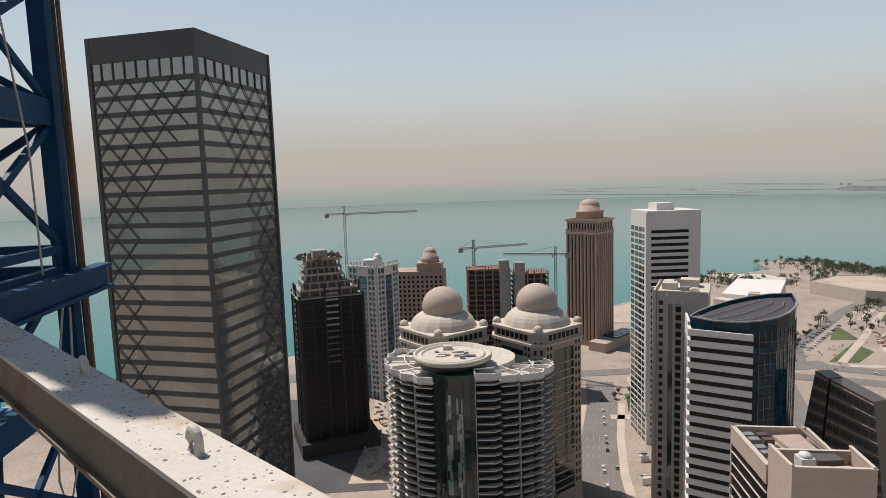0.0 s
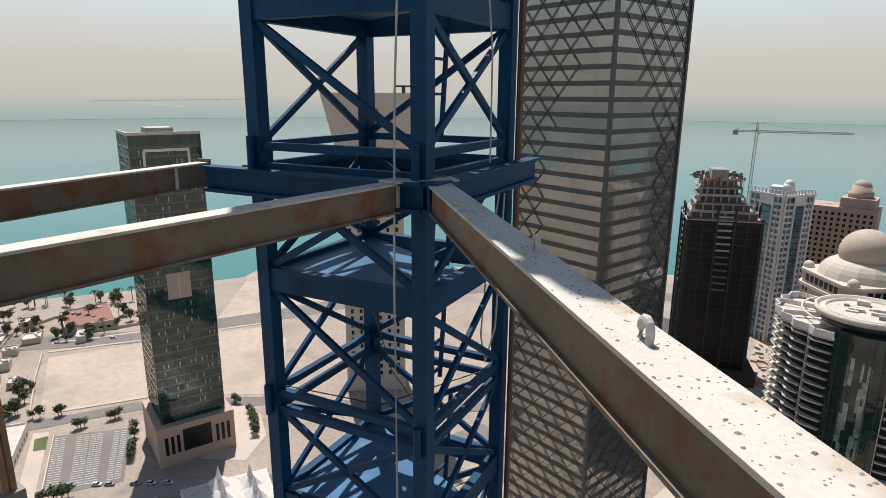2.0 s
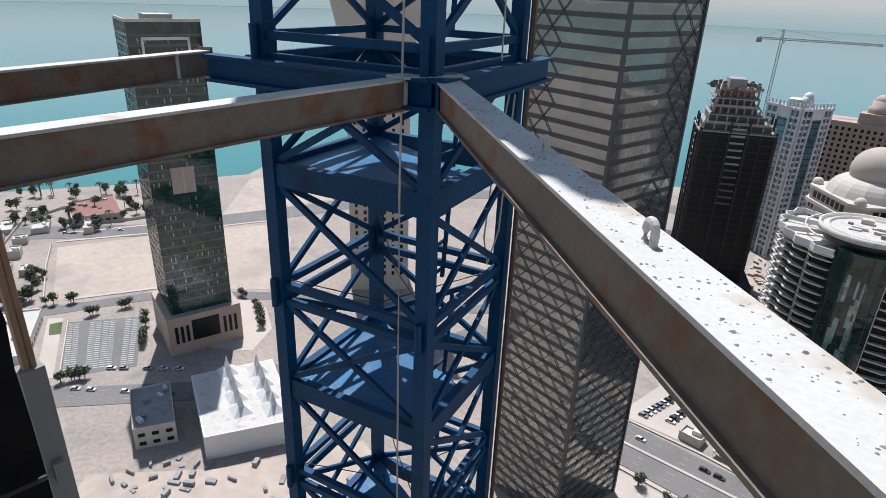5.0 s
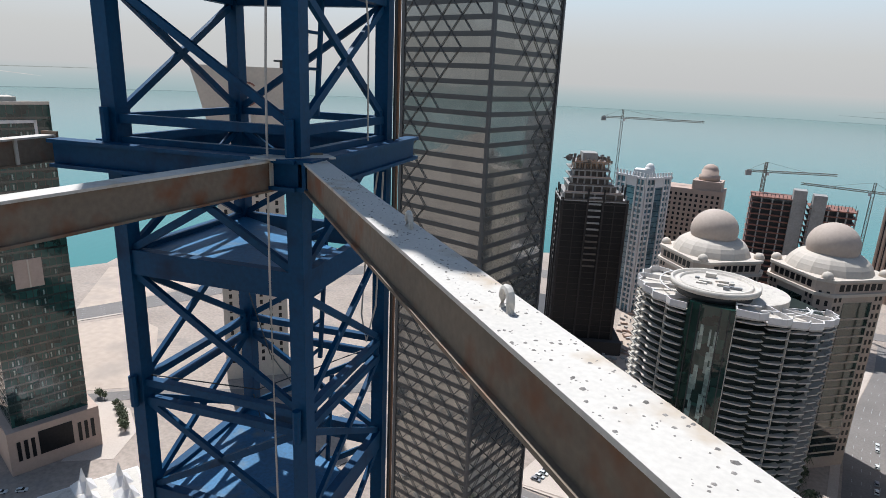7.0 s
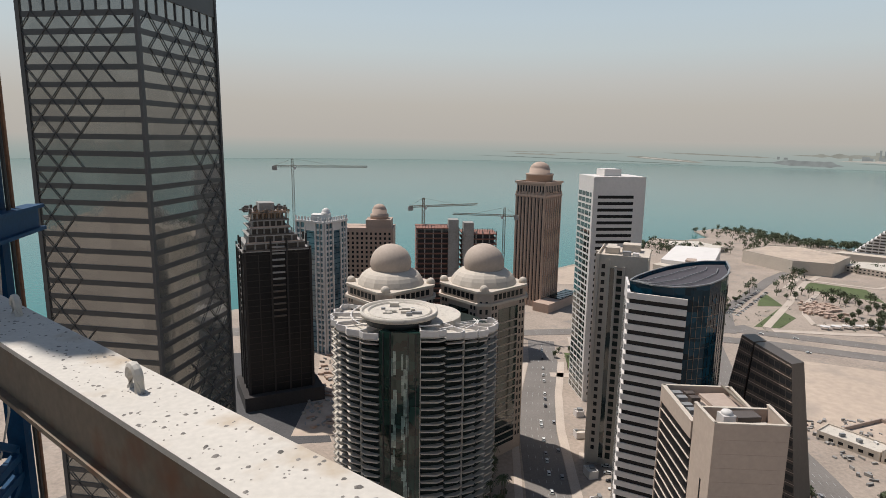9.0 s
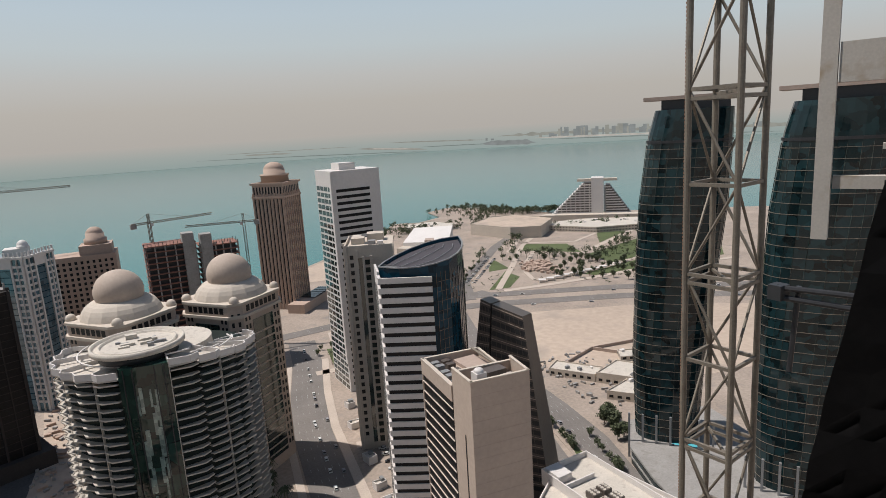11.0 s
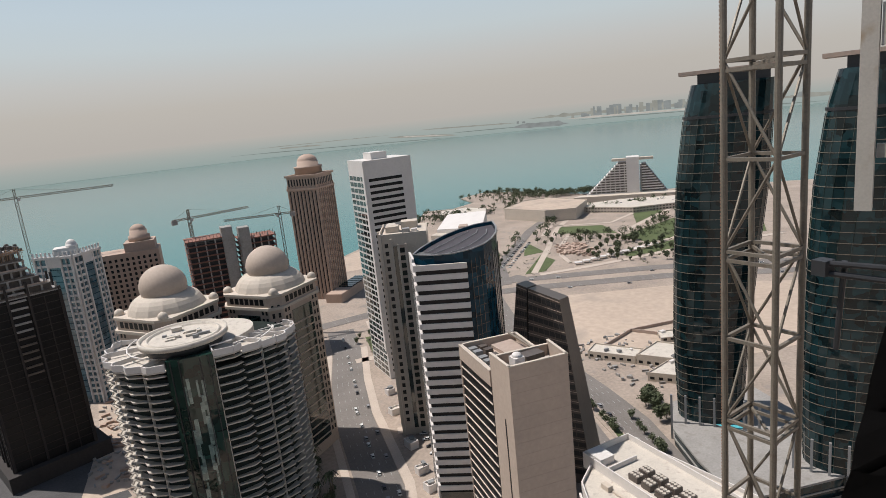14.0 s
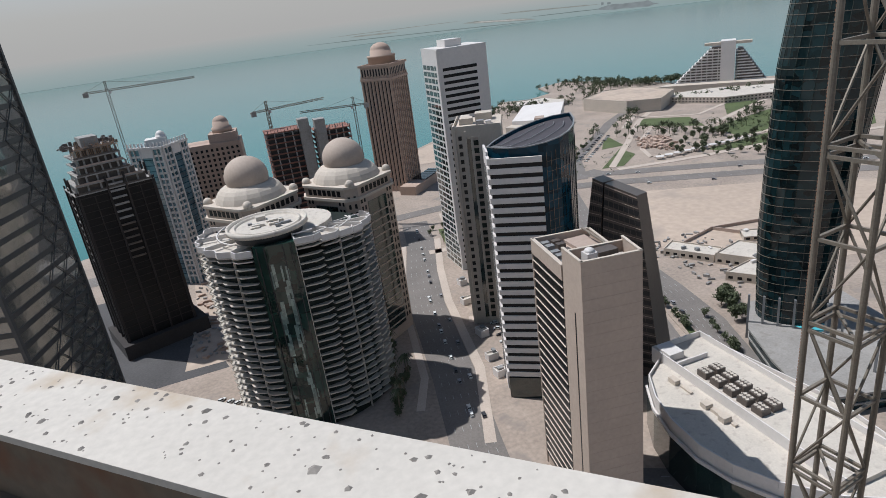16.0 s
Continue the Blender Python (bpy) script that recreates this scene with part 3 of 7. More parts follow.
def sign_tower():
    c = Vector((-226, 243))
    u = Vector((0.73, 0.68)).normalized()
    pts = rect(c - u * 17, u, 34, 26)
    ob, loc = simple_tower("sign_tower", pts, 140, M_CREAM, "cream stone tower with a flared crown and a round emblem")
    f = Face(loc[0], loc[1])
    bm = new_bm()
    q = f.p
    hexa(bm, (q(-1, 138, 2), q(35, 138, 2), q(35, 138, -26), q(-1, 138, -26), q(-9, 171, 4), q(43, 171, 4), q(43, 171, -26), q(-9, 171, -26)))
    part("crown", bm, M_CREAM, ob)
    for j in (4, 9, 14, 20, 25, 30):
        bm = new_bm()
        for k in range(29):
            f.box(bm, j - 0.8, j + 0.8, 10 + k * 4.3, 12.4 + k * 4.3, 0, 0.12)
        stuff("window_column", bm, M_SLOT, ob)
    bm = new_bm()
    f.box(bm, 15.5, 18.5, 140, 160, 2.5, 5)
    part("fin", bm, M_WHITE, ob)
    bm = new_bm()
    cc = f.p(17, 158, 5.2)
    tube(bm, [cc + f.d * 5.5 * math.cos(a) + Vector((0, 0, 5.5 * math.sin(a))) for a in [math.pi * (0.25 + k / 12) for k in range(19)]], 0.5, 6)
    part("emblem", bm, M_RED, ob, "round dark red emblem")
    bm = new_bm()
    f.box(bm, 34, 36, 171, 175, -9, -8)
    f.box(bm, 31, 39, 174, 175, -9, -8)
    part("roof_crane", bm, M_DARK, ob)
    return ob


def round_tower():
    ob = thing("round_tower", (9, 273, 0), "white residential tower with tiered balconies and round roof deck", "tower")
    A, B, top, fh = 38.0, 34.0, 92.0, 3.35

    def ell(a, s=1.0):
        return (A * s * math.cos(a), B * s * math.sin(a))

    def roof_z(a):
        """The roof steps down away from the glass strip."""
        d = math.degrees(a) - 262
        return top - (0 if -18 < d < 34 else (2.2 if d < 0 else 0.6 + 1.1 * int((d - 34) / 13 + 1)))

    bm = new_bm()
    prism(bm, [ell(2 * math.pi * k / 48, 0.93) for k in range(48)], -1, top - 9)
    # dark gaps behind the balconies: their shade is in the wall colour
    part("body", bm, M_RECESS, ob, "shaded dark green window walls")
    groups = [[math.radians(a) for a in (150, 163, 176, 189, 202, 215, 229, 244)], [math.radians(a) for a in (272, 289, 303, 316, 328, 340, 352, 364, 376)]]
    for grp in groups:
        for a0, a1 in zip(grp, grp[1:]):
            bm = new_bm()
            m = a0 * 0.62 + a1 * 0.38 if a0 < 4.5 else a0 * 0.35 + a1 * 0.65
            p0, p1, pm = ell(a0, 0.925), ell(a1, 0.925), ell(m, 1.022)
            q0, q1 = ell(a0 + 0.012, 0.985), ell(a1 - 0.012, 0.985)
            prism(bm, [p0, q0, pm, q1, p1], 0, 0.22)
            for s_, e_ in ((q0, pm), (pm, q1)):
                bar(bm, (s_[0], s_[1], 0.4), (e_[0], e_[1], 0.4), 0.16, 0.36)
            bmesh.ops.recalc_face_normals(bm, faces=bm.faces)
            zt = roof_z((a0 + a1) / 2)
            count = int((zt - 4) / fh)
            row("balcony", bm, M_BALC, ob, [(0, 0, zt - 5.2 - k * fh) for k in range(count)])
            # roof of this bay: parapet and slab
            bm = new_bm()
            prism(bm, [ell(a0, 0.55), ell(a0, 0.985), pm, ell(a1, 0.985), ell(a1, 0.55)], zt - 3.4, zt - 2.9)
            part("bay_roof", bm, M_ROOF, ob)
            bm = new_bm()
            bar(bm, (*ell(a0, 0.975), zt - 1.5), (*pm, zt - 1.5), 0.4, 2.6)
            bar(bm, (*pm, zt - 1.5), (*ell(a1, 0.975), zt - 1.5), 0.4, 2.6)
            part("bay_parapet", bm, M_WHITE, ob)
            bm = new_bm()
            bar(bm, (*ell(a0, 0.78), zt - 0.4), (*ell(a1, 0.78), zt - 0.4), 0.5, 0.5)
            part("terrace_beam", bm, M_WHITE, ob)
        for a0 in grp[::2]:
            bm = new_bm()
            p = ell(a0, 0.958)
            bar(bm, (*p, -1), (*p, roof_z(a0) - 0.4), 0.3, 1.0, (p[0], p[1], 0))
            part("rib", bm, M_BALC, ob)
            bm = new_bm()
            p, q = ell(a0, 0.55), ell(a0, 0.97)
            bar(bm, (*p, roof_z(a0) - 1.2), (*q, roof_z(a0) - 1.2), 0.4, 1.9)
            part("roof_fin", bm, M_WHITE, ob)
    bm = new_bm()
    prism(bm, [ell(math.radians(a), 0.955) for a in range(244, 273, 4)] + [(0, 0)], -1, top - 1.5)
    part("glass_strip", bm, M_GLASS_S, ob, "tall strip of green mirror glass")
    # sky reflections put in as paler coloured panes, in broken columns
    for k in range(46):
        bm = new_bm()
        a_ = random.choice((252.5, 254.0, 259.5, 261.0, 262.5))
        p, q = ell(math.radians(a_), 0.958), ell(math.radians(a_ + random.choice((1.2, 2.0, 2.6))), 0.958)
        fc = Face(p, q)
        z_ = random.uniform(6, top - 14)
        fc.box(bm, 0, fc.w, z_, z_ + random.uniform(3, 11), -0.05, 0.12 + 0.002 * k)
        part("light_pane", bm, M_SASH, ob, "paler green glass pane standing for reflected sky")
    for a0 in (247, 252, 264, 269):
        bm = new_bm()
        p = ell(math.radians(a0), 0.96)
        bar(bm, (*p, 0), (*p, top - 2), 0.35, 0.5, (p[0], p[1], 0))
        part("mullion", bm, M_DARK, ob)
    bm = new_bm()
    prism(bm, [ell(2 * math.pi * k / 48, 0.56) for k in range(48)], top - 10, top - 2.6)
    part("roof_slab", bm, M_ROOF, ob)
    c = (-7.5, -13)
    # drum coloured near-black to give the recess under the deck its shade
    bm = new_bm()
    lathe(bm, [(14.5, top - 2), (14.5, top + 1.2)], 48, c)
    part("deck_drum", bm, M_DARK, ob, "shadowed recess below the deck")
    bm = new_bm()
    lathe(bm, [(15.5, top + 1.2), (17.2, top + 1.4), (17.2, top + 3.4), (16.2, top + 3.4), (16.2, top + 2.4), (14.2, top + 2.4), (14.2, top + 3.1), (13.4, top + 3.1), (13.4, top + 2.3)], 56, c)
    part("roof_deck", bm, M_ROOF, ob, "round pale roof deck with a double rim")
    for k in range(14):
        a, r_ = random.uniform(0, 6.28), random.uniform(2, 10)
        w_, d_, h_ = random.uniform(1.2, 5.5), random.uniform(1.0, 3.0), random.uniform(0.5, 1.9)
        bm = new_bm()
        x, y = c[0] + r_ * math.cos(a), c[1] + r_ * math.sin(a)
        box(bm, x - w_ / 2, x + w_ / 2, y - d_ / 2, y + d_ / 2, top + 2.3, top + 2.3 + h_)
        part("roof_unit", bm, M_ROOF if k % 3 else M_GREY, ob)
    return ob


def dome_tower(center, group):
    ob = thing("domed_tower", (*center, 0), "cream stone tower crowned by a smooth dome and corner turrets", "tower", group)
    ob.matrix_world = pose(center[0], center[1], 0, 0, 0, 38)
    s, ch = 18.5, 5.0
    plan = [(-s + ch, -s), (s - ch, -s), (s, -s + ch), (s, s - ch), (s - ch, s), (-s + ch, s), (-s, s - ch), (-s, -s + ch)]
    bm = new_bm()
    prism(bm, plan, -1, 93)
    part("body", bm, M_BEIGE, ob)
    bm = new_bm()
    prism(bm, [(x * 1.06, y * 1.06) for x, y in plan], 86, 87.4)
    prism(bm, [(x * 1.04, y * 1.04) for x, y in plan], 92.4, 93.6)
    part("cornice", bm, M_CREAM, ob)
    faces = [Face((-s + ch, -s), (s - ch, -s)), Face((s, -s + ch), (s, s - ch)), Face((-s, s - ch), (-s, -s + ch)), Face((s - ch, s), (-s + ch, s))]
    for f in faces:
        bm = new_bm()
        f.box(bm, 6, f.w - 6, 6, 83, -0.2, 0.25)
        part("window_bay", bm, M_GLASS_D, ob, "tall dark glass bay")
        bm = new_bm()
        f.box(bm, 6, f.w - 6, 0, 0.8, 0.2, 0.45)
        row("bay_sill", bm, M_BEIGE, ob, [(0, 0, 8 + k * 4.2) for k in range(17)])
        bm = new_bm()
        for k in range(19):
            for u in (1.6, 4.0, f.w - 4.0, f.w - 1.6):
                f.box(bm, u - 0.6, u + 0.6, 8 + k * 4.2, 10.4 + k * 4.2, 0, 0.1)
        stuff("window_grid", bm, M_SLOT, ob)
        bm = new_bm()
        for k in range(7):
            f.box(bm, 2 + k * (f.w - 4) / 7 + 0.5, 2 + (k + 1) * (f.w - 4) / 7 - 0.5, 88.5, 91.5, 0, 0.12)
        stuff("attic_window_grid", bm, M_SLOT, ob)
    for a, b in ((1, 2), (7, 0)):
        f = Face(plan[a], plan[b])
        bm = new_bm()
        for k in range(20):
            for u in (2.0, 5.0):
                f.box(bm, u - 0.6, u + 0.6, 6 + k * 4.2, 8.4 + k * 4.2, 0, 0.1)
        stuff("window_grid", bm, M_SLOT, ob)
    bm = new_bm()
    lathe(bm, [(18.2, 93), (17.6, 94.6), (16.8, 96.4), (15.6, 98.2), (14.0, 99.7), (12.4, 100.6), (11.2, 101.0)], 16)
    for fc in bm.faces:
        fc.smooth = False
    part("drum", bm, M_CREAM, ob)
    bm = new_bm()
    lathe(bm, [(10.3, 100.5)] + [(10.9 * math.cos(a) + 0.01, 104.2 + 10.2 * math.sin(a)) for a in [math.radians(-20 + 11 * k) for k in range(11)]], 40)
    part("dome", bm, M_BEIGE, ob, "smooth sandy dome")
    for sx, sy in ((1, 1), (1, -1), (-1, 1), (-1, -1)):
        bm = new_bm()
        c = (sx * (s - 3.4), sy * (s - 3.4))
        lathe(bm, [(2.2, 93)] + [(2.3 * math.cos(a) + 0.01, 94.3 + 2.3 * math.sin(a)) for a in [math.radians(15 * k) for k in range(6)]], 16, c)
        part("turret", bm, M_CREAM, ob)
    return ob


def brown_tower():
    ob = thing("brown_tower", (147, 616, 0), "tall pinkish brown stone tower with fluted faces and a small dome", "tower", rz=46)
    s = 16.5
    bm = new_bm()
    box(bm, -s, s, -s, s, -1, 126)
    part("body", bm, M_BROWN, ob)
    for f in (Face((-s, -s), (s, -s)), Face((s, -s), (s, s)), Face((-s, s), (-s, -s)), Face((s, s), (-s, s))):
        for k in range(8):
            u = 2.2 + k * (f.w - 4.4) / 7
            bm = new_bm()
            f.box(bm, u - 0.5, u + 0.5, 6, 112, -0.2, 0.15)
            part("window_strip", bm, M_SLOT, ob)
        bm = new_bm()
        f.box(bm, -0.15, 0.95, 0, 118, 0, 0.9)
        row("pilaster", bm, M_PINK, ob, [f.d * (k * (f.w - 0.8) / 8) for k in range(9)])
        bm = new_bm()
        f.box(bm, -0.9, f.w + 0.9, 113, 115, -0.5, 1.3)
        f.box(bm, -1.2, f.w + 1.2, 126, 128, -0.5, 1.6)
        part("cornice", bm, M_PINK, ob)
        bm = new_bm()
        for k in range(10):
            u = 2 + k * (f.w - 4) / 9
            f.box(bm, u - 0.7, u + 0.7, 117, 124, 0, 0.15)
        stuff("arcade_window_grid", bm, M_SLOT, ob)
    bm = new_bm()
    lathe(bm, [(13.5, 127), (13.5, 134), (14.2, 134), (14.2, 135.5), (10.5, 136), (10.5, 140)] + [(10.0 * math.cos(a) + 0.01, 140 + 7.5 * math.sin(a)) for a in [math.radians(15 * k) for k in range(7)]], 32)
    part("dome", bm, M_PINK, ob)
    bm = new_bm()
    box(bm, -30, 40, -34, -16, -1, 9)
    part("podium", bm, M_PINK, ob)
    bm = new_bm()
    box(bm, -4, 1, -33, -17, 9, 10)
    row("podium_skylight", bm, M_GLASS_P, ob, [(7 * k, 0, 0) for k in range(6)])
    return ob


def white_tower():
    h = 146
    pts = rect((123, 369), (1.0, 0.03), 33, 30)
    ob, loc = simple_tower("white_tower", pts, h, M_WHITE, "white slab tower with dark horizontal window bands")
    f, s = Face(loc[0], loc[1]), Face(loc[3], loc[0])
    bm = new_bm()
    f.box(bm, 2.5, 25.5, -1.9, 0, -0.1, 0.12)
    row("window_band", bm, M_SLOT, ob, [(0, 0, h - 10 - k * 4.05) for k in range(33)])
    for u in (4, 11, 18, 25):
        bm = new_bm()
        for k in range(34):
            s.box(bm, u - 2.9, u + 2.9, h - 11.3 - k * 4.05, h - 8.6 - k * 4.05, 0, 0.12)
        stuff("window_column", bm, M_GLASS_D, ob)
    bm = new_bm()
    s.box(bm, 27.5, 30.3, 20, h + 1, 0, 0.8)
    part("corner_fin", bm, M_WHITE, ob)
    bm = new_bm()
    f.box(bm, 0, 33, h, h + 1.6, -30, 0.0)
    f.box(bm, 8, 19, h + 1.6, h + 6, -20, -6)
    part("plant_room", bm, M_WHITE, ob)
    return ob


def grooved_tower():
    h = 112
    pts = rect((101, 294), (0.9, -0.42), 25, 34)
    ob, loc = simple_tower("grooved_tower", pts, h, M_CREAM, "beige tower with vertical grooves and small windows")
    f, s = Face(loc[0], loc[1]), Face(loc[3], loc[0])
    for u in (3, 8.5, 14, 19.5):
        bm = new_bm()
        s.box(bm, u, u + 1.6, 8, h - 3, -0.1, 0.12)
        part("window_groove", bm, M_GLASS_D, ob)
    # front: a column of small windows, then a deep groove between plain fins
    for k in range(25):
        bm = new_bm()
        f.box(bm, 2.8, 4.6, 8 + k * 4.1, 10.2 + k * 4.1, -0.1, 0.06)
        part("window", bm, M_SLOT, ob)
        bm = new_bm()
        f.box(bm, 10.4, 13.0, 7.6 + k * 4.1, 9.0 + k * 4.1, 0, 0.5)
        part("spandrel", bm, M_BEIGE, ob)
    for u0, u1, z1, o_ in ((0, 1.6, h + 2, 1.1), (5.8, 7.0, h - 1, 0.9), (9.2, 10.4, h - 4, 1.2), (13.0, 14.2, h - 4, 1.2), (17, 18, h - 6, 0.8)):
        bm = new_bm()
        f.box(bm, u0, u1, 0, z1, 0, o_)
        part("fin", bm, M_CREAM, ob)
    bm = new_bm()
    f.box(bm, 7.0, 9.2, 4, h - 5, -0.1, 0.1)
    part("window_groove", bm, M_GLASS_D, ob)
    bm = new_bm()
    f.box(bm, 10.4, 13.0, 4, h - 5, -0.1, 0.12)
    part("window_groove", bm, M_RECESS, ob)
    bm = new_bm()
    s.box(bm, 22, 24.5, 0, h + 1.5, 0, 1.4)
    part("fin", bm, M_CREAM, ob)
    for fc, w_ in ((f, 25), (s, 34)):
        bm = new_bm()
        fc.box(bm, 0, w_ - 0.1, h, h + 1.5, -0.6, 0)
        part("parapet", bm, M_CREAM, ob)
    for u, o_, w_, d_, hh, m in ((3, -12, 7, 7, 3.2, M_CREAM), (12, -8, 4, 4, 2.2, M_GREY), (11, -20, 9, 8, 4.0, M_CREAM), (2.5, -26, 5, 6, 2.0, M_ROOF), (17, -9, 3, 3, 1.6, M_WHITE)):
        bm = new_bm()
        f.box(bm, u, u + w_, h, h + hh, o_ - d_, o_)
        part("roof_unit", bm, m, ob)
    return ob


def striped_tower():
    ob = thing("striped_tower", (89.5, 219.8, 0), "slender white-banded office tower with a curved blue glass sail", "tower")
    o = Vector((89.5, 219.8))
    L_, R_ = Vector((0, 0)), Vector((107, 208.7)) - o
    S_ = Vector((96.2, 241.0)) - o
    h, fh = 112.8, 4.12
    B_ = R_ + (S_ - L_) * 0.8
    bm = new_bm()
    prism(bm, [tuple(L_), tuple(R_), tuple(B_), tuple(S_)], -1, h - 1.4)
    part("body", bm, M_SLOT, ob, "dark recessed window strips")
    f, s = Face(L_, R_), Face(S_, L_)
    bm = new_bm()
    f.box(bm, -0.3, f.w, -2.35, 0, -0.3, 0.45)
    row("front_band", bm, M_WHITE, ob, [(0, 0, h - k * fh) for k in range(25)])
    # sunlit side: projecting bands like teeth beside a plain wall
    bm = new_bm()
    s.box(bm, s.w - 6.0, s.w + 0.1, -2.3, 0, -0.3, 0.95)
    row("side_band", bm, M_WHITE, ob, [(0, 0, h - k * fh) for k in range(25)])
    bm = new_bm()
    s.box(bm, 0, s.w - 7.2, -1, h + 1.2, -0.4, 0.5)
    part("side_wall", bm, M_WHITE, ob)
    for uu in (2.5, 6.5, 10.5):
        bm = new_bm()
        s.box(bm, uu, uu + 1.5, 6, h - 6, 0.4, 0.62)
        part("window_strip", bm, M_GLASS_D, ob)
    bm = new_bm()
    f.box(bm, -0.2, f.w, -1, h - 25 * fh + 1.0, -2, 0.5)
    part("lobby_glass", bm, M_GLASS_D, ob)
    # crescent sail of blue glass, rising to a sharp tip
    front = [Vector(p) - o for p in ((92.7, 228.6), (97.5, 218.5), (103.5, 213.2), (110.5, 211.6), (117.5, 213.0), (124.0, 217.2), (130.0, 223.5), (135.4, 232.0), (140.0, 243.0))]
    back = [Vector(p) - o for p in ((133.0, 247.2), (124.5, 247.6), (114.5, 244.8), (105.0, 239.6), (98.0, 234.2))]
    pts = front + back

    def top_z(p):
        t = max(0.0, min(1.0, p.x / 50))
        return 115.3 + 4.7 * t ** 1.3

    for i, (p, q) in enumerate(zip(pts, pts[1:] + pts[:1])):
        nn = Vector((-(q - p).y, (q - p).x)).normalized() * 0.45
        p2, q2 = p + nn, q + nn
        bm = new_bm()
        hexa(bm, ((*p, -1), (*q, -1), (*q2, -1), (*p2, -1), (*p, top_z(p)), (*q, top_z(q)), (*q2, top_z(q2)), (*p2, top_z(p2))))
        part("glass_sail", bm, M_GLASS_B, ob, "curved deep blue glass wall")
        bm = new_bm()
        bar(bm, (*p, top_z(p) + 0.1), (*q, top_z(q) + 0.1), 0.6, 0.45)
        part("roof_rim", bm, M_GREY, ob)
        if 2 < i < 8:
            fc = Face(p, q)
            bm = new_bm()
            fc.box(bm, 0, fc.w, 0, 0.16, 0, 0.1)
            row("transom", bm, M_GLASS_D, ob, [(0, 0, 6 + k * fh) for k in range(26)])
            bm = new_bm()
            fc.box(bm, -0.1, 0.1, 3, 113, 0, 0.14)
            row("mullion", bm, M_GLASS_D, ob, [fc.d * (fc.w * j / 3) for j in range(3)])
    cen = sum((Vector(p) for p in pts), Vector((0, 0))) / len(pts)
    inner = [cen + (p - cen) * 0.96 for p in pts]
    bm = new_bm()
    prism(bm, [tuple(p) for p in inner], 100, 0, 0, [top_z(p) - 1.3 for p in inner])
    part("roof_panel", bm, M_ROOFDK, ob, "dark sloping roof inside the glass rim")
    for k in range(1, 4):
        t = k / 4
        bm = new_bm()
        tube(bm, [(*p, top_z(p) - 0.7) for p in [front[0].lerp(back[4], t), *[front[i].lerp(back[4 - min(4, int((i - 1) * 0.62))], t) for i in range(1, 8)]]], 0.2, 6)
        part("roof_rail", bm, M_GREY, ob)
    return ob


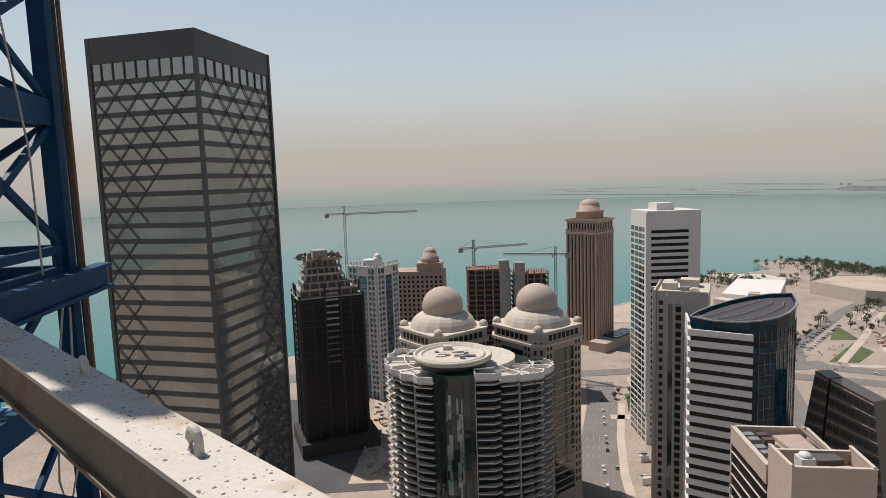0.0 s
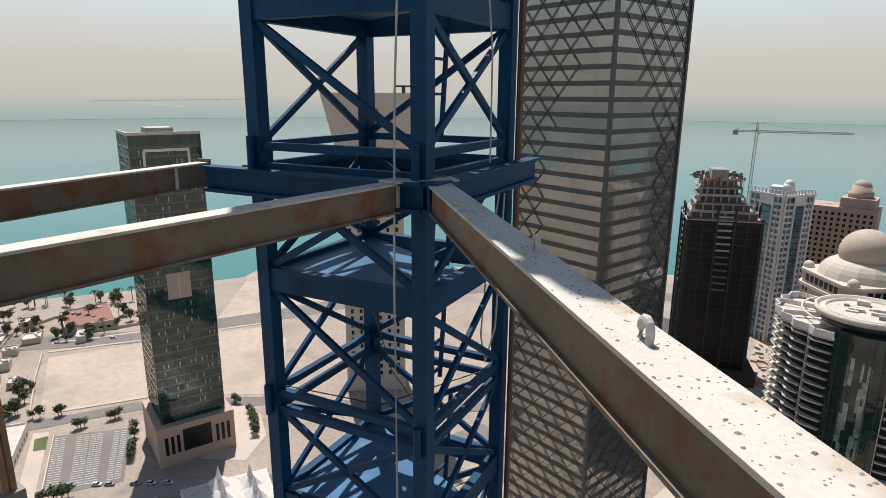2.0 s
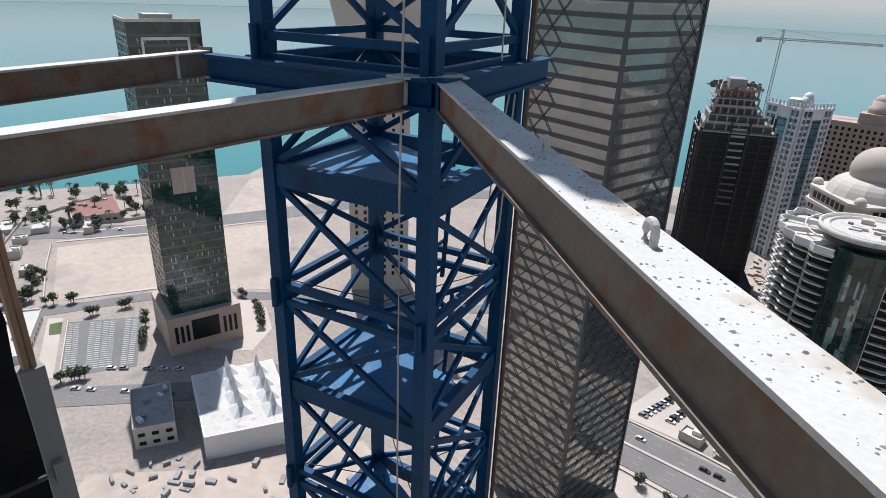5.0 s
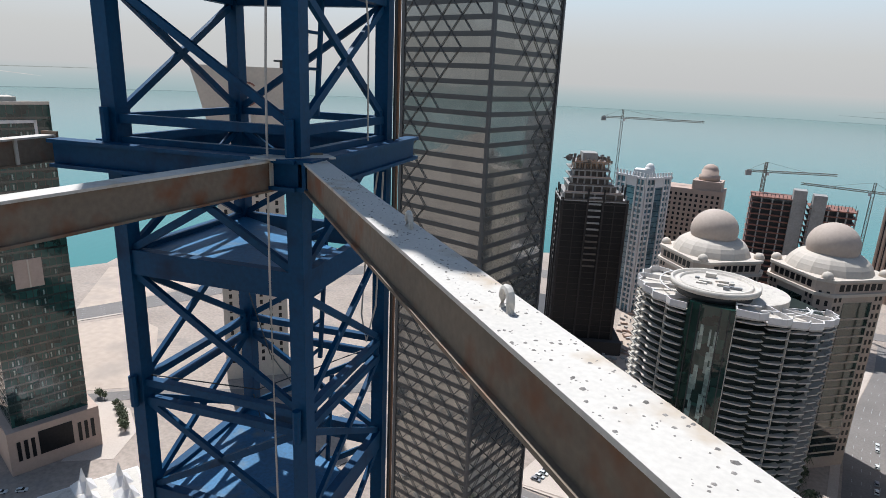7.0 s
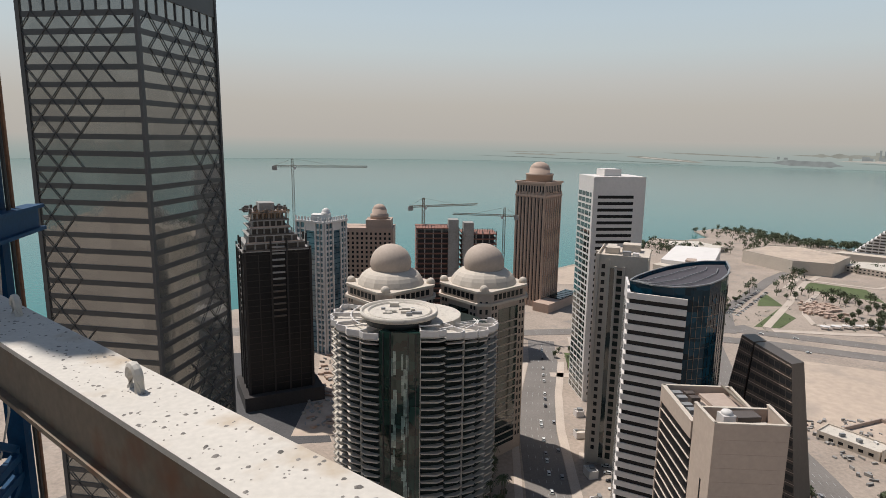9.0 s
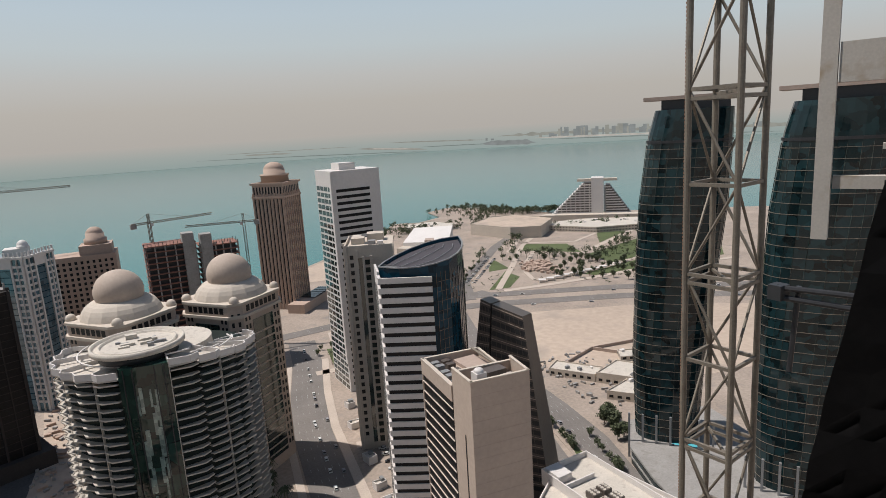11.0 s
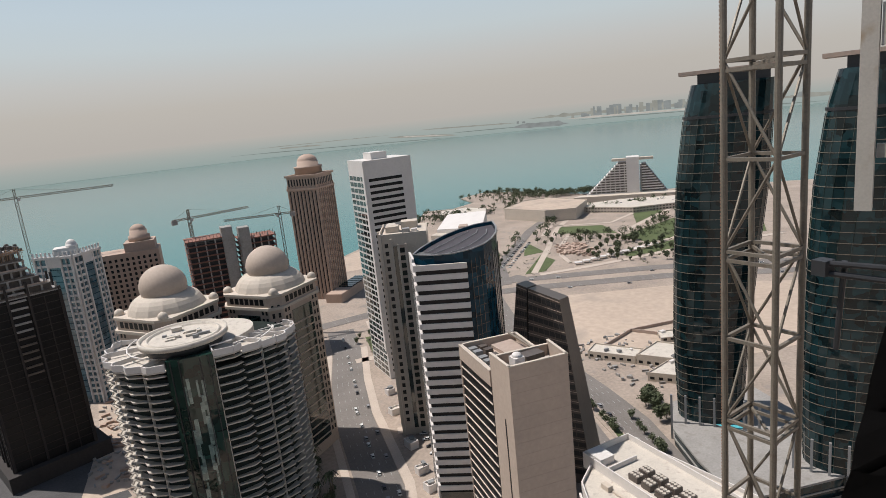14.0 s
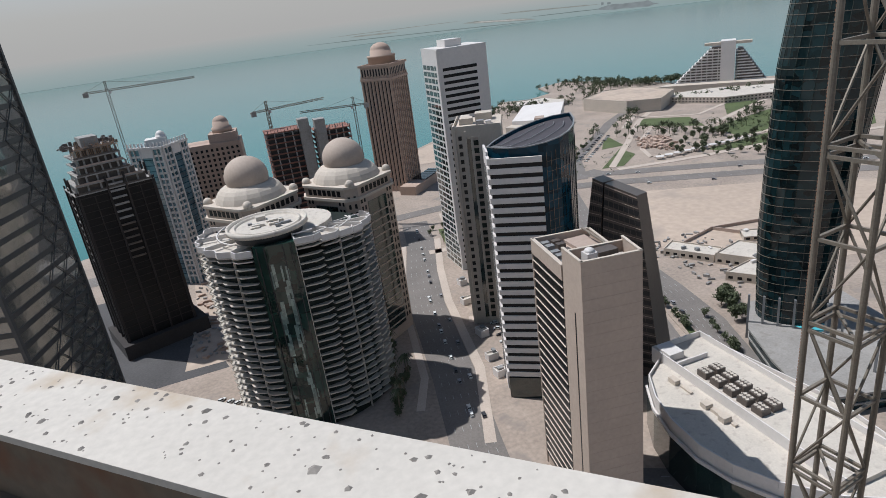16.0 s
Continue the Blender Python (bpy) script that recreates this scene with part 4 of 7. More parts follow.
def beige_block():
    """A louvred slab with a blank stair tower at its near end, a little higher than the slab."""
    ob = thing("beige_block", (84, 175, 0), "beige stone office block with louvred side and open roof plant", "tower")
    o = Vector((84, 175))
    F_, E_, C_, D_ = Vector((84, 175)) - o, Vector((81.25, 149.7)) - o, Vector((80.1, 137)) - o, Vector((98.6, 134.5)) - o
    w = (D_ - C_)
    back = F_ + w * 1.12
    E2 = E_ + w * 1.06
    h, ht = 94.3, 100.0
    bm = new_bm()
    prism(bm, [tuple(F_), tuple(E_), tuple(E2), tuple(back)], -1, h - 2.6)
    part("slab_body", bm, M_BEIGE, ob)
    bm = new_bm()
    prism(bm, [tuple(E_), tuple(C_), tuple(D_), tuple(E2)], -1, ht - 4.5)
    part("stair_tower", bm, M_BEIGE, ob)
    lf, tl, tf, tr = Face(F_, E_), Face(E_, C_), Face(C_, D_), Face(D_, E2)
    tb, bk, rt = Face(E2, E_), Face(back, F_), Face(E2, back)
    for q, z0, z1, m in ((tl, ht - 4.5, ht, M_BEIGE), (tf, ht - 4.5, ht, M_BEIGE), (tr, ht - 4.5, ht, M_BEIGE), (tb, ht - 4.5, ht - 1.2, M_BEIGE), (bk, h - 2.6, h, M_BEIGE), (rt, h - 2.6, h, M_BEIGE)):
        bm = new_bm()
        q.box(bm, 0.01, q.w - 0.01, z0, z1, -0.6, 0.0)
        part("parapet", bm, m, ob)
        bm = new_bm()
        q.box(bm, 0.0, q.w, z1, z1 + 0.3, -0.75, 0.1)
        part("coping", bm, M_CREAM, ob, "pale stone coping")
    # louvred long side: dark window wall behind pale louvres, a plain head above them
    bm = new_bm()
    lf.box(bm, 0.9, lf.w - 0.05, 4, h - 5, -0.5, 0.1)
    part("window_wall", bm, M_SLOT, ob, "dark recessed window wall")
    bm = new_bm()
    lf.box(bm, 0.6, lf.w - 0.05, 0, 0.3, 0.08, 0.4)
    row("sun_louvre", bm, M_CREAM, ob, [(0, 0, h - 7.6 - k * 3.5) for k in range(24)])
    bm = new_bm()
    lf.box(bm, 0, lf.w, h - 5, h, -0.6, 0.42)
    part("louvre_head", bm, M_BEIGE, ob)
    bm = new_bm()
    lf.box(bm, 0, lf.w, h, h + 0.3, -0.8, 0.5)
    part("coping", bm, M_CREAM, ob, "pale stone coping")
    bm = new_bm()
    lf.box(bm, 0, 0.6, -1, h - 5, 0, 0.42)
    part("corner_fin", bm, M_BEIGE, ob)
    bm = new_bm()
    tl.box(bm, tl.w - 5.4, tl.w - 4.7, 10, ht - 18, -0.3, 0.05)
    part("slot_window", bm, M_SLOT, ob)
    # fine joints of the blank stone wall
    bm = new_bm()
    tf.box(bm, 0.1, tf.w - 0.1, 0, 0.07, 0, 0.03)
    row("stone_joint", bm, M_BROWN, ob, [(0, 0, 6 + 3.9 * k) for k in range(24)])
    # roof of the slab: rows of plant behind the head wall
    for k in range(5):
        for j in range(2):
            bm = new_bm()
            c = F_.lerp(E_, 0.16 + 0.17 * k) + w * (0.12 + 0.2 * j)
            box(bm, c.x, c.x + 2.8, c.y, c.y + 2.2, h - 2.6, h - 0.9 + 0.4 * (k % 2))
            part("roof_unit", bm, M_DKBROWN if j else M_GREY, ob)
    bm = new_bm()
    c = F_.lerp(E_, 0.1) + w * 0.55
    box(bm, c.x, c.x + 8, c.y - 14, c.y, h - 2.6, h - 1.4)
    part("roof_screen", bm, M_BROWN, ob)
    bm = new_bm()
    tube(bm, [(*(F_.lerp(E_, 0.05) + w * 0.95), h + 0.9), (*(E_ + w * 0.98), h + 0.9)], 0.45, 10)
    part("roof_duct", bm, M_GALV, ob)
    # sunken roof of the stair tower
    c0 = (C_ + E_ + D_ + E2) / 4
    for (a, b_, w_, d_, hh, m) in ((-5.4, -1.0, 3.4, 3.4, 4.4, M_WHITE), (-4.4, -3.6, 2.2, 2.0, 2.6, M_WHITE), (-1.2, -3.4, 3.2, 1.6, 1.6, M_GREY), (-0.5, 0.6, 6.5, 4.2, 3.2, M_DKBROWN), (2.8, -4.4, 3.6, 3.6, 2.4, M_ROOF), (-7.4, -4.6, 2.0, 1.4, 1.2, M_GREY)):
        bm = new_bm()
        box(bm, c0.x + a, c0.x + a + w_, c0.y + b_, c0.y + b_ + d_, ht - 4.5, ht - 4.5 + hh)
        part("roof_unit", bm, m, ob)
    bm = new_bm()
    lathe(bm, [(1.5, ht - 1.0), (1.5, ht + 0.4), (1.2, ht + 0.8), (0.3, ht + 1.2)], 16, (c0.x - 3.7, c0.y + 0.7))
    part("water_tank", bm, M_WHITE, ob)
    return ob


def wedge_tower():
    """A dark tower whose ends lean in towards a sloping, notched top."""
    ob = thing("wedge_tower", (138, 223, 0), "dark bronze tower with leaning ends and a sloping notched roof", "tower")
    o = Vector((138, 223))
    u, v = Vector((0.566, -0.824)), Vector((0.824, 0.566))
    W, zt0, zt1, ll, lr = 19.4, 94.3, 87.8, 14.0, 11.0

    def edge(a, z):
        """Plan point of the front face at share a of its width, at height z."""
        t0, t1 = -ll * (1 - z / zt0), W + lr * (1 - z / zt1)
        return u * (t0 + (t1 - t0) * a)

    for a0, a1 in ((0.0, 0.26), (0.30, 1.0)):
        za, zb = zt0 + (zt1 - zt0) * a0, zt0 + (zt1 - zt0) * a1
        pb, qb, pt, qt = edge(a0, 0), edge(a1, 0), edge(a0, za), edge(a1, zb)
        bm = new_bm()
        hexa(bm, ((*pb, -1), (*qb, -1), (*(qb + v * 18), -1), (*(pb + v * 18), -1), (*pt, za), (*qt, zb), (*(qt + v * 12), zb - 2), (*(pt + v * 12), za - 2)))
        part("body", bm, M_DKBROWN, ob)
        n3 = Vector((u.y, -u.x, 0))
        for k in range(18):
            z0, z1 = za - 1.2 - 4.9 * k, zb - 1.2 - 4.6 * k
            p, q = edge(a0, z0), edge(a1, z1)
            bm = new_bm()
            bar(bm, Vector((*p, z0)) + n3 * 0.06, Vector((*q, z1)) + n3 * 0.06, 0.2, 0.2 if k else 0.4)
            part("joint_strip", bm, M_BEIGE, ob)
            bm = new_bm()
            bar(bm, Vector((*p, z0 - 2.4)) + n3 * 0.03, Vector((*q, z1 - 2.3)) + n3 * 0.03, 0.12, 2.2)
            part("window_strip", bm, M_DARK, ob)
        for j in range(1, 7):
            a = a0 + (a1 - a0) * j / 7
            bm = new_bm()
            bar(bm, Vector((*edge(a, 4), 4)) + n3 * 0.08, Vector((*edge(a, za * (1 - (j / 7)) + zb * (j / 7) - 0.6), za * (1 - (j / 7)) + zb * (j / 7) - 0.6)) + n3 * 0.08, 0.16, 0.16)
            part("mullion", bm, M_DKBROWN, ob)
    bm = new_bm()
    p, q = edge(0.26, 0), edge(0.30, 0)
    pt, qt = edge(0.26, 86), edge(0.30, 86)
    hexa(bm, ((*(p + v), -1), (*(q + v), -1), (*(q + v * 16), -1), (*(p + v * 16), -1), (*(pt + v), 86), (*(qt + v), 86), (*(qt + v * 11), 86), (*(pt + v * 11), 86)))
    part("notch", bm, M_SLOT, ob)
    return ob


def palm_tower(center, ang, group, h=178.0):
    """A glass tower whose two bowed sides lean together: the one swells low down, the other draws in towards the foot."""
    ob = thing("curved_tower", (*center, 0), "dark teal glass tower with bowed sides and an overhanging flat roof", "tower", group, rz=ang)
    zs = (-1, 52, 95, 128, 159, 176)
    lo, hi = (-24, -26, -24.8, -23.2, -19.4, -15), (5, 8.3, 12.6, 16.4, 17.8, 18.2)

    def at_z(z):
        for k in range(5):
            if z <= zs[k + 1]:
                break
        t = (z - zs[k]) / (zs[k + 1] - zs[k])
        return lo[k] + (lo[k + 1] - lo[k]) * t, hi[k] + (hi[k + 1] - hi[k]) * t

    n = 28

    def plan(z, grow=0.0):
        a0, a1 = at_z(z)
        c, a, b_ = (a0 + a1) / 2, (a1 - a0) / 2 + grow, 12.5 - 2.0 * max(0.0, (z - 90) / 90) + grow
        return [(c + a * math.copysign(abs(math.cos(q)) ** 0.75, math.cos(q)), b_ * math.copysign(abs(math.sin(q)) ** 0.75, math.sin(q))) for q in [2 * math.pi * (i + 0.5) / n for i in range(n)]]

    bm = new_bm()
    rings = [[bm.verts.new((*p, z)) for p in plan(z)] for z in [-1 + (h - 5) * k / 30 for k in range(31)]]
    for p, q in zip(rings, rings[1:]):
        for i in range(n):
            bm.faces.new((p[i], p[(i + 1) % n], q[(i + 1) % n], q[i]))
    bm.faces.new(rings[-1])
    part("glass_body", bm, M_GLASS_P, ob)
    z = 8.0
    while z < h - 22:
        bm = new_bm()
        prism(bm, plan(z, 0.14), z, z + 0.2)
        part("floor_line", bm, M_GALV, ob)
        z += 4.3
    # upright seams of the curtain wall
    for i in range(n):
        bm = new_bm()
        tube(bm, [(*plan(z_, 0.05)[i], z_) for z_ in (4, 52, 95, 128, 156)], 0.1, 4)
        part("mullion", bm, M_GLASS_D, ob)
    bm = new_bm()
    prism(bm, plan(h - 21, 0.25), h - 21, h - 19.8)
    part("crown_band", bm, M_DARK, ob)
    bm = new_bm()
    box(bm, -20.8, 19, -8, 8, h - 1.6, h)
    part("roof_canopy", bm, M_BROWN, ob, "flat overhanging roof slab")
    bm = new_bm()
    box(bm, -13, 16, -7, 7, h - 6, h - 1.6)
    part("plant_room", bm, M_DARK, ob)
    bm = new_bm()
    box(bm, -0.5, 0.5, -15.5, -14.5, -1, 24)
    row("column", bm, M_GREY, ob, [(6.5 * sx - 7, 0, 0) for sx in range(-3, 4)])
    return ob


def construction_tower():
    """The dark unfinished tower behind the glass one: black glazing between brown ribs, bare concrete floors on top."""
    pts = rect((-91, 368), (0.93, 0.36), 40, 34)
    ob, loc = simple_tower("unfinished_tower", pts, 100, M_SLOT, "dark unfinished tower with bare concrete top floors")
    f, s = Face(loc[0], loc[1]), Face(loc[1], loc[2])
    l_ = Face(loc[3], loc[0])
    for fc in (f, s, l_):
        bm = new_bm()
        fc.box(bm, 0, fc.w, 0, 0.35, 0, 0.2)
        row("slab_edge", bm, M_DARKCONC, ob, [(0, 0, 14 + k * 4) for k in range(22)])
        # ribs: wide dark bays at the sides, a lighter balcony stack in the middle
        for u, w_, z1, o_ in ((0, 0.9, 102, 0.8), (fc.w * 0.2, 0.5, 98, 0.5), (fc.w * 0.38, 1.0, 108, 1.0), (fc.w * 0.62, 1.0, 108, 1.0), (fc.w * 0.8, 0.5, 98, 0.5), (fc.w - 0.9, 0.9, 102, 0.8)):
            bm = new_bm()
            fc.box(bm, u, u + w_, 0, z1, 0, o_)
            part("rib", bm, M_DARKCONC, ob)
        for k in range(12):
            bm = new_bm()
            fc.box(bm, fc.w * 0.41, fc.w * 0.60, 58 + 4 * k, 59.1 + 4 * k, -0.2, 0.75)
            part("balcony", bm, M_DKBROWN if k < 6 else M_CONC, ob)
    # stepped bare floors with columns and a core
    steps = ((-1.2, 40.5, 0.8), (0.5, 36, 0), (3, 31, -1.5), (4, 29, -2), (4, 28, -2), (6, 27, -3))
    for k, (u0, u1, o_) in enumerate(steps):
        z = 100 + k * 4.6
        bm = new_bm()
        f.box(bm, u0, u1, z, z + 0.6, -30, o_)
        part("bare_floor", bm, M_CONC, ob)
        bm = new_bm()
        f.box(bm, u0 + 0.4, u1 - 0.4, z + 0.6, z + 1.5, o_ - 0.5, o_ - 0.35)
        part("edge_screen", bm, M_BROWN if k % 2 else M_DKBROWN, ob)
        if k < 5:
            n_ = 7
            for j in range(n_):
                bm = new_bm()
                u = u0 + 1.5 + (u1 - u0 - 3.0) * j / (n_ - 1)
                f.box(bm, u - 0.45, u + 0.45, z + 0.6, z + 4.6, o_ - 2.4, o_ - 1.5)
                part("column", bm, M_CONC, ob)
            # dark box added for the shade inside the bare floors
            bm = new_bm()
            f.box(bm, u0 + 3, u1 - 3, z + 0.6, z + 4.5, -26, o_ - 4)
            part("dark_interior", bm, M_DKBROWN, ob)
    bm = new_bm()
    f.box(bm, 11, 20, 100, 129, -20, -7)
    part("core", bm, M_CONC, ob)
    bm = new_bm()
    for k in range(70):
        u, o, z = random.uniform(1, 28), random.uniform(-28, -1), 123.4
        L_ = random.uniform(0.4, 3)
        f.box(bm, u, u + L_, z, z + random.uniform(0.5, 3.4), o - 0.6, o + 0.6)
    stuff("formwork", bm, M_DKBROWN, ob, "dark brown formwork and props")
    bm = new_bm()
    for k in range(26):
        u = 4 + k * 0.95
        bar(bm, f.p(u, 120, -2.6), f.p(u + random.uniform(-0.6, 0.6), 120 + random.uniform(4, 8), -2.6), 0.16)
        bar(bm, f.p(u, 123 + (k % 3), -3), f.p(u + 1.6, 123 + (k % 3), -3), 0.2)
    stuff("scaffold", bm, M_ORANGE, ob, "ochre scaffold tubes and boards round the top")
    bm = new_bm()
    f.box(bm, -4, 46, -1, 9, -36, 5)
    part("podium", bm, M_DARKCONC, ob)
    return ob


def blue_glass_tower():
    pts = rect((-78, 481), (0.82, -0.57), 29, 26)
    ob, loc = simple_tower("pale_tower", pts, 105, M_GLASS_L, "pale blue glass tower framed by white piers")
    f, s = Face(loc[0], loc[1]), Face(loc[1], loc[2])
    for fc in (f, s):
        w = fc.w
        for u, w_ in ((0, 1.3), (0.16 * w, 0.5), (0.32 * w, 1.3), (0.68 * w, 1.3), (0.84 * w, 0.5), (w - 1.3, 1.3)):
            bm = new_bm()
            fc.box(bm, u, u + w_, 0, 106, 0, 1.0)
            part("pier", bm, M_WHITE, ob)
        for u0, u1 in ((0.04, 0.33), (0.7, 0.97)):
            bm = new_bm()
            fc.box(bm, w * u0, w * u1, 0, 1.5, 0, 0.6)
            row("spandrel", bm, M_WHITE, ob, [(0, 0, 6 + k * 4.2) for k in range(23)])
        bm = new_bm()
        fc.box(bm, 0.36 * w, 0.68 * w, 0, 0.5, 0, 0.25)
        row("glass_band", bm, M_GLASS_B, ob, [(0, 0, 8 + k * 4.2) for k in range(22)])
        bm = new_bm()
        fc.box(bm, 0.32 * w, 0.73 * w, 98, 104, 0, 0.8)
        part("portal_head", bm, M_WHITE, ob)
        bm = new_bm()
        fc.box(bm, -0.6, w + 0.6, 104, 105.6, -1, 1.4)
        part("roof_crown", bm, M_WHITE, ob)
        bm = new_bm()
        fc.box(bm, -0.3, 0.5, 105.6, 108.6, -0.5, 0.6)
        row("merlon", bm, M_WHITE, ob, [fc.d * (k * w / 9) for k in range(10)])
    c = (Vector(loc[0]) + Vector(loc[2])) / 2
    bm = new_bm()
    box(bm, c.x - 7, c.x + 7, c.y - 6, c.y + 6, 104, 109.5)
    part("plant_room", bm, M_WHITE, ob)
    bm = new_bm()
    lathe(bm, [(3.6, 109), (3.6, 111)] + [(3.3 * math.cos(a) + 0.01, 111 + 3.6 * math.sin(a)) for a in [math.radians(18 * k) for k in range(6)]], 20, (c.x + 4, c.y - 2))
    part("cupola", bm, M_WHITE, ob)
    return ob


def cupola_tower():
    pts = rect((-48, 528), (1.0, -0.08), 46, 26)
    ob, loc = simple_tower("cupola_tower", pts, 92, M_PINK, "pinkish stone apartment block with a small cupola")
    f = Face(loc[0], loc[1])
    for k in range(20):
        bm = new_bm()
        for j in range(11):
            f.box(bm, 2 + j * 4, 3.8 + j * 4, 8 + k * 4.1, 10.2 + k * 4.1, 0, 0.1)
        stuff("window_grid", bm, M_SLOT, ob)
    bm = new_bm()
    f.box(bm, 22, 44, 92, 99, -22, -2)
    part("upper_block", bm, M_PINK, ob)
    bm = new_bm()
    lathe(bm, [(8, 99), (8, 103), (6.5, 103.5), (6.5, 107)] + [(6 * math.cos(a) + 0.01, 107 + 5 * math.sin(a)) for a in [math.radians(18 * k) for k in range(6)]], 24, tuple(f.p(33, 0, -12).xy))
    part("cupola", bm, M_PINK, ob)
    return ob


def frame_towers():
    for (x, y, w, h) in ((16, 478, 35, 99), (53, 476, 28, 97)):
        ob = thing("unfinished_tower", (x, y, 0), "unfinished concrete frame tower with reddish bare floors", "tower", "unfinished towers")
        # near-black box stands for the shade between the open floors
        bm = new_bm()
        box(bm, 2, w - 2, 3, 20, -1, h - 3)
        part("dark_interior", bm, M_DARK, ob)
        for k in range(int(h / 4.1) + 1):
            bm = new_bm()
            box(bm, 0, w, 0, 23, k * 4.1, k * 4.1 + 0.75)
            part("floor_slab", bm, M_RED, ob)
        bm = new_bm()
        box(bm, 0, 0.9, 0.2, 1.1, 0, h)
        row("column", bm, M_CONC, ob, [(j * (w - 1) / 5, 0, 0) for j in range(6)])
        bm = new_bm()
        c = w - 9 if x < 30 else 1
        box(bm, c, c + 8, -1.5, 9, 0, h + 7)
        part("core", bm, M_CONC, ob)
        bm = new_bm()
        box(bm, 0, 0.3, 0.3, 0.6, h - 1, h + 2.5)
        row("edge_post", bm, M_DARK, ob, [(j * w / 14, 0, 0) for j in range(14)])


def tower_crane(x, y, h, reach, ang, group="tower cranes"):
    ob = thing("tower_crane", (x, y, 0), "pale lattice tower crane over a building site", "crane", group, rz=ang)
    def lattice(a, b_, w, step, name):
        bm = new_bm()
        a, b_ = Vector(a), Vector(b_)
        d = (b_ - a)
        L = d.length
        d.normalize()
        s = d.cross(Vector((0, 1, 0))).normalized() if abs(d.y) < 0.9 else Vector((1, 0, 0))
        t = d.cross(s)
        cs = [(s + t) * w / 2, (s - t) * w / 2, (-s - t) * w / 2, (-s + t) * w / 2]
        for c in cs:
            bar(bm, a + c, b_ + c, 0.35)
        k = 0
        while (k + 1) * step <= L:
            for i in range(4):
                p, q = (cs[i], cs[(i + 1) % 4]) if k % 2 else (cs[(i + 1) % 4], cs[i])
                bar(bm, a + d * k * step + p, a + d * (k + 1) * step + q, 0.2)
            k += 1
        part(name, bm, M_GALV, ob)
    lattice((0, 0, -1), (0, 0, h), 1.9, 2.4, "mast")
    lattice((0, 0, h + 1.2), (reach, 0, h + 1.2), 1.3, 2.2, "jib")
    lattice((0, 0, h + 1.2), (-reach * 0.25, 0, h + 1.2), 1.3, 2.2, "counter_jib")
    lattice((0, 0, h), (0, 0, h + 8), 1.4, 2.0, "apex")
    bm = new_bm()
    bar(bm, (0, 0, h + 8), (reach * 0.6, 0, h + 1.8), 0.15)
    bar(bm, (0, 0, h + 8), (-reach * 0.24, 0, h + 1.8), 0.15)
    part("tie", bm, M_GALV, ob)
    bm = new_bm()
    box(bm, -reach * 0.25 - 1, -reach * 0.25 + 3, -1, 1, h - 2, h + 1.5)
    part("counterweight", bm, M_CONC, ob)
    bm = new_bm()
    box(bm, 0.8, 2.8, -1, 1, h - 1.5, h + 0.6)
    part("cab", bm, M_WHITE, ob)
    return ob


glass_tower()
green_tower()
sign_tower()
round_tower()
dome_tower((-2.5, 318), "domed twin towers")
dome_tower((47.5, 319), "domed twin towers")
brown_tower()
white_tower()
grooved_tower()
striped_tower()
beige_block()
wedge_tower()
palm_tower((241, 196), -50.9, "curved twin towers")
palm_tower((249, 134), -61.7, "curved twin towers")
construction_tower()
blue_glass_tower()
cupola_tower()
frame_towers()
tower_crane(-91, 552, 142, 66, 8)
tower_crane(23, 500, 113, 50, 20)
tower_crane(93, 512, 104, 45, 165)


# ---- the blue lattice mast, beams and the top of the unfinished tower underfoot ----
LEG_F, LEG_L, LEG_R, LEG_B = (-3.108, 3.665), (-4.749, 3.419), (-3.353, 5.307), (-4.995, 5.061)


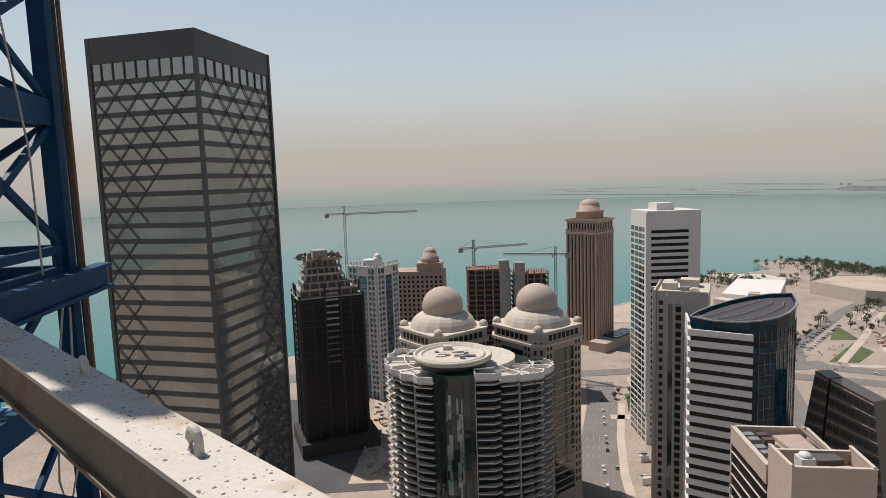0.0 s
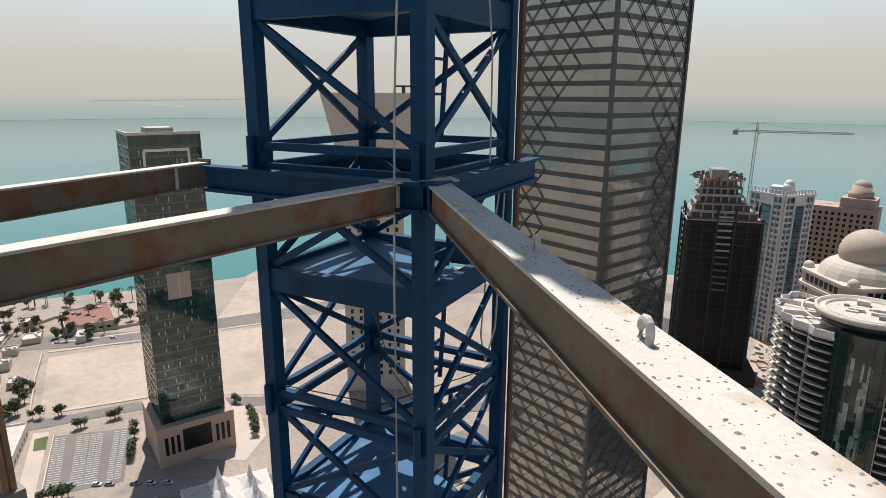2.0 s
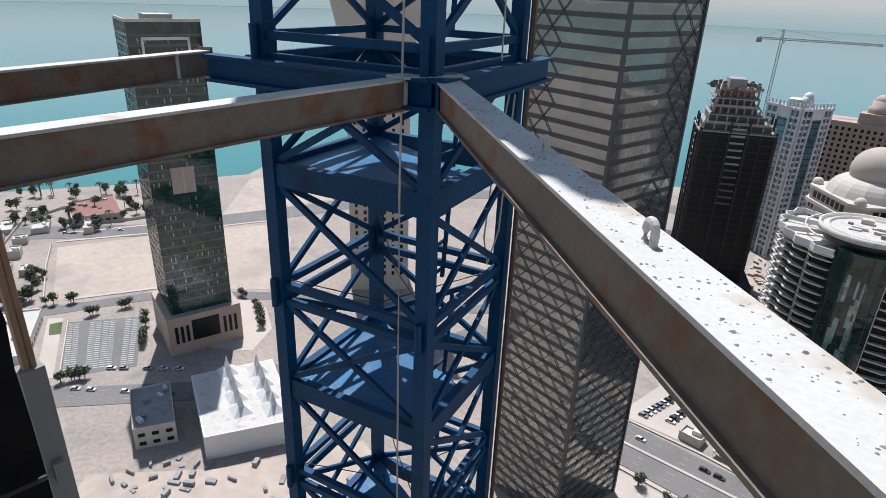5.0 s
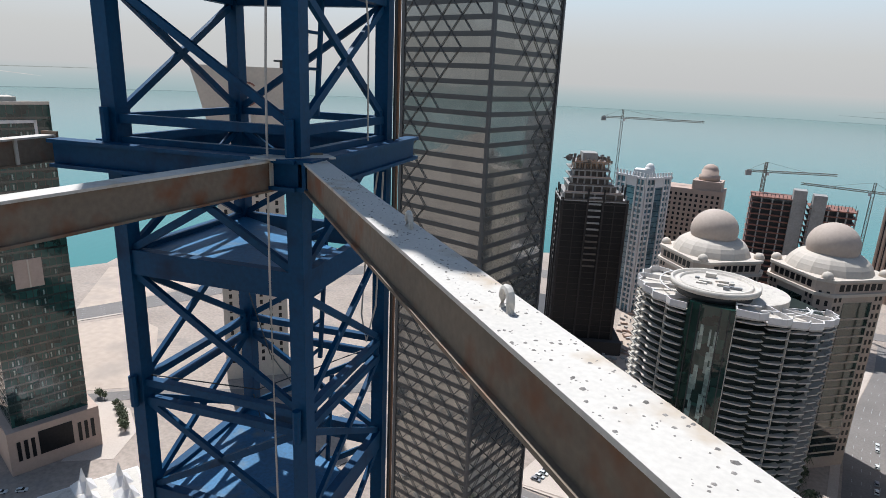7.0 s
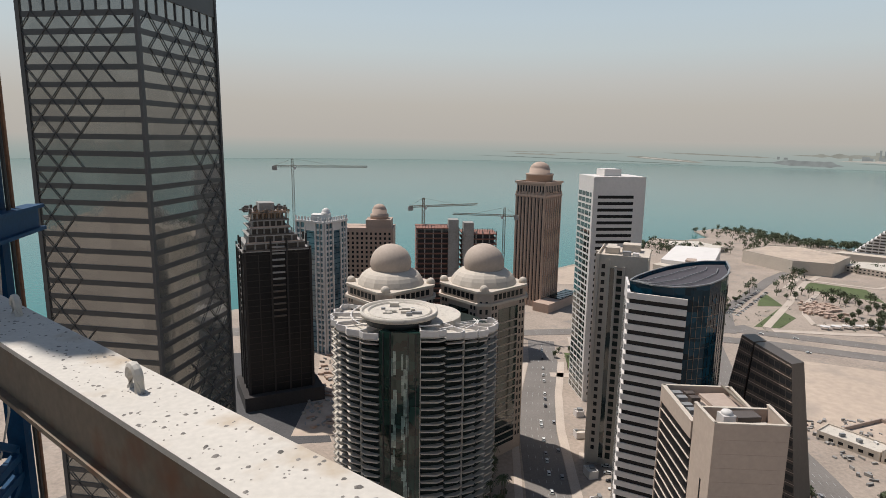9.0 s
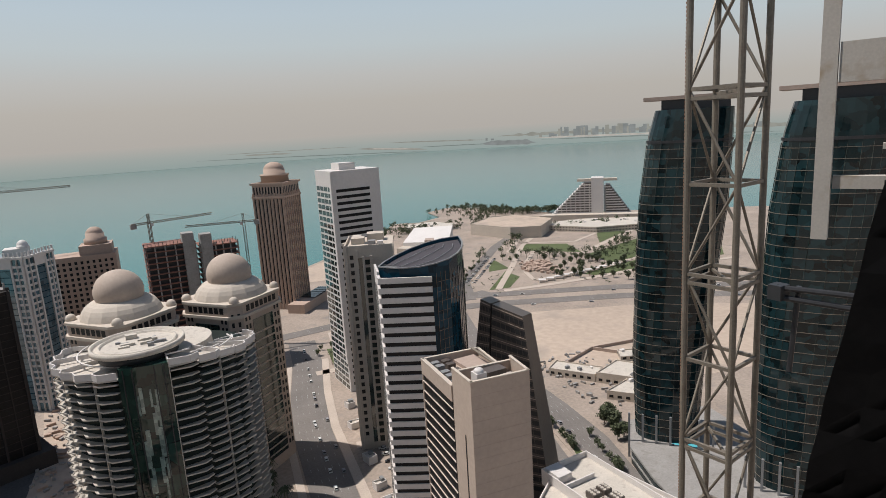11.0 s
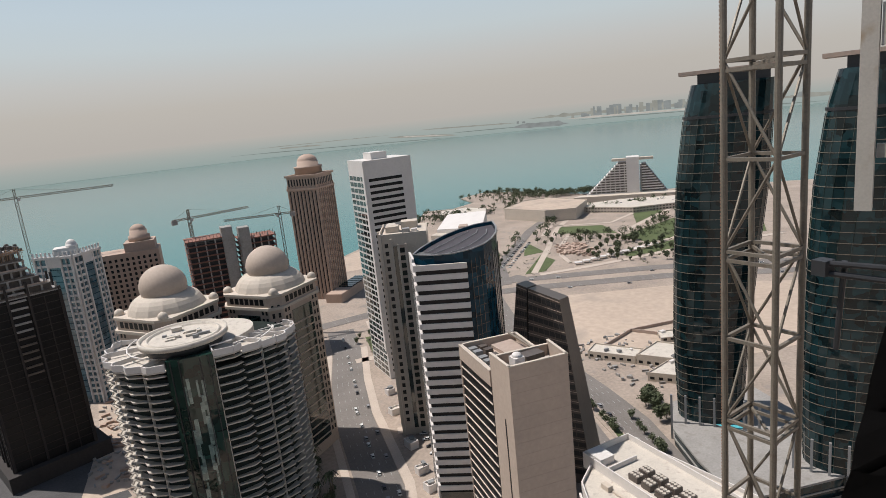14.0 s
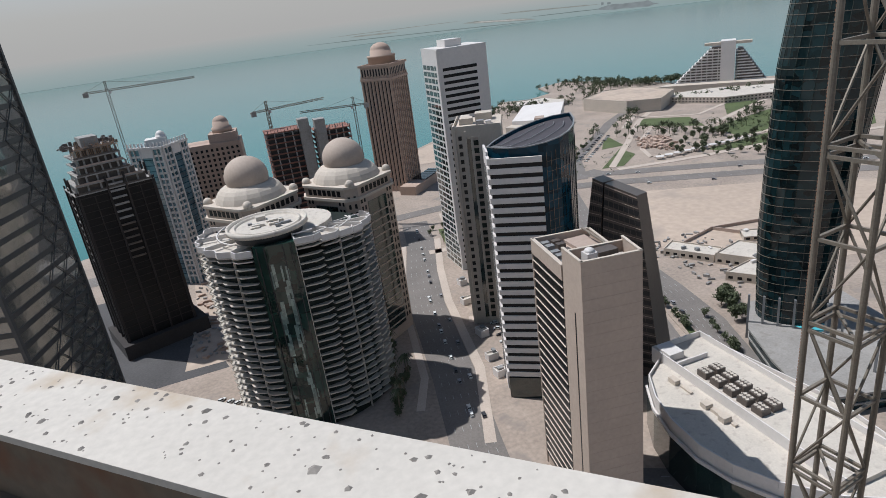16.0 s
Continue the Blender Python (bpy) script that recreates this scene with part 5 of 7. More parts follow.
def blue_mast():
    ob = thing("lattice_mast", (-4.05, 4.36, 140), "blue painted steel lattice mast with mesh platforms and ladders", "mast")
    o = Vector((-4.05, 4.36, 140))
    legs = {k: Vector((*p, 0)) - Vector((o.x, o.y, 0)) for k, p in (("F", LEG_F), ("L", LEG_L), ("R", LEG_R), ("B", LEG_B))}
    x_ = (legs["R"] - legs["F"]).normalized()
    z0, z1 = 0.0, 34.6
    for k, p in legs.items():
        bm = new_bm()
        bar(bm, p + Vector((0, 0, z0)), p + Vector((0, 0, z1)), 0.135, 0.135, x_)
        part("leg", bm, M_BLUE, ob)
    sides = [("L", "F"), ("F", "R"), ("R", "B"), ("B", "L")]
    levels = [29.45 - 2.36 * k for k in range(-2, 8)]
    for z in levels:
        # joint between sections: double ring and sleeves
        for a, b_ in sides:
            bm = new_bm()
            bar(bm, legs[a] + Vector((0, 0, z + 0.05)), legs[b_] + Vector((0, 0, z + 0.05)), 0.07, 0.07)
            bar(bm, legs[a] + Vector((0, 0, z - 0.13)), legs[b_] + Vector((0, 0, z - 0.13)), 0.07, 0.07)
            part("ring_bar", bm, M_BLUE, ob)
        for k, p in legs.items():
            for s in (-1, 1):
                bm = new_bm()
                q = p + x_ * 0.11 * s
                tube(bm, [q + Vector((0, 0, z - 0.16)), q + Vector((0, 0, z + 0.14))], 0.035, 8)
                part("joint_sleeve", bm, M_BLUE, ob)
        # platform half way down the section
        zp = z - 1.16
        for a, b_ in sides:
            bm = new_bm()
            bar(bm, legs[a] + Vector((0, 0, zp)), legs[b_] + Vector((0, 0, zp)), 0.09, 0.22)
            part("platform_edge", bm, M_BLUE, ob)
        bm = new_bm()
        c = [legs[k] * 0.97 for k in ("L", "F", "R", "B")]
        # a triangular deck with the ladder hole left open
        h = (c[1] + c[2]) / 2
        prism(bm, [tuple(p.xy) for p in (c[0], c[1], h, c[3])], zp + 0.05, zp + 0.065)
        part("platform_deck", bm, M_DECK, ob, "blue chequer plate deck")
        # braces
        for i, (a, b_) in enumerate(sides):
            for hi_, lo_ in ((z - 0.12, zp + 0.08), (zp - 0.08, z - 2.36 + 0.06)):
                bm = new_bm()
                bar(bm, legs[a] + Vector((0, 0, hi_)), legs[b_] + Vector((0, 0, lo_)), 0.042, 0.062)
                part("brace", bm, M_BLUE, ob)
                if hi_ > zp or i % 2:
                    bm = new_bm()
                    bar(bm, legs[b_] + Vector((0, 0, hi_)), legs[a] + Vector((0, 0, lo_)), 0.042, 0.062)
                    part("brace", bm, M_BLUE, ob)
        # ladder inside
        bm = new_bm()
        p = legs["R"] * 0.25 + legs["F"] * 0.35
        t = x_ * 0.17
        for s in (-1, 1):
            bar(bm, p + t * s + Vector((0, 0, zp - 1.1)), p + t * s + x_ * 0.25 + Vector((0, 0, zp + 0.95)), 0.035)
        for r in range(7):
            q = p + x_ * 0.25 * (r / 6) + Vector((0, 0, zp - 1.0 + 0.3 * r))
            bar(bm, q - t, q + t, 0.025)
        part("ladder", bm, M_BLUE, ob)
    return ob


def collar():
    """The tie collar round the mast, to which the beams are bolted."""
    o = Vector((-4.05, 4.36, 169.30))
    ob = thing("tie_collar", tuple(o), "blue steel tie collar clamped round the lattice mast", "tie frame")
    f, l_, r, b_ = [Vector((*p, 0)) - Vector((o.x, o.y, 0)) for p in (LEG_F, LEG_L, LEG_R, LEG_B)]
    ux, uy = (r - f).normalized(), (l_ - f).normalized()
    for a, b2 in ((f - uy * 0.16 - ux * 0.2, r - uy * 0.16 + ux * 0.42), (f - ux * 0.16 - uy * 0.1, l_ - ux * 0.16 + uy * 0.5), (r + ux * 0.16, b_ + ux * 0.16), (l_ + uy * 0.16, b_ + uy * 0.16)):
        bm = new_bm()
        bar(bm, a + Vector((0, 0, -0.1)), b2 + Vector((0, 0, -0.1)), 0.03, 0.17)
        part("web", bm, M_BLUE, ob)
        for dz in (0, -0.2):
            bm = new_bm()
            bar(bm, a + Vector((0, 0, dz)), b2 + Vector((0, 0, dz)), 0.14, 0.03)
            part("flange", bm, M_BLUE, ob)
    return ob


def steel_beam(name, a, b_, w, h, label):
    """A hollow box beam: dusty top, side plates, end plates."""
    a, b_ = Vector(a), Vector(b_)
    ob = thing(name, tuple(a), label, "beam")
    d = b_ - a
    L = d.length
    d.normalize()
    s = Vector((-d.y, d.x, 0))
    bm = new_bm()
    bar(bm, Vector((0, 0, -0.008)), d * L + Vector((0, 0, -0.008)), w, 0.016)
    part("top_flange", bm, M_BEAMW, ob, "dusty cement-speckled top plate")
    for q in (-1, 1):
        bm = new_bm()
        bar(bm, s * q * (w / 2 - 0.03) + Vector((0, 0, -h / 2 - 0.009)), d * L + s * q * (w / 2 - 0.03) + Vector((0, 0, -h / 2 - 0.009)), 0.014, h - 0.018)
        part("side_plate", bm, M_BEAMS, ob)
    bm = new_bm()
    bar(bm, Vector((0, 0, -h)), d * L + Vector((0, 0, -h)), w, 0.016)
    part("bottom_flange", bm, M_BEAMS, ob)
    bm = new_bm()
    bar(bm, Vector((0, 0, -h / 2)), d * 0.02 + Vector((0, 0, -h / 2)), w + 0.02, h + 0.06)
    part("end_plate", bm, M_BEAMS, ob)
    return ob, d, s


ZT = 169.30
beam_a, dA, sA = steel_beam("steel_beam", (-3.10, 3.79, ZT), (1.677, -0.667, ZT), 0.19, 0.205, "long pale steel beam with lifting lugs and cement crumbs")
beam_b, dB, sB = steel_beam("steel_beam", (-3.24, 3.70, ZT), (-3.18, -1.0, ZT), 0.15, 0.22, "beige steel tie beam streaked with rust")
beam_c, dC, sC = steel_beam("steel_beam", (-5.62, 3.42, ZT), (-4.75, -0.4, ZT), 0.14, 0.22, "beige steel tie beam bolted to the mast collar")
# welded junction plate where the two near beams meet
bm = new_bm()
prism(bm, [(-3.34, 3.40), (-3.14, 3.40), (-2.98, 3.62), (-2.86, 3.80), (-3.02, 3.92), (-3.34, 3.78)], ZT + 0.002, ZT + 0.016)
solo("junction_plate", bm, M_BEAMW, "flat steel plate welded over the beam junction", "steel plate")
for beam_, d_b, s_b, at_b, w_b in ((beam_b, dB, sB, 0.26, 0.15), (beam_c, dC, sC, 0.42, 0.14)):
    for q_ in (-1, 1):
        bm = new_bm()
        p_ = d_b * at_b + s_b * q_ * (w_b / 2 - 0.008)
        bar(bm, p_ + Vector((0, 0, -0.012)), p_ + Vector((0, 0, -0.215)), 0.03, 0.014, s_b)
        part("stiffener", bm, M_BEAMW, beam_, "pale welded stiffener plate")
for (x, y) in ((-1.385, 2.245), (-0.69, 1.55)):
    bm = new_bm()
    segs = [(0.0, -0.026), (0.038, -0.026)] + [(0.038 + 0.03 * math.sin(math.pi * k / 8), -0.026 * math.cos(math.pi * k / 8)) for k in range(1, 8)] + [(0.038, 0.026), (0.0, 0.026)]
    tube(bm, [(x - 0.707 * s_, y + 0.707 * s_, ZT + z_ - 0.004) for z_, s_ in segs], 0.013, 8)
    solo("lifting_lug", bm, M_BEAMW, "small dusty beige lifting lug welded on the beam", "lifting lug", "", "lifting lugs")


def crumb(bm, x, y, r):
    v = [bm.verts.new((x + r * random.uniform(0.7, 1.3) * dx, y + r * random.uniform(0.7, 1.3) * dy, ZT + r * random.uniform(0.3, 0.55) * dz)) for dx, dy, dz in ((1, 0, 0), (0.3, 0.95, 0), (-0.8, 0.6, 0), (-0.8, -0.6, 0), (0.3, -0.95, 0), (0.3, 0.2, 1.0), (-0.3, -0.1, 1.1))]
    for q in ((0, 1, 5), (1, 2, 5), (2, 6, 5), (2, 3, 6), (3, 4, 6), (4, 5, 6), (4, 0, 5)):
        bm.faces.new([v[i] for i in q])
    bm.faces.new([v[i] for i in (4, 3, 2, 1, 0)])


bm = new_bm()
for k in range(600):
    t, o = 0.9 + 4.6 * random.random(), random.uniform(-0.085, 0.085)
    p = Vector((-3.10, 3.79, 0)) + dA * t + sA * o
    crumb(bm, p.x, p.y, random.choice((0.002, 0.0025, 0.003, 0.004, 0.006)))
solo("cement_crumbs", bm, M_CRUMB, "fine cement crumbs scattered over the beam top", "crumbs", "stuff")
for (x, y, r) in ((-0.39, 1.20, 0.012), (-0.42, 1.24, 0.009), (-0.37, 1.15, 0.009), (-0.26, 1.21, 0.011), (-0.09, 1.07, 0.013), (-0.12, 1.10, 0.009), (0.07, 0.82, 0.016), (0.20, 0.69, 0.015), (-1.46, 2.26, 0.012), (-1.50, 2.31, 0.010), (-0.75, 1.51, 0.010)):
    bm = new_bm()
    crumb(bm, x, y, r * 0.7)
    solo("concrete_crumb", bm, M_CRUMB, "loose grey concrete crumb on the beam", "crumb", "", "crumbs on the beam")

blue_mast()
collar()


def hoist_mast():
    """Grey lattice mast of the builders' hoist."""
    o = Vector((8.2, 5.75, 140))
    ob = thing("hoist_mast", tuple(o), "weathered grey steel lattice hoist mast", "mast")
    c = Vector((8.10, 5.74, 0)) - Vector((o.x, o.y, 0))
    d, r = Vector((0.818, 0.575, 0)), Vector((0.575, -0.818, 0))
    sd, ph = 0.80, math.radians(26)
    e1, e2 = -(r * math.cos(ph) - d * math.sin(ph)) * sd, (r * math.sin(ph) + d * math.cos(ph)) * sd
    cs = [c, c + e2, c + e1 + e2, c + e1]
    for p in cs:
        bm = new_bm()
        tube(bm, [p, p + Vector((0, 0, 36))], 0.05, 10)
        part("leg", bm, M_GALV, ob)
    st = 1.44
    for k in range(-18, 6):
        z = 27.40 + k * st
        for i in range(4):
            a, b_ = cs[i], cs[(i + 1) % 4]
            for dz in ((0.0, -0.14) if k % 2 == 0 else (0.0,)):
                bm = new_bm()
                bar(bm, a + Vector((0, 0, z + dz)), b_ + Vector((0, 0, z + dz)), 0.05, 0.055)
                part("ring_bar", bm, M_GALV, ob)
            bm = new_bm()
            p, q = (a, b_) if (k + i) % 2 else (b_, a)
            tube(bm, [p + Vector((0, 0, z)), q + Vector((0, 0, z + st))], 0.024, 6)
            part("brace", bm, M_GALV, ob)
        bm = new_bm()
        if k % 2 == 0:
            bar(bm, cs[0] + Vector((0, 0, z - 0.07)), cs[2] + Vector((0, 0, z - 0.07)), 0.04, 0.05)
            part("cross_tie", bm, M_GALV, ob)
        else:
            bm.free()
    bm = new_bm()
    for k in range(240):
        q = cs[3] + e1 * 0.06 + Vector((0, 0, 20 + k * 0.06))
        bar(bm, q, q + Vector((0, 0, 0.035)), 0.025, 0.025)
    stuff("gear_rack", bm, M_RUST, ob)
    return ob


hoist_mast()


def hoist_tie():
    ob = thing("hoist_tie", (8.35, 5.2, 167.3), "dark steel tie bracing the hoist mast to the tower", "tie")
    o = Vector((8.35, 5.2, 167.3))
    for a, b_, r in (((8.3, 5.2, 167.38), (9.3, 3.2, 167.30), 0.045), ((8.3, 5.2, 167.24), (9.3, 3.2, 167.05), 0.045), ((8.5, 5.0, 167.4), (8.45, 5.05, 166.1), 0.04)):
        bm = new_bm()
        tube(bm, [Vector(a) - o, Vector(b_) - o], r, 8)
        part("tie_bar", bm, M_DARK, ob)
    bm = new_bm()
    box(bm, -0.12, 0.1, -0.1, 0.1, -0.1, 0.12)
    part("clamp", bm, M_DARK, ob)
    return ob


hoist_tie()


def landing_frame():
    """Pale steel gate frame at the hoist landing."""
    o = Vector((4.43, 2.48, 169.0))
    ob = thing("landing_frame", tuple(o), "pale painted steel frame at the hoist landing", "steel frame")
    r = Vector((0.44, -0.898, 0))
    bm = new_bm()
    bar(bm, Vector((0, 0, 0)), Vector((0, 0, 3.2)), 0.12, 0.10, r)
    part("post", bm, M_BEAMW, ob)
    bm = new_bm()
    bar(bm, r * 0.06 + Vector((0, 0, 1.20)), r * 1.2 + Vector((0, 0, 1.20)), 0.10, 0.26)
    part("top_rail", bm, M_BEAMW, ob)
    bm = new_bm()
    bar(bm, r * 0.06 + Vector((0, 0, 0.40)), r * 0.40 + Vector((0, 0, 0.40)), 0.07, 0.09)
    part("lower_rail", bm, M_BEAMW, ob)
    bm = new_bm()
    bar(bm, r * 0.40 + Vector((0, 0, 0.05)), r * 0.44 + Vector((0, 0, 1.05)), 0.05, 0.06, r)
    part("latch_bar", bm, M_BEAMW, ob)
    bm = new_bm()
    bar(bm, r * 0.33 + Vector((0, 0, 0.64)), r * 0.46 + Vector((0, 0, 0.64)), 0.05, 0.04)
    part("stub", bm, M_BEAMW, ob)
    return ob


landing_frame()


def sheeting(name, corners, n_u, n_v, label, thick=0.03):
    """Hung black sheeting: a sagging, creased sheet between four corners (bottom edge, then top edge)."""
    a, b_, c, d = [Vector(p) for p in corners]
    nrm = (b_ - a).cross(d - a).normalized()
    bm = new_bm()
    g = []
    for i in range(n_u + 1):
        col = []
        for j in range(n_v + 1):
            u, v = i / n_u, j / n_v
            p = a.lerp(b_, u).lerp(d.lerp(c, u), v)
            p += nrm * (0.05 * noise.noise(p * 1.7) + 0.02 * noise.noise(p * 6))
            if i == 0:
                p += (b_ - a).normalized() * 0.03 * noise.noise(p * 5)
            col.append(bm.verts.new(p))
        g.append(col)
    for i in range(n_u):
        for j in range(n_v):
            bm.faces.new((g[i][j], g[i + 1][j], g[i + 1][j + 1], g[i][j + 1]))
    bmesh.ops.solidify(bm, geom=bm.faces[:], thickness=thick)
    ob = thing(name, (0, 0, 0), label, "tarpaulin")
    part("sheet", bm, M_BLACK, ob)
    for k in range(6):
        v = (k + 0.5) / 6
        bm = new_bm()
        tube(bm, [a.lerp(d, v) + (b_ - a) * u_ - nrm * 0.06 for u_ in (0.0, 0.3, 0.6, 1.0)], 0.012, 6)
        part("seam_rope", bm, M_CABLE, ob)
    return ob


sheeting("black_sheeting", ((3.43, 2.21, 166.0), (4.75, -0.4, 166.0), (4.75, -0.4, 172.0), (3.85, 1.39, 172.0)), 14, 30, "creased black tarpaulin hung beside the hoist landing")
sheeting("black_sheeting", ((-2.66, 0.575, 164.5), (-2.95, -1.6, 164.5), (-2.95, -1.6, 173.0), (-2.66, 0.575, 173.0)), 12, 40, "black tarpaulin hung from the unfinished tower")

bm = new_bm()
for dx in (0.0, 0.045):
    box(bm, -4.10 - dx * 0.3, -4.04 - dx * 0.3, 0.955 + dx, 0.985 + dx, 167.7, 169.02)
solo("formwork_board", bm, M_ORANGE, "upright orange-brown formwork timber beside the tarpaulin", "timber")
bm = new_bm()
box(bm, -4.14, -4.02, 0.92, 1.06, 150, 167.7)
for k in range(24):
    box(bm, -4.02, -3.97, 0.96, 1.02, 150.3 + k * 0.72, 150.45 + k * 0.72)
solo("climbing_rail", bm, M_CONC, "grey notched climbing rail of the formwork", "rail")

# the tower underfoot
bm = new_bm()
box(bm, -0.9, 1.4, -14, 0.12, 168.05, 168.3)
solo("floor", bm, M_CONC, "bare concrete floor edge of the unfinished tower", "floor", "structure")
bm = new_bm()
box(bm, -0.8, 9, -16, -0.1, -1, 168.05)
solo("wall_core", bm, M_CONC, "bare concrete core of the unfinished tower", "wall", "structure")

# ropes and cables along the mast
def line(name, pts, r, m, label, cat):
    bm = new_bm()
    tube(bm, pts, r, 7)
    return solo(name, bm, m, label, cat)


fx, fy = LEG_F
line("rope", [(fx - 0.02, fy - 0.02, 173.2), (fx - 0.10, fy - 0.13, 171.2), (fx - 0.14, fy - 0.16, 169.9), (fx - 0.16, fy - 0.17, 168.4), (fx - 0.16, fy - 0.17, 166.8), (fx - 0.15, fy - 0.17, 163.0), (fx - 0.16, fy - 0.17, 158.0)], 0.009, M_ROPE, "pale rope hanging down the front leg of the mast", "rope")
line("rope", [(fx + 0.05, fy + 0.55, 173.2), (fx + 0.0, fy + 0.75, 171.6), (fx - 0.02, fy + 1.0, 170.3), (fx - 0.05, fy + 1.05, 169.35)], 0.008, M_ROPE, "thin pale rope slung inside the mast", "rope")
rx, ry = LEG_R
line("rope", [(fx - 0.25, fy + 0.3, 173.4), (fx - 0.2, fy + 0.35, 171.4), (fx - 0.12, fy + 0.3, 170.2), (fx - 0.14, fy + 0.24, 169.4)], 0.007, M_CABLE, "thin dark line hanging inside the mast", "rope")
for z_ in (167.2, 165.9, 164.85, 163.5):
    line("guy_line", [(LEG_L[0], LEG_L[1], z_), (-4.0, 4.1, z_ - 0.28), (rx, ry, z_ - 0.12)], 0.006, M_CABLE, "slack dark line strung across the mast", "line")
    line("guy_line", [(LEG_B[0], LEG_B[1], z_ + 0.3), (-4.1, 4.4, z_ - 0.05), (fx, fy, z_ + 0.1)], 0.006, M_CABLE, "slack dark line strung across the mast", "line")
line("hose", [(rx + 0.1, ry + 0.1, 174), (rx + 0.1, ry + 0.1, 169.4), (rx + 0.1, ry + 0.12, 156)], 0.02, M_RUST, "brown hose tied along the mast leg", "hose")
line("cable", [(rx + 0.13, ry - 0.02, 173), (rx + 0.14, ry - 0.02, 169.4), (rx + 0.14, ry + 0.0, 162)], 0.016, M_CABLE, "black power cable running down the mast leg", "cable")
line("cable", [(rx + 0.16, ry - 0.08, 173), (rx + 0.17, ry - 0.08, 169.4), (rx + 0.18, ry - 0.06, 162)], 0.013, M_CABLE, "black hose running down the mast leg", "cable")
line("cable", [(rx + 0.05, ry - 0.12, 169.2), (rx - 0.06, ry - 0.2, 168.2), (rx - 0.08, ry - 0.25, 167.5), (rx - 0.02, ry - 0.25, 167.2), (rx + 0.05, ry - 0.18, 167.6), (rx + 0.08, ry - 0.12, 169.0)], 0.010, M_ROPE, "grey hose hanging in a loop from the mast", "cable")


# ---- waterfront buildings, park and streets ----
def pyramid_hotel():
    c = Vector((745, 806))
    r = Vector((0.73, -0.683))
    f = Vector((0.683, 0.73))
    ob = thing("pyramid_hotel", (c.x, c.y, 0), "white stepped pyramid hotel on the waterfront", "hotel")
    def q(u, d):
        p = r * u + f * d
        return (p.x, p.y)
    for k in range(14):
        z, t = k * 4.4, k / 14
        for u0, u1, nm in ((-80 + 62 * t, -6, "left"), (16, 64 - 44 * t, "right")):
            if nm == "right" and k > 12:
                continue
            bm = new_bm()
            prism(bm, [q(u0, -6), q(u1, -6), q(u1, 26), q(u0, 26)], z - 0.3, z + 1.5)
            part("balcony_tier", bm, M_WHITE, ob)
            bm = new_bm()
            prism(bm, [q(u0 + 3, -4), q(u1, -4), q(u1, 25), q(u0 + 3, 25)], z + 1.5, z + 4.1)
            part("window_tier", bm, M_DKBROWN, ob)
    for u in range(-74, -8, 8):
        bm = new_bm()
        hgt = min(60, (u + 80) / 62 * 61)
        prism(bm, [q(u, -6.5), q(u + 1.2, -6.5), q(u + 1.2, -4), q(u, -4)], 0, max(3, hgt))
        part("fin", bm, M_WHITE, ob)
    bm = new_bm()
    prism(bm, [q(-6, -10), q(15, -10), q(15, 20), q(-6, 20)], -1, 70)
    part("central_shaft", bm, M_WHITE, ob)
    bm = new_bm()
    prism(bm, [q(-30, -4), q(38, -4), q(38, 10), q(-30, 10)], 64, 68)
    part("sky_lounge", bm, M_CREAM, ob)
    bm = new_bm()
    prism(bm, [q(-95, -30), q(90, -30), q(80, -8), q(-85, -8)], -1, 9)
    part("podium", bm, M_CREAM, ob)
    return ob


pyramid_hotel()


def low_building(name, pts, h, m_wall, m_roof, label, units=4, windows=True):
    ob = thing(name, (*pts[0], 0), label, "building", "low buildings")
    loc = [(p[0] - pts[0][0], p[1] - pts[0][1]) for p in pts]
    bm = new_bm()
    prism(bm, loc, -1, h)
    part("wall", bm, m_wall, ob)
    cx, cy = sum(p[0] for p in loc) / len(loc), sum(p[1] for p in loc) / len(loc)
    bm = new_bm()
    prism(bm, [(cx + (x - cx) * 0.96, cy + (y - cy) * 0.96) for x, y in loc], h - 0.5, h + 0.04)
    part("roof", bm, m_roof, ob)
    n_ = len(loc)
    for i in range(n_):
        f = Face(loc[i], loc[(i + 1) % n_])
        bm = new_bm()
        f.box(bm, 0.01, f.w - 0.01, h, h + 0.9, -0.35, 0)
        part("parapet", bm, m_wall, ob)
        if windows and f.w > 8:
            bm = new_bm()
            for k in range(max(1, int(h / 4))):
                for j in range(int(f.w / 5)):
                    f.box(bm, 1.5 + j * 5, 4 + j * 5, 1.5 + k * 4, 3.2 + k * 4, -0.1, 0.06)
            stuff("window_grid", bm, M_SLOT, ob)
    for k in range(units):
        w_, d_ = random.uniform(1.2, 4), random.uniform(1.2, 3)
        i = random.randrange(n_)
        t = random.uniform(0.2, 0.75)
        x, y = cx + (loc[i][0] - cx) * t, cy + (loc[i][1] - cy) * t
        bm = new_bm()
        box(bm, x - w_ / 2, x + w_ / 2, y - d_ / 2, y + d_ / 2, h - 0.2, h + random.uniform(0.8, 2.4))
        part("roof_unit", bm, M_WHITE if k % 2 else M_GREY, ob)
    return ob


# exhibition hall and white hall by the shore
low_building("exhibition_hall", [(497, 822), (520, 745), (560, 722), (620, 770), (600, 850), (560, 860)], 17, M_CREAM, M_SAND, "long low exhibition hall with sand coloured walls", 0, False)
low_building("terrace_building", [(580, 800), (640, 690), (760, 640), (790, 690), (690, 770)], 8, M_CREAM, M_ROOF, "low terraced waterfront building with pale roofs", 8)
low_building("beach_club", [(430, 925), (470, 880), (520, 900), (500, 960), (450, 965)], 7, M_CREAM, M_ROOF, "low pale beach club building", 3)


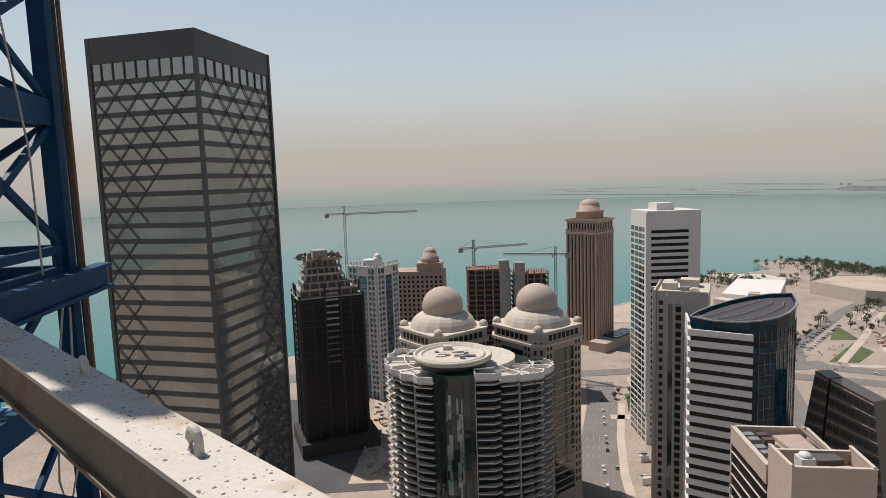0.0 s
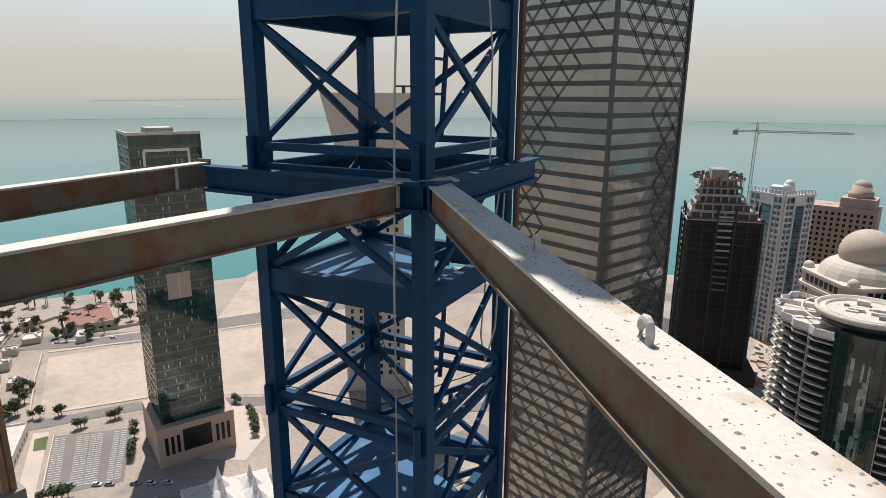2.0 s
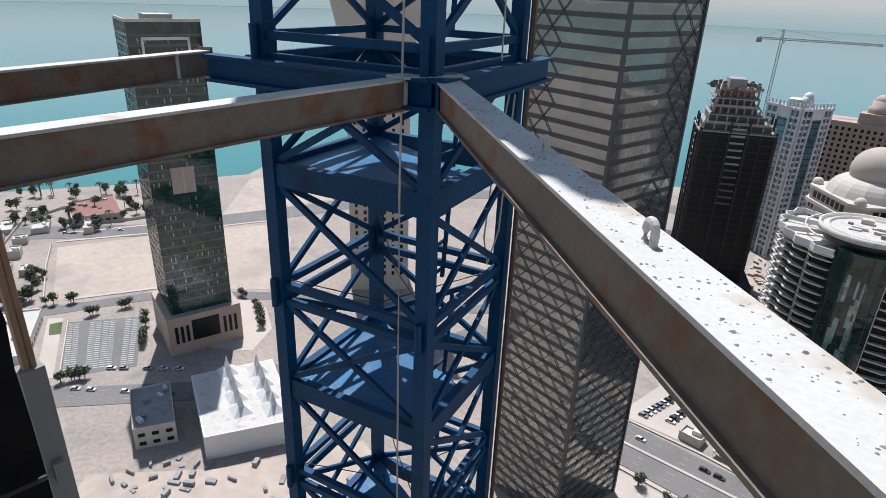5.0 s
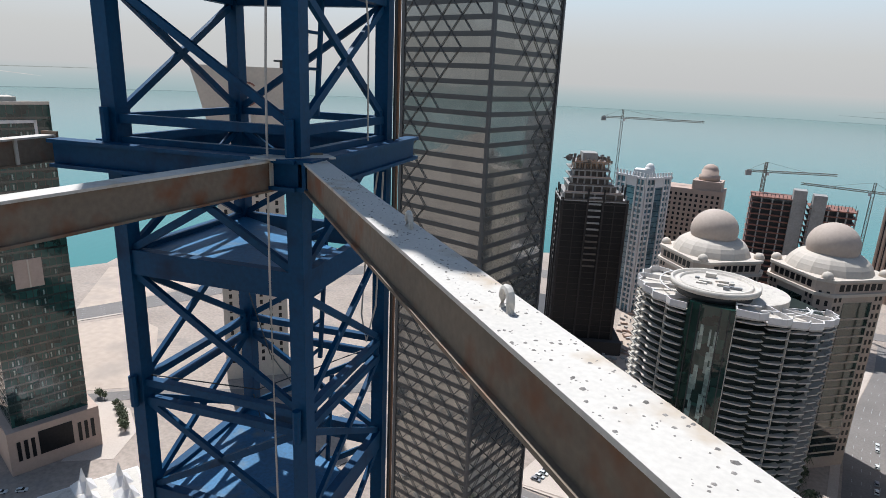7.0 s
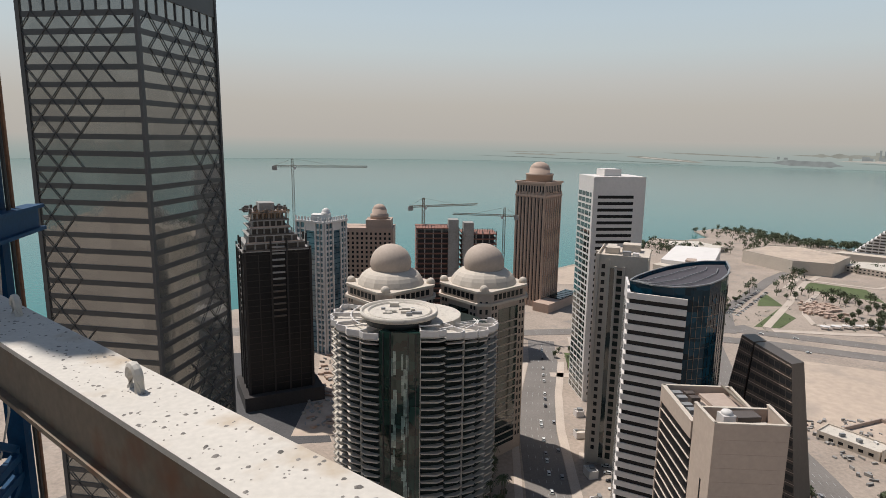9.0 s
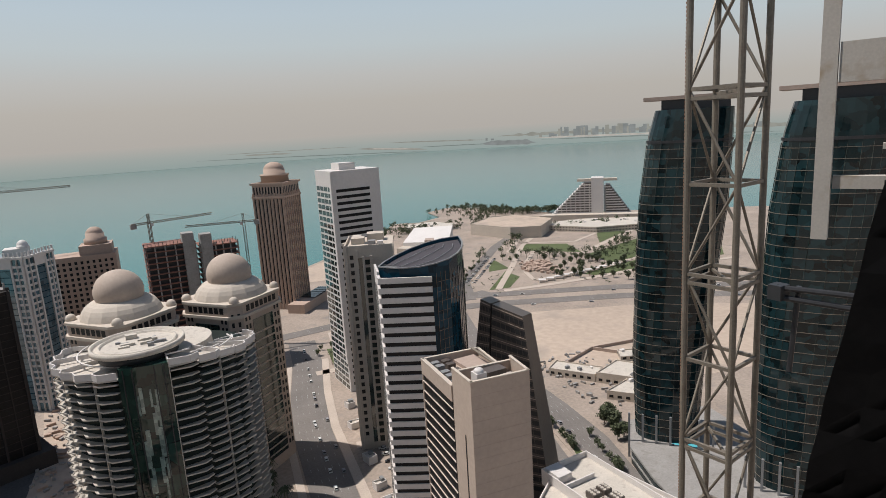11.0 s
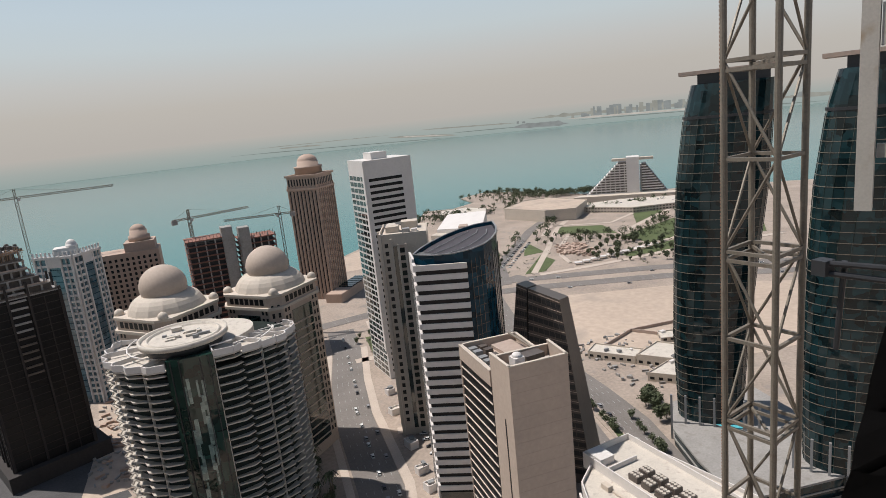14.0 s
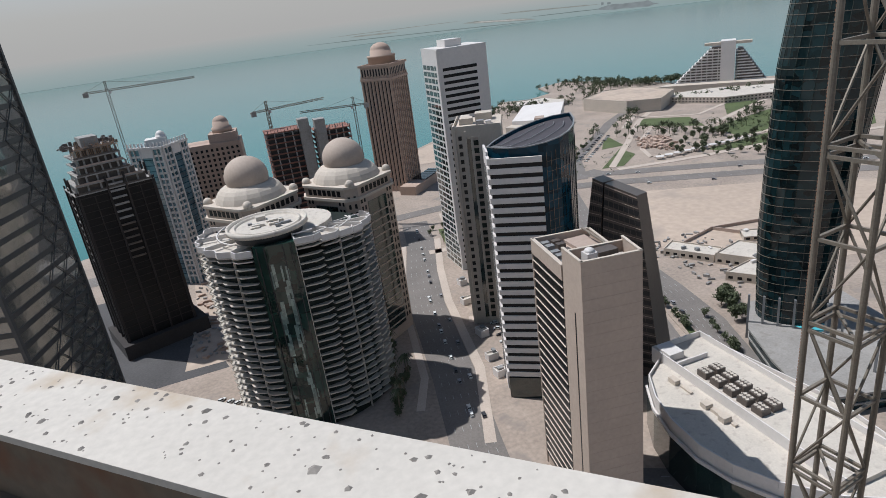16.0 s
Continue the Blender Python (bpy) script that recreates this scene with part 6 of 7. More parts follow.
def white_hall():
    ob = thing("white_hall", (355, 775, 0), "white folded-roof hall with a sloping front", "hall")
    bm = new_bm()
    prism(bm, [(0, 0), (40, -60), (78, -8), (48, 60)], -1, 0, 0, [14, 18, 30, 22])
    part("roof_shell", bm, M_WHITE, ob)
    bm = new_bm()
    prism(bm, [(18, -32), (26, -44), (30, -38), (22, -28)], 10, 0, 0, [19, 20, 22, 21])
    part("roof_opening", bm, M_BROWN, ob)
    bm = new_bm()
    prism(bm, [(-14, -8), (34, -80), (46, -74), (0, 2)], -1, 9)
    part("annex", bm, M_CREAM, ob)
    return ob


white_hall()


def curved_white_building():
    ob = thing("curved_white_building", (145, 140, 0), "white office building with a curved glass front and roof plant", "building")
    o = Vector((145, 140))
    plan = [(130.4, 174), (123.9, 161.3), (120.3, 147.8), (119.6, 132.9), (122.3, 120.8), (128.5, 109.2), (140, 97), (155, 88), (172, 95), (176, 130), (168, 185), (149, 187)]
    loc = [(x - o.x, y - o.y) for x, y in plan][::1]
    bm = new_bm()
    prism(bm, loc, -1, 21.5)
    part("body", bm, M_WHITE, ob)
    bm = new_bm()
    prism(bm, [(x * 0.985, y * 0.985) for x, y in loc], 21, 23.6)
    part("roof", bm, M_ROOF, ob)
    for i in range(len(loc)):
        a, b_ = loc[i], loc[(i + 1) % len(loc)]
        bm = new_bm()
        bar(bm, (*a, 23.4), (*b_, 23.4), 0.5, 3.4)
        part("parapet", bm, M_WHITE, ob)
        if i < 6:
            bm = new_bm()
            bar(bm, (a[0] * 1.015, a[1] * 1.015, 9.5), (b_[0] * 1.015, b_[1] * 1.015, 9.5), 0.5, 17.5)
            part("curtain_glass", bm, M_GLASS_D, ob, "curved dark glass")
            bm = new_bm()
            bar(bm, (a[0] * 1.03, a[1] * 1.03, 19.0), (b_[0] * 1.03, b_[1] * 1.03, 19.0), 0.8, 1.4)
            part("fascia", bm, M_WHITE, ob)
    # raised rear block with a walled roof
    f = Face((141.4 - o.x, 172.5 - o.y), (143 - o.x, 98 - o.y))
    for name, u0, u1, o0, o1, z0, z1 in (("penthouse_wall", -14, 74, -0.5, 0, 21, 28), ("penthouse_wall", -14, 74, -25, -24.5, 21, 28), ("penthouse_wall", -14, -13.5, -24.5, -0.5, 21, 28), ("penthouse_roof", -13.5, 74, -24.5, -0.5, 21, 25.5), ("stair_head", -13, -4, -8, -1, 25, 28.6), ("cross_wall", 0, 0.5, -16, -1, 25, 27.6)):
        bm = new_bm()
        f.box(bm, u0, u1, z0, z1, o0, o1)
        part(name, bm, M_ROOF if name == "penthouse_roof" else M_WHITE, ob)
    bm = new_bm()
    f.box(bm, 0, 4.6, 25.5, 28.0, -4.2, 0)
    unit = mesh_of("chiller", bm, M_DKBROWN)
    bm = new_bm()
    for dx in (0.85, 2.3, 3.75):
        for dy in (-1.1, -3.1):
            p = f.p(dx, 28.0, dy)
            lathe(bm, [(0.66, 28.0), (0.66, 28.3), (0.5, 28.3), (0.5, 28.05)], 12, (p.x, p.y))
    fans = mesh_of("fan", bm, M_ROOF)
    for k in range(5):
        for j in range(2):
            mv = f.d * (8 + k * 6.6) + f.n * (-4.0 - j * 5.4)
            u_ = part("chiller", unit, None, ob, at_=Matrix.Translation(mv))
            part("fan", fans, None, u_)
    for k, (u0, w_, d_, h_) in enumerate(((4, 4, 2.4, 2.2), (9, 6, 1.2, 1.0), (22, 3, 3, 2.0), (26, 5, 2, 1.4), (31, 3, 3.4, 2.4), (35, 2, 1.4, 1.0))):
        bm = new_bm()
        f.box(bm, u0, u0 + w_, 23.5, 23.5 + h_, 4, 4 + d_)
        part("roof_unit", bm, M_CREAM, ob)
    return ob


curved_white_building()

# terrace of the curved twin towers, with a pool
ob = thing("hotel_podium", (215, 190, 0), "curved hotel podium with a pool terrace", "podium")
for k, (z0, z1, m, g_) in enumerate(((-1, 8, M_GLASS_P, 0.0), (8, 9, M_CONC, 0.8), (3.4, 4.2, M_CONC, 0.5))):
    bm = new_bm()
    pl = [(13 + g_ * 0.5, 32 + g_), (-6 - g_, 12), (-18 - g_, -14), (-27 - g_, -42 - g_), (40, -60), (60, 20)]
    prism(bm, pl, z0, z1)
    part("deck" if m is M_CONC else "glass_wall", bm, m, ob)
bm = new_bm()
prism(bm, [(12, 4), (14, -6), (22, -8), (26, 2), (18, 8)], 8.9, 9.08)
part("pool", bm, M_POOL, ob, "small turquoise pool")

# building site with low walls, and sheds beside the sand lot
for pts, h in (([(245, 312), (262, 285), (275, 292), (258, 320)], 4.5), ([(262, 284), (276, 262), (300, 270), (288, 292)], 6.5), ([(250, 262), (262, 246), (285, 252), (275, 268)], 5), ([(300, 300), (322, 290), (330, 300), (308, 312)], 3)):
    low_building("site_shed", pts, h, M_CREAM, M_ROOF, "low pale site building beside the sand lot", 3)
for a, b_ in (((262, 318), (300, 330)), ((300, 330), (340, 322)), ((262, 318), (278, 296)), ((300, 330), (310, 312))):
    bm = new_bm()
    bar(bm, (*a, 1.2), (*b_, 1.2), 0.8, 2.6)
    solo("site_wall", bm, M_BROWN, "low bare wall of an unfinished foundation", "wall", "structure")

# left side: sail-roofed building, small block, villa
ob = thing("sail_roof_building", (-226, 119, 0), "white hall with rows of peaked fabric roof sails", "hall")
loc = [(9, -6), (48, -25), (66, 4), (25, 25)]
bm = new_bm()
prism(bm, loc, -1, 11)
part("wall", bm, M_WHITE, ob)
bm = new_bm()
prism(bm, [(10, -5.6), (47.7, -24), (64.8, 3.8), (25.2, 24)], 10.5, 11.06)
part("roof", bm, M_ROOF, ob)
for i in range(4):
    for j in range(2):
        bm = new_bm()
        x, y = 18.5 + i * 9.0 + j * 9, 6 - i * 4.2 + j * 9
        a = [bm.verts.new((x + 5.5 * math.cos(q), y + 5.5 * math.sin(q), 11.06)) for q in [math.radians(45 + 90 * k - 20) for k in range(4)]]
        m4 = [bm.verts.new((x + 1.6 * math.cos(q), y + 1.6 * math.sin(q), 14.0)) for q in [math.radians(45 + 90 * k - 20) for k in range(4)]]
        t = bm.verts.new((x, y, 20.0))
        for k in range(4):
            bm.faces.new((a[k], a[(k + 1) % 4], m4[(k + 1) % 4], m4[k]))
            bm.faces.new((m4[k], m4[(k + 1) % 4], t))
        bm.faces.new(a[::-1])
        part("roof_sail", bm, M_WHITE, ob)
low_building("small_block", [(-229, 92), (-204, 80), (-196, 93), (-222, 106)], 9, M_CREAM, M_CONC, "small pale block with roof plant", 6)
low_building("villa", [(-497, 182), (-462, 170), (-448, 200), (-494, 216)], 6, M_CREAM, M_RUSTY, "low waterfront villa with terracotta roofs", 5)
for (x, y, w_, d_) in ((-520, 120, 16, 10), (-500, 138, 20, 8), (-478, 150, 12, 10), (-470, 118, 14, 10), (-450, 100, 20, 9), (-430, 85, 16, 10), (-462, 132, 8, 8), (-436, 212, 20, 6), (-456, 176, 16, 5), (-545, 130, 12, 9), (-532, 108, 18, 8), (-512, 160, 10, 9), (-488, 108, 10, 8), (-440, 122, 9, 6), (-420, 108, 12, 7), (-400, 94, 14, 7), (-385, 82, 10, 8), (-408, 116, 8, 6)):
    low_building("outbuilding", [(x, y), (x + w_, y - w_ * 0.5), (x + w_ + d_ * 0.45, y - w_ * 0.5 + d_), (x + d_ * 0.45, y + d_)], random.uniform(3, 5), M_CREAM, M_ROOF, "small flat-roofed outbuilding by the shore road", 2, False)
for (x, y, w_, d_) in ((-300, 40, 30, 16),):
    low_building("house", [(x, y), (x + w_, y - w_ * 0.4), (x + w_ + d_ * 0.4, y - w_ * 0.4 + d_), (x + d_ * 0.4, y + d_)], 7, M_CREAM, M_ROOF, "flat-roofed cream house beside the car park", 3)
slab("sand_lot", [(-205, 62), (-170, 95), (-140, 140), (-80, 120), (-120, 40), (-180, 30)], -0.1, 0.09, M_SAND, "bare rubble-strewn sandy plot", "sand lot")
slab("construction_yard", [(-60, 330), (-20, 330), (-22, 470), (-60, 480), (-55, 400)], -0.1, 0.08, M_SAND, "cluttered dusty construction yard", "yard")

low_building("annex", [(-295, 76), (-336, 100), (-347, 84), (-306, 60)], 6, M_WHITE, M_ROOF, "long flat-roofed white annex beside the car park", 3)
slab("pavement", [(-277, 80), (-330, 107), (-335, 101.5), (-281, 74)], -0.1, 0.16, M_PAVE, "pale paved strip beside the car park", "pavement")
slab("lawn", [(-328, 99.5), (-326, 105), (-314, 99), (-317, 94.5)], -0.1, 0.24, M_GRASS, "small green lawn beside the annex", "lawn")
slab("pavement", [(-288, 186), (-258, 184), (-238, 172), (-228, 152), (-246, 140), (-262, 168)], -0.1, 0.13, M_PAVE, "paved drop-off beside the green tower", "pavement")

# marked bays of the car park
bm = new_bm()
CA, CB, CC, CD = (Vector((*p, 0.13)) for p in ((-322, 106), (-300, 133), (-259.5, 108.5), (-276, 84)))
for f in (0.03, 0.12, 0.34, 0.43, 0.53, 0.62, 0.84, 0.94):
    a, b_ = CA.lerp(CB, f), CD.lerp(CC, f)
    w_ = (CB - CA).normalized()
    for j in range(24):
        p = a.lerp(b_, (j + 0.6) / 25)
        bar(bm, p - w_ * 1.3, p + w_ * 1.3, 0.5, 0.05)
solo("parking_bays", bm, M_BAY, "pale marked parking bays", "parking bays", "stuff")

# garden and lot walls
for pts, h in (([(-436, 145), (-402, 128), (-356, 108)], 2.4), ([(-324, 107), (-277, 83)], 1.2), ([(-500, 152), (-470, 132), (-440, 112), (-415, 98)], 2.2), ([(-497, 152), (-505, 180), (-500, 222)], 2.2), ([(-462, 168), (-446, 200), (-436, 226)], 2.2), ([(-412, 100), (-360, 74)], 2.2)):
    bm = new_bm()
    for a, b_ in zip(pts, pts[1:]):
        bar(bm, (*a, h / 2), (*b_, h / 2), 0.5, h)
    solo("garden_wall", bm, M_CREAM, "pale rendered garden wall", "wall", "structure")
# road kerbs along the bare lot
for pts in ([(-440, 150), (-405, 206), (-366, 276)], [(-350, 117), (-322, 164)], [(-454, 158), (-420, 216)]):
    bm = new_bm()
    for a, b_ in zip(pts, pts[1:]):
        bar(bm, (*a, 0.12), (*b_, 0.12), 2.4, 0.5)
    solo("kerb", bm, M_PAVE, "pale concrete kerb and footway", "kerb", "structure")

# stones, pallets and stacked goods of the building yards
bm = new_bm()
for k in range(420):
    if k % 3 == 0:
        x, y = random.uniform(-58, -22), random.uniform(335, 478)
    elif k % 3 == 1:
        x, y = random.uniform(238, 300), random.uniform(250, 335)
    else:
        t = random.random()
        x, y = -190 + 90 * t + random.uniform(-25, 25), 60 + 50 * t + random.uniform(-25, 25)
    w_, d_, h_ = random.uniform(0.6, 4.5), random.uniform(0.5, 2), random.uniform(0.3, 2.0)
    bar(bm, (x, y, h_ / 2), (x + w_ * math.cos(k), y + w_ * math.sin(k), h_ / 2), d_, h_ + 0.1)
solo("site_clutter", bm, [M_CONC], "stacked building materials and rubble", "clutter", "stuff")
bm = new_bm()
for k in range(90):
    x, y = random.uniform(-56, -24), random.uniform(340, 470)
    bar(bm, (x, y, 0.8), (x + random.uniform(2, 6), y + random.uniform(-2, 2), 0.8), random.uniform(1, 2.5), 1.6)
solo("stacked_timber", bm, M_PINK, "stacks of timber and formwork", "timber", "stuff")


# park: paths, hedges, shrubs
def strip(name, pts, w, m, z, label, cat):
    return road(name, pts, w, label, z, 0, m)


for pts, w_ in (([(519, 592), (600, 628), (672, 659), (760, 700)], 7), ([(395, 524), (456, 523), (513, 525), (553, 528), (680, 560)], 6), ([(345, 510), (400, 498), (448, 491), (509, 486), (640, 450)], 8), ([(510, 709), (572, 661), (640, 690)], 6),
                ([(345, 520), (420, 600), (500, 690), (560, 740)], 7), ([(395, 524), (410, 560), (440, 600), (481, 640)], 5), ([(460, 665), (530, 740), (576, 783)], 8), ([(576, 783), (660, 755), (746, 727)], 7), ([(590, 800), (680, 775), (760, 745)], 5)):
    tagged(strip("park_path", pts, w_, M_PAVE, 0.2, "pale paved park path", "path"), category="path")
bm = new_bm()
for k in range(150):
    t, s_ = random.random(), random.random()
    x, y = 412 + 30 * t + 18 * s_ + random.uniform(-8, 8), 562 + 40 * t - 22 * s_ + random.uniform(-8, 8)
    bar(bm, (x, y, 1.5), (x + random.uniform(1.5, 5), y + random.uniform(-2, 2), 1.5), random.uniform(1.5, 4), random.uniform(0.6, 3))
solo("park_kiosks", bm, M_PINK, "cluster of small pale park kiosks and awnings", "kiosks", "stuff")
for k in range(11):
    t = k / 10
    bm = new_bm()
    x, y = 392 + 112 * t, 512 + 2 * t
    prism(bm, [(x, y), (x + 7, y - 4), (x + 10, y + 1), (x + 3, y + 5)], 2.6, 3.2)
    for (dx, dy) in ((1, 0.2), (6.3, -2.8), (8.8, 0.8), (3.2, 3.8)):
        box(bm, x + dx - 0.15, x + dx + 0.15, y + dy - 0.15, y + dy + 0.15, 0, 2.7)
    solo("shade_pavilion", bm, M_WHITE, "small white flat-roofed park pavilion", "pavilion", "", "park pavilions")


# car park, kerbs and gate house beside the avenue
slab("car_park", [(-66, 224), (-34, 224), (-30, 262), (-56, 268)], -0.1, 0.12, M_PAVE, "pale dusty car park beside the avenue", "car park")
slab("pavement", [(-62, 192), (-20, 188), (-14, 150), (-66, 150)], -0.1, 0.13, M_PAVE, "pale paved forecourt beside the avenue", "pavement")
for a, b_, w_ in (((-60, 222.5), (-28, 221), 1.0), ((-28, 221), (-6, 217.5), 1.0), ((-62, 193.5), (-18, 190), 1.6), ((-60, 207.6), (-9, 204.8), 1.4)):
    bm = new_bm()
    bar(bm, (*a, 0.3), (*b_, 0.3), w_, 0.6)
    solo("kerb", bm, M_PAVE, "raised pale concrete kerb of the avenue", "kerb", "structure")
low_building("gate_house", [(-40, 225), (-31, 224), (-30, 230), (-39, 231)], 3.2, M_CREAM, M_ROOF, "small flat-roofed gate house beside the avenue", 2, False)
bm = new_bm()
prism(bm, [(-26, 223), (-16, 222), (-15.6, 225), (-25.6, 226)], 2.8, 3.1)
for x, y in ((-25.4, 223.4), (-16.4, 222.6), (-16.2, 224.6), (-25, 225.5)):
    box(bm, x - 0.12, x + 0.12, y - 0.12, y + 0.12, 0, 2.85)
solo("canopy", bm, M_WHITE, "white flat canopy on posts beside the avenue", "canopy")

# footways and small huts along the boulevard
for pts, w_ in (([(68, 195), (86, 250), (98, 330), (110, 380), (128, 440)], 5), ([(48, 230), (58, 255), (70, 330), (82, 380), (100, 440)], 4), ([(100, 300), (125, 292), (140, 300)], 7), ([(113, 415), (160, 408), (185, 420)], 8)):
    tagged(strip("footway", pts, w_, M_PAVE, 0.14, "pale paved footway along the boulevard", "pavement"), category="pavement")
for (x, y, w_, d_, h_) in ((92, 252, 6, 4, 3), (98, 276, 5, 7, 3.4), (104, 318, 7, 5, 3), (112, 345, 5, 5, 3), (90, 236, 8, 5, 3.2), (118, 300, 9, 6, 4)):
    low_building("street_hut", [(x, y), (x + w_, y + 0.15 * w_), (x + w_ - 0.15 * d_, y + d_), (x - 0.15 * d_, y + d_)], h_, M_WHITE, M_ROOF, "small white flat-roofed hut beside the boulevard", 1, False)


def leaf_clump(bm, c, r, n_):
    for k in range(n_):
        d = Vector((random.gauss(0, 1), random.gauss(0, 1), random.gauss(0, 0.8)))
        d.normalize()
        p = Vector(c) + d * r * random.uniform(0.45, 1.0)
        a = Vector((random.gauss(0, 1), random.gauss(0, 1), random.gauss(0, 1))).normalized() * r * random.uniform(0.18, 0.38)
        b_ = d.cross(a).normalized() * a.length * random.uniform(0.6, 1.0)
        v = [bm.verts.new(q) for q in (p - a, p - b_ * 0.7 + d * 0.1, p + a, p + b_)]
        bm.faces.new(v)


def tree_proto(kind, h):
    ob = thing("palm_tree" if kind == "palm" else "tree", (0, 0, -500), "slender date palm with feathery crown" if kind == "palm" else "dusty green broad-leaved tree", "tree", "palm trees" if kind == "palm" else "trees")
    if kind == "palm":
        bm = new_bm()
        tube(bm, [(0, 0, -0.3), (0.15, 0.05, h * 0.5), (0.1, 0.2, h)], 0.28, 7)
        part("trunk", bm, M_TRUNK, ob)
        bm = new_bm()
        for k in range(16):
            a = k * 2.4
            pr = Vector((0.1, 0.2, h))
            for j in range(5):
                t = (j + 1) / 5
                nx = Vector((0.1 + 3.4 * t * math.cos(a), 0.2 + 3.4 * t * math.sin(a), h + 1.3 * math.sin(t * 3.0) - 1.6 * t * t + 0.4 * (k % 3)))
                s_ = Vector((-math.sin(a), math.cos(a), 0)) * 0.5 * (1.15 - t)
                v = [bm.verts.new(q) for q in (pr - s_, nx - s_, nx + s_ + Vector((0, 0, -0.25)), pr + s_ + Vector((0, 0, -0.25)))]
                bm.faces.new(v)
                pr = nx
        part("crown", bm, M_LEAF, ob)
    else:
        bm = new_bm()
        tube(bm, [(0, 0, -0.3), (0.1, 0, h * 0.3), (0.0, 0.1, h * 0.62)], 0.22, 7)
        for k in range(4):
            a = k * 1.7
            tube(bm, [(0.08, 0, h * 0.32), (h * 0.22 * math.cos(a), h * 0.22 * math.sin(a), h * 0.6)], 0.1, 6)
        part("trunk", bm, M_TRUNK, ob)
        bm = new_bm()
        for k in range(9):
            a = k * 2.4
            leaf_clump(bm, (h * 0.24 * math.cos(a) * (k % 3) / 2, h * 0.24 * math.sin(a) * (k % 3) / 2, h * random.uniform(0.45, 0.85)), h * 0.24, 34)
        part("crown", bm, M_LEAF, ob)
    return ob


protos = [tree_proto("tree", 6.0), tree_proto("tree", 9.0), tree_proto("palm", 10.0)]
spots = []
def grove(n_, fn, kinds):
    for k in range(n_):
        x, y = fn()
        spots.append((x, y, random.choice(kinds)))


U = random.uniform
grove(150, lambda: (lambda t, s_: (400 + 250 * t + 80 * s_, 525 + 110 * t - 80 * s_))(random.random(), random.random()), (0, 1, 1))
grove(26, lambda: (U(560, 690), U(1010, 1120)), (1, 2, 2))
grove(110, lambda: (lambda t: (690 - 330 * t + U(-12, 12), 935 - 30 * t + U(-40, 20) + (60 if t < 0.3 else 0)))(random.random()), (1, 2))
grove(46, lambda: (U(370, 460), U(890, 985)), (2, 2, 1))
grove(16, lambda: (lambda t: (322 + 120 * t, 560 + 130 * t + U(-4, 4)))(random.random()), (2, 0))
grove(40, lambda: (lambda t: (-600 + 110 * t + U(-10, 10), 125 + 130 * t + U(-14, 4)))(random.random()), (1, 2, 1))
grove(14, lambda: (U(-480, -440), U(150, 225)), (1, 0, 2))
grove(18, lambda: (lambda t: (-390 + 50 * t + U(-4, 4), 60 + 60 * t + U(-4, 4)))(random.random()), (1, 0))
grove(7, lambda: (lambda t: (-272 + 8 * t, 79 + 14 * t))(random.random()), (0,))
grove(8, lambda: (lambda t: (-298 + 40 * t, 136 - 26 * t))(random.random()), (0,))
grove(14, lambda: (lambda t: (-282 + 46 * t, 184 - 20 * t * t))(random.random()), (0,))
grove(14, lambda: (lambda t: (218 + 10 * t + U(-1, 8), 214 + 32 * t))(random.random()), (1,))
grove(9, lambda: (lambda t: (194 + 11 * t, 228 + 42 * t))(random.random()), (0,))
grove(150, lambda: (lambda t: (640 + 45 * t + U(-30, 30), 1110 - 170 * t + U(-25, 25)))(random.random()), (1, 2, 1))
grove(110, lambda: (lambda t: (690 + 70 * t + U(-20, 20), 950 - 40 * t + U(-25, 25)))(random.random()), (1, 2, 1))
grove(40, lambda: (lambda t: (440 + 90 * t + U(-25, 25), 640 - 70 * t + U(-25, 25)))(random.random()), (1, 1, 0))
grove(34, lambda: (lambda t: (576 + 180 * t + U(-15, 15), 770 - 55 * t + U(-22, 22)))(random.random()), (0, 1))
grove(22, lambda: (lambda t: (470 + 110 * t + U(-6, 6), 690 + 90 * t + U(-14, 14)))(random.random()), (1, 2, 0))
grove(26, lambda: (lambda t: (38 + 30 * t + U(-1, 1), 236 + 120 * t))(random.random()), (0, 2))
grove(26, lambda: (lambda t: (-520 + 60 * t + U(-25, 25), 130 + 60 * t + U(-25, 25)))(random.random()), (1, 0))
grove(12, lambda: (lambda t: (-398 + 40 * t + U(-6, 6), 126 - 24 * t + U(-8, 2)))(random.random()), (1, 0))
grove(8, lambda: (lambda t: (-322 + 6 * t, 116 + 20 * t))(random.random()), (0,))
grove(8, lambda: (lambda t: (188 + 26 * t, 170 + 75 * t))(random.random()), (0,))
grove(14, lambda: (lambda t: (38 + 14 * t, 232 + 30 * t + U(-2, 2)))(random.random()), (0, 2))
grove(10, lambda: (U(125, 150), U(400, 470)), (0, 2))
grove(8, lambda: (lambda t: (-50 + 34 * t, 189 - 4 * t))(random.random()), (0,))
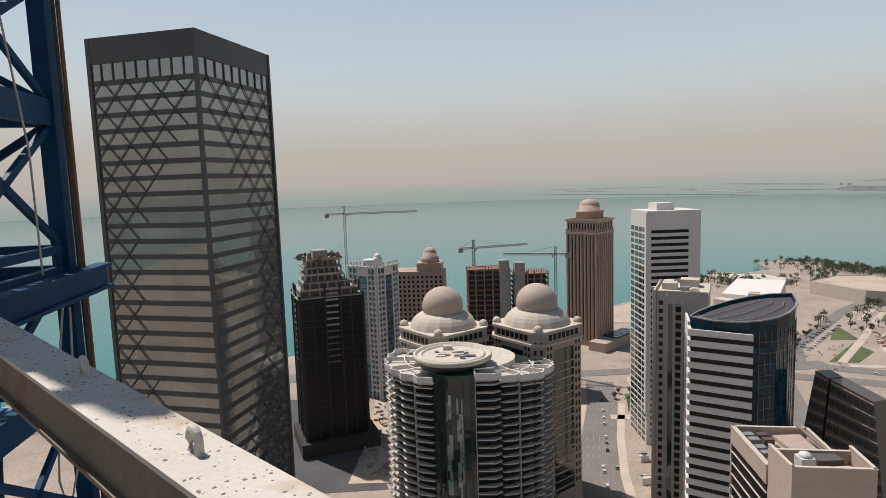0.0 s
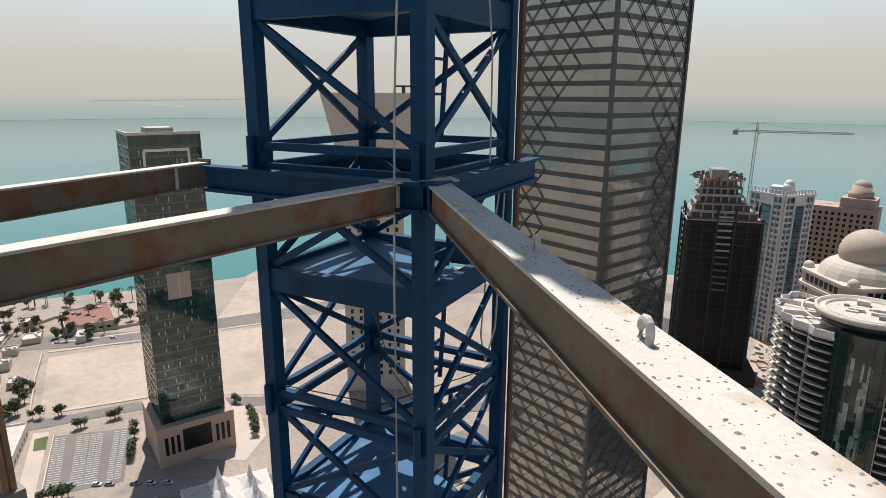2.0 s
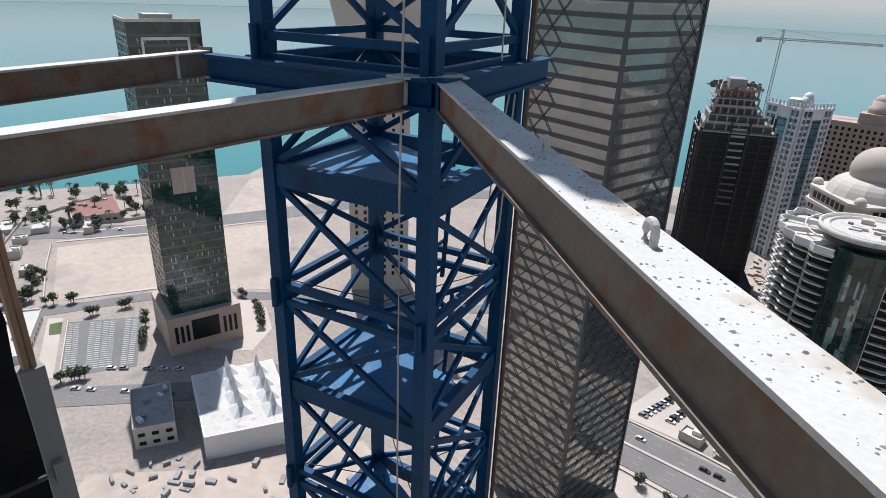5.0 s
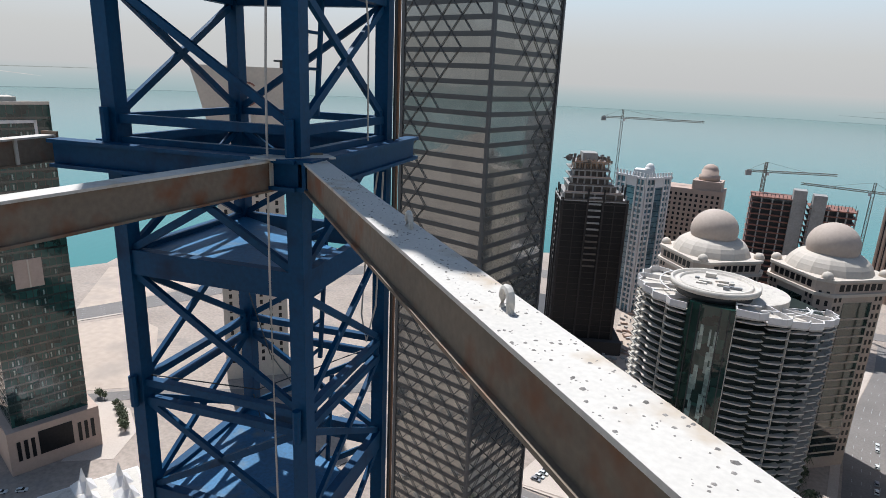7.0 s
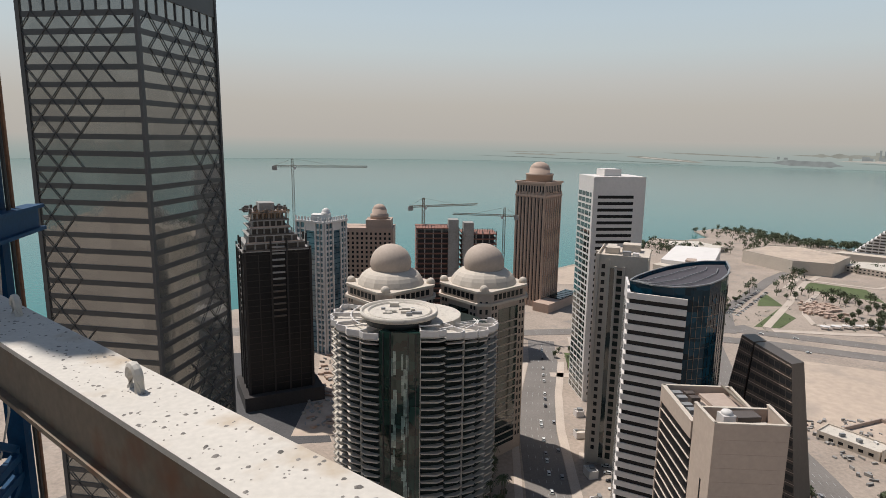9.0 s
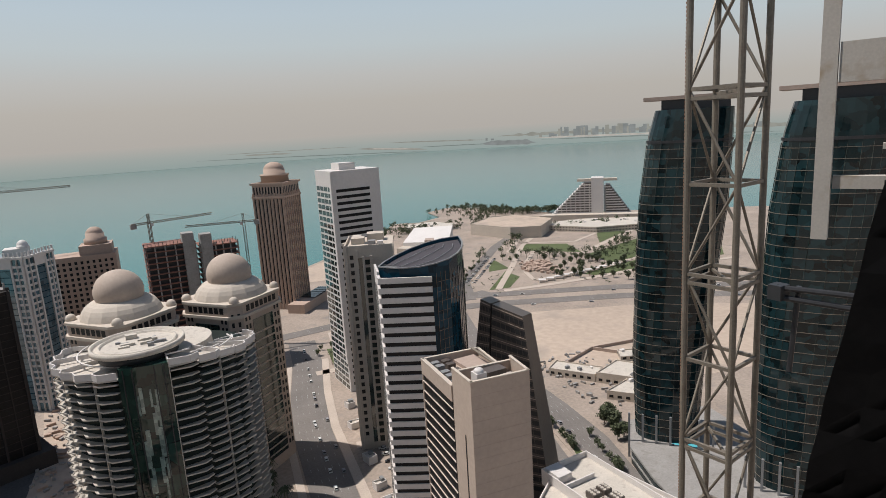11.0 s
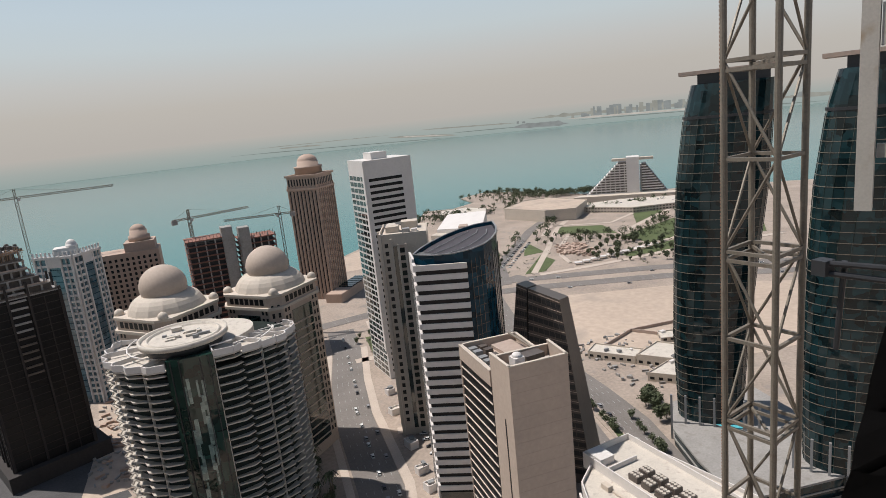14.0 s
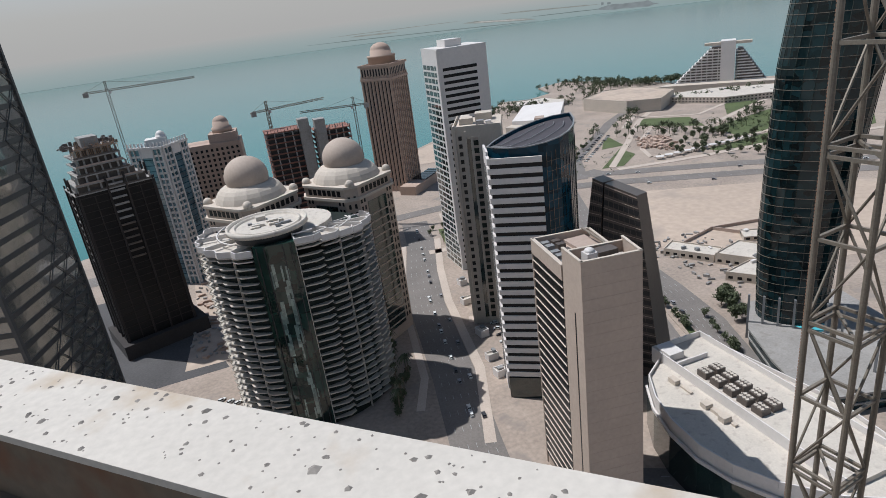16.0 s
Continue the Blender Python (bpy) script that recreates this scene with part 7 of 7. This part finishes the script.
# the far trees along the coast are too many to count
bm = new_bm()
for x, y, k in spots:
    if math.hypot(x, y) > 760:
        h_ = random.uniform(6, 13)
        tube(bm, [(x, y, -0.2), (x + 0.2, y, h_ * 0.6)], 0.25, 5)
        for j in range(4):
            leaf_clump(bm, (x + U(-2.2, 2.2), y + U(-2.2, 2.2), h_ * U(0.55, 0.9)), h_ * 0.3, 16)
solo("coast_trees", bm, M_LEAF, "dusty green trees and palms along the coast", "trees", "stuff")
for x, y, k in spots:
    if math.hypot(x, y) > 760:
        continue
    sc = random.uniform(0.8, 1.2)
    copy_thing(protos[k], pose(x, y, 0, 0, 0, random.uniform(0, 360)) @ Matrix.Scale(sc, 4))
for p in protos:
    for o_ in (*p.children_recursive, p):
        bpy.data.objects.remove(o_)
bm = new_bm()
for k in range(260):
    t, s_ = random.random(), random.random()
    leaf_clump(bm, (395 + 260 * t + 90 * s_, 515 + 120 * t - 90 * s_, 0.9), random.uniform(1.2, 2.6), 12)
for k in range(120):
    leaf_clump(bm, (U(700, 800), U(800, 900) - 40, 1.2), U(1.5, 3.5), 12)
for k in range(90):
    t = random.random()
    leaf_clump(bm, (150 + 480 * t, 520 - 40 * t + U(-60, 40) + 150 * t, 0.8), U(1.0, 2.2), 10)
solo("park_shrubs", bm, M_LEAF, "dusty green shrubs and hedges of the park", "shrubs", "stuff")


# cars
def car_proto(color, name):
    m = mat("car_paint_" + name, color, 0.3, vary=0.03)
    ob = thing("car", (0, 0, -500), name + " saloon car on the asphalt", "car", "cars")
    bm = new_bm()
    hexa(bm, ((-2.2, -0.9, 0.3), (2.2, -0.9, 0.3), (2.2, 0.9, 0.3), (-2.2, 0.9, 0.3), (-2.15, -0.85, 0.95), (2.05, -0.85, 0.85), (2.05, 0.85, 0.85), (-2.15, 0.85, 0.95)))
    part("body", bm, m, ob)
    bm = new_bm()
    hexa(bm, ((-1.9, -0.8, 0.9), (1.0, -0.8, 0.88), (1.0, 0.8, 0.88), (-1.9, 0.8, 0.9), (-1.5, -0.65, 1.42), (0.3, -0.65, 1.42), (0.3, 0.65, 1.42), (-1.5, 0.65, 1.42)))
    part("window_band", bm, M_SLOT, ob)
    bm = new_bm()
    box(bm, -1.5, 0.3, -0.66, 0.66, 1.41, 1.5)
    part("roof", bm, m, ob)
    for sx in (-1.35, 1.35):
        for sy in (-0.82, 0.82):
            bm = new_bm()
            tube(bm, [(sx, sy - 0.1, 0.32), (sx, sy + 0.1, 0.32)], 0.32, 10)
            part("wheel", bm, M_TYRE, ob)
    return ob


cars = [car_proto((0.6, 0.6, 0.58), "white"), car_proto((0.25, 0.25, 0.26), "silver"), car_proto((0.05, 0.05, 0.055), "dark grey"), car_proto((0.6, 0.6, 0.58), "plain white")]
def cars_along(a, b_, n_, jit=0.0, turn=0.0):
    for k in range(n_):
        t = (k + 0.5 + random.uniform(-jit, jit)) / n_
        ang = math.degrees(math.atan2(b_[1] - a[1], b_[0] - a[0])) + turn
        copy_thing(random.choice(cars), pose(a[0] + (b_[0] - a[0]) * t, a[1] + (b_[1] - a[1]) * t, 0.12, 0, 0, ang))


cars_along((-57, 228), (-48, 258), 10, 0.05, -80)
cars_along((-46, 232), (-41, 254), 8, 0.05, -80)
cars_along((-58, 214), (-4, 211), 3, 0.4)
cars_along((-42, 290), (-10, 262), 8, 0.1, 75)
cars_along((66, 205), (90, 350), 11, 0.4)
cars_along((94, 350), (122, 480), 9, 0.4)
cars_along((106, 262), (118, 330), 9, 0.1, 80)
cars_along((72, 210), (100, 360), 5, 0.4)
cars_along((330, 562), (420, 655), 14, 0.2, 80)
cars_along((336, 556), (426, 648), 14, 0.2, 80)
cars_along((280, 530), (600, 335), 6, 0.4)
cars_along((270, 492), (580, 305), 6, 0.4)
cars_along((188, 180), (218, 300), 5, 0.4)
cars_along((-480, 125), (-400, 225), 5, 0.4)
cars_along((-300, 55), (-225, 108), 7, 0.4)
cars_along((-275, 92), (-236, 124), 6, 0.3)
cars_along((-35, 330), (-18, 440), 8, 0.4, 30)
for p in cars:
    for o_ in (*p.children_recursive, p):
        bpy.data.objects.remove(o_)
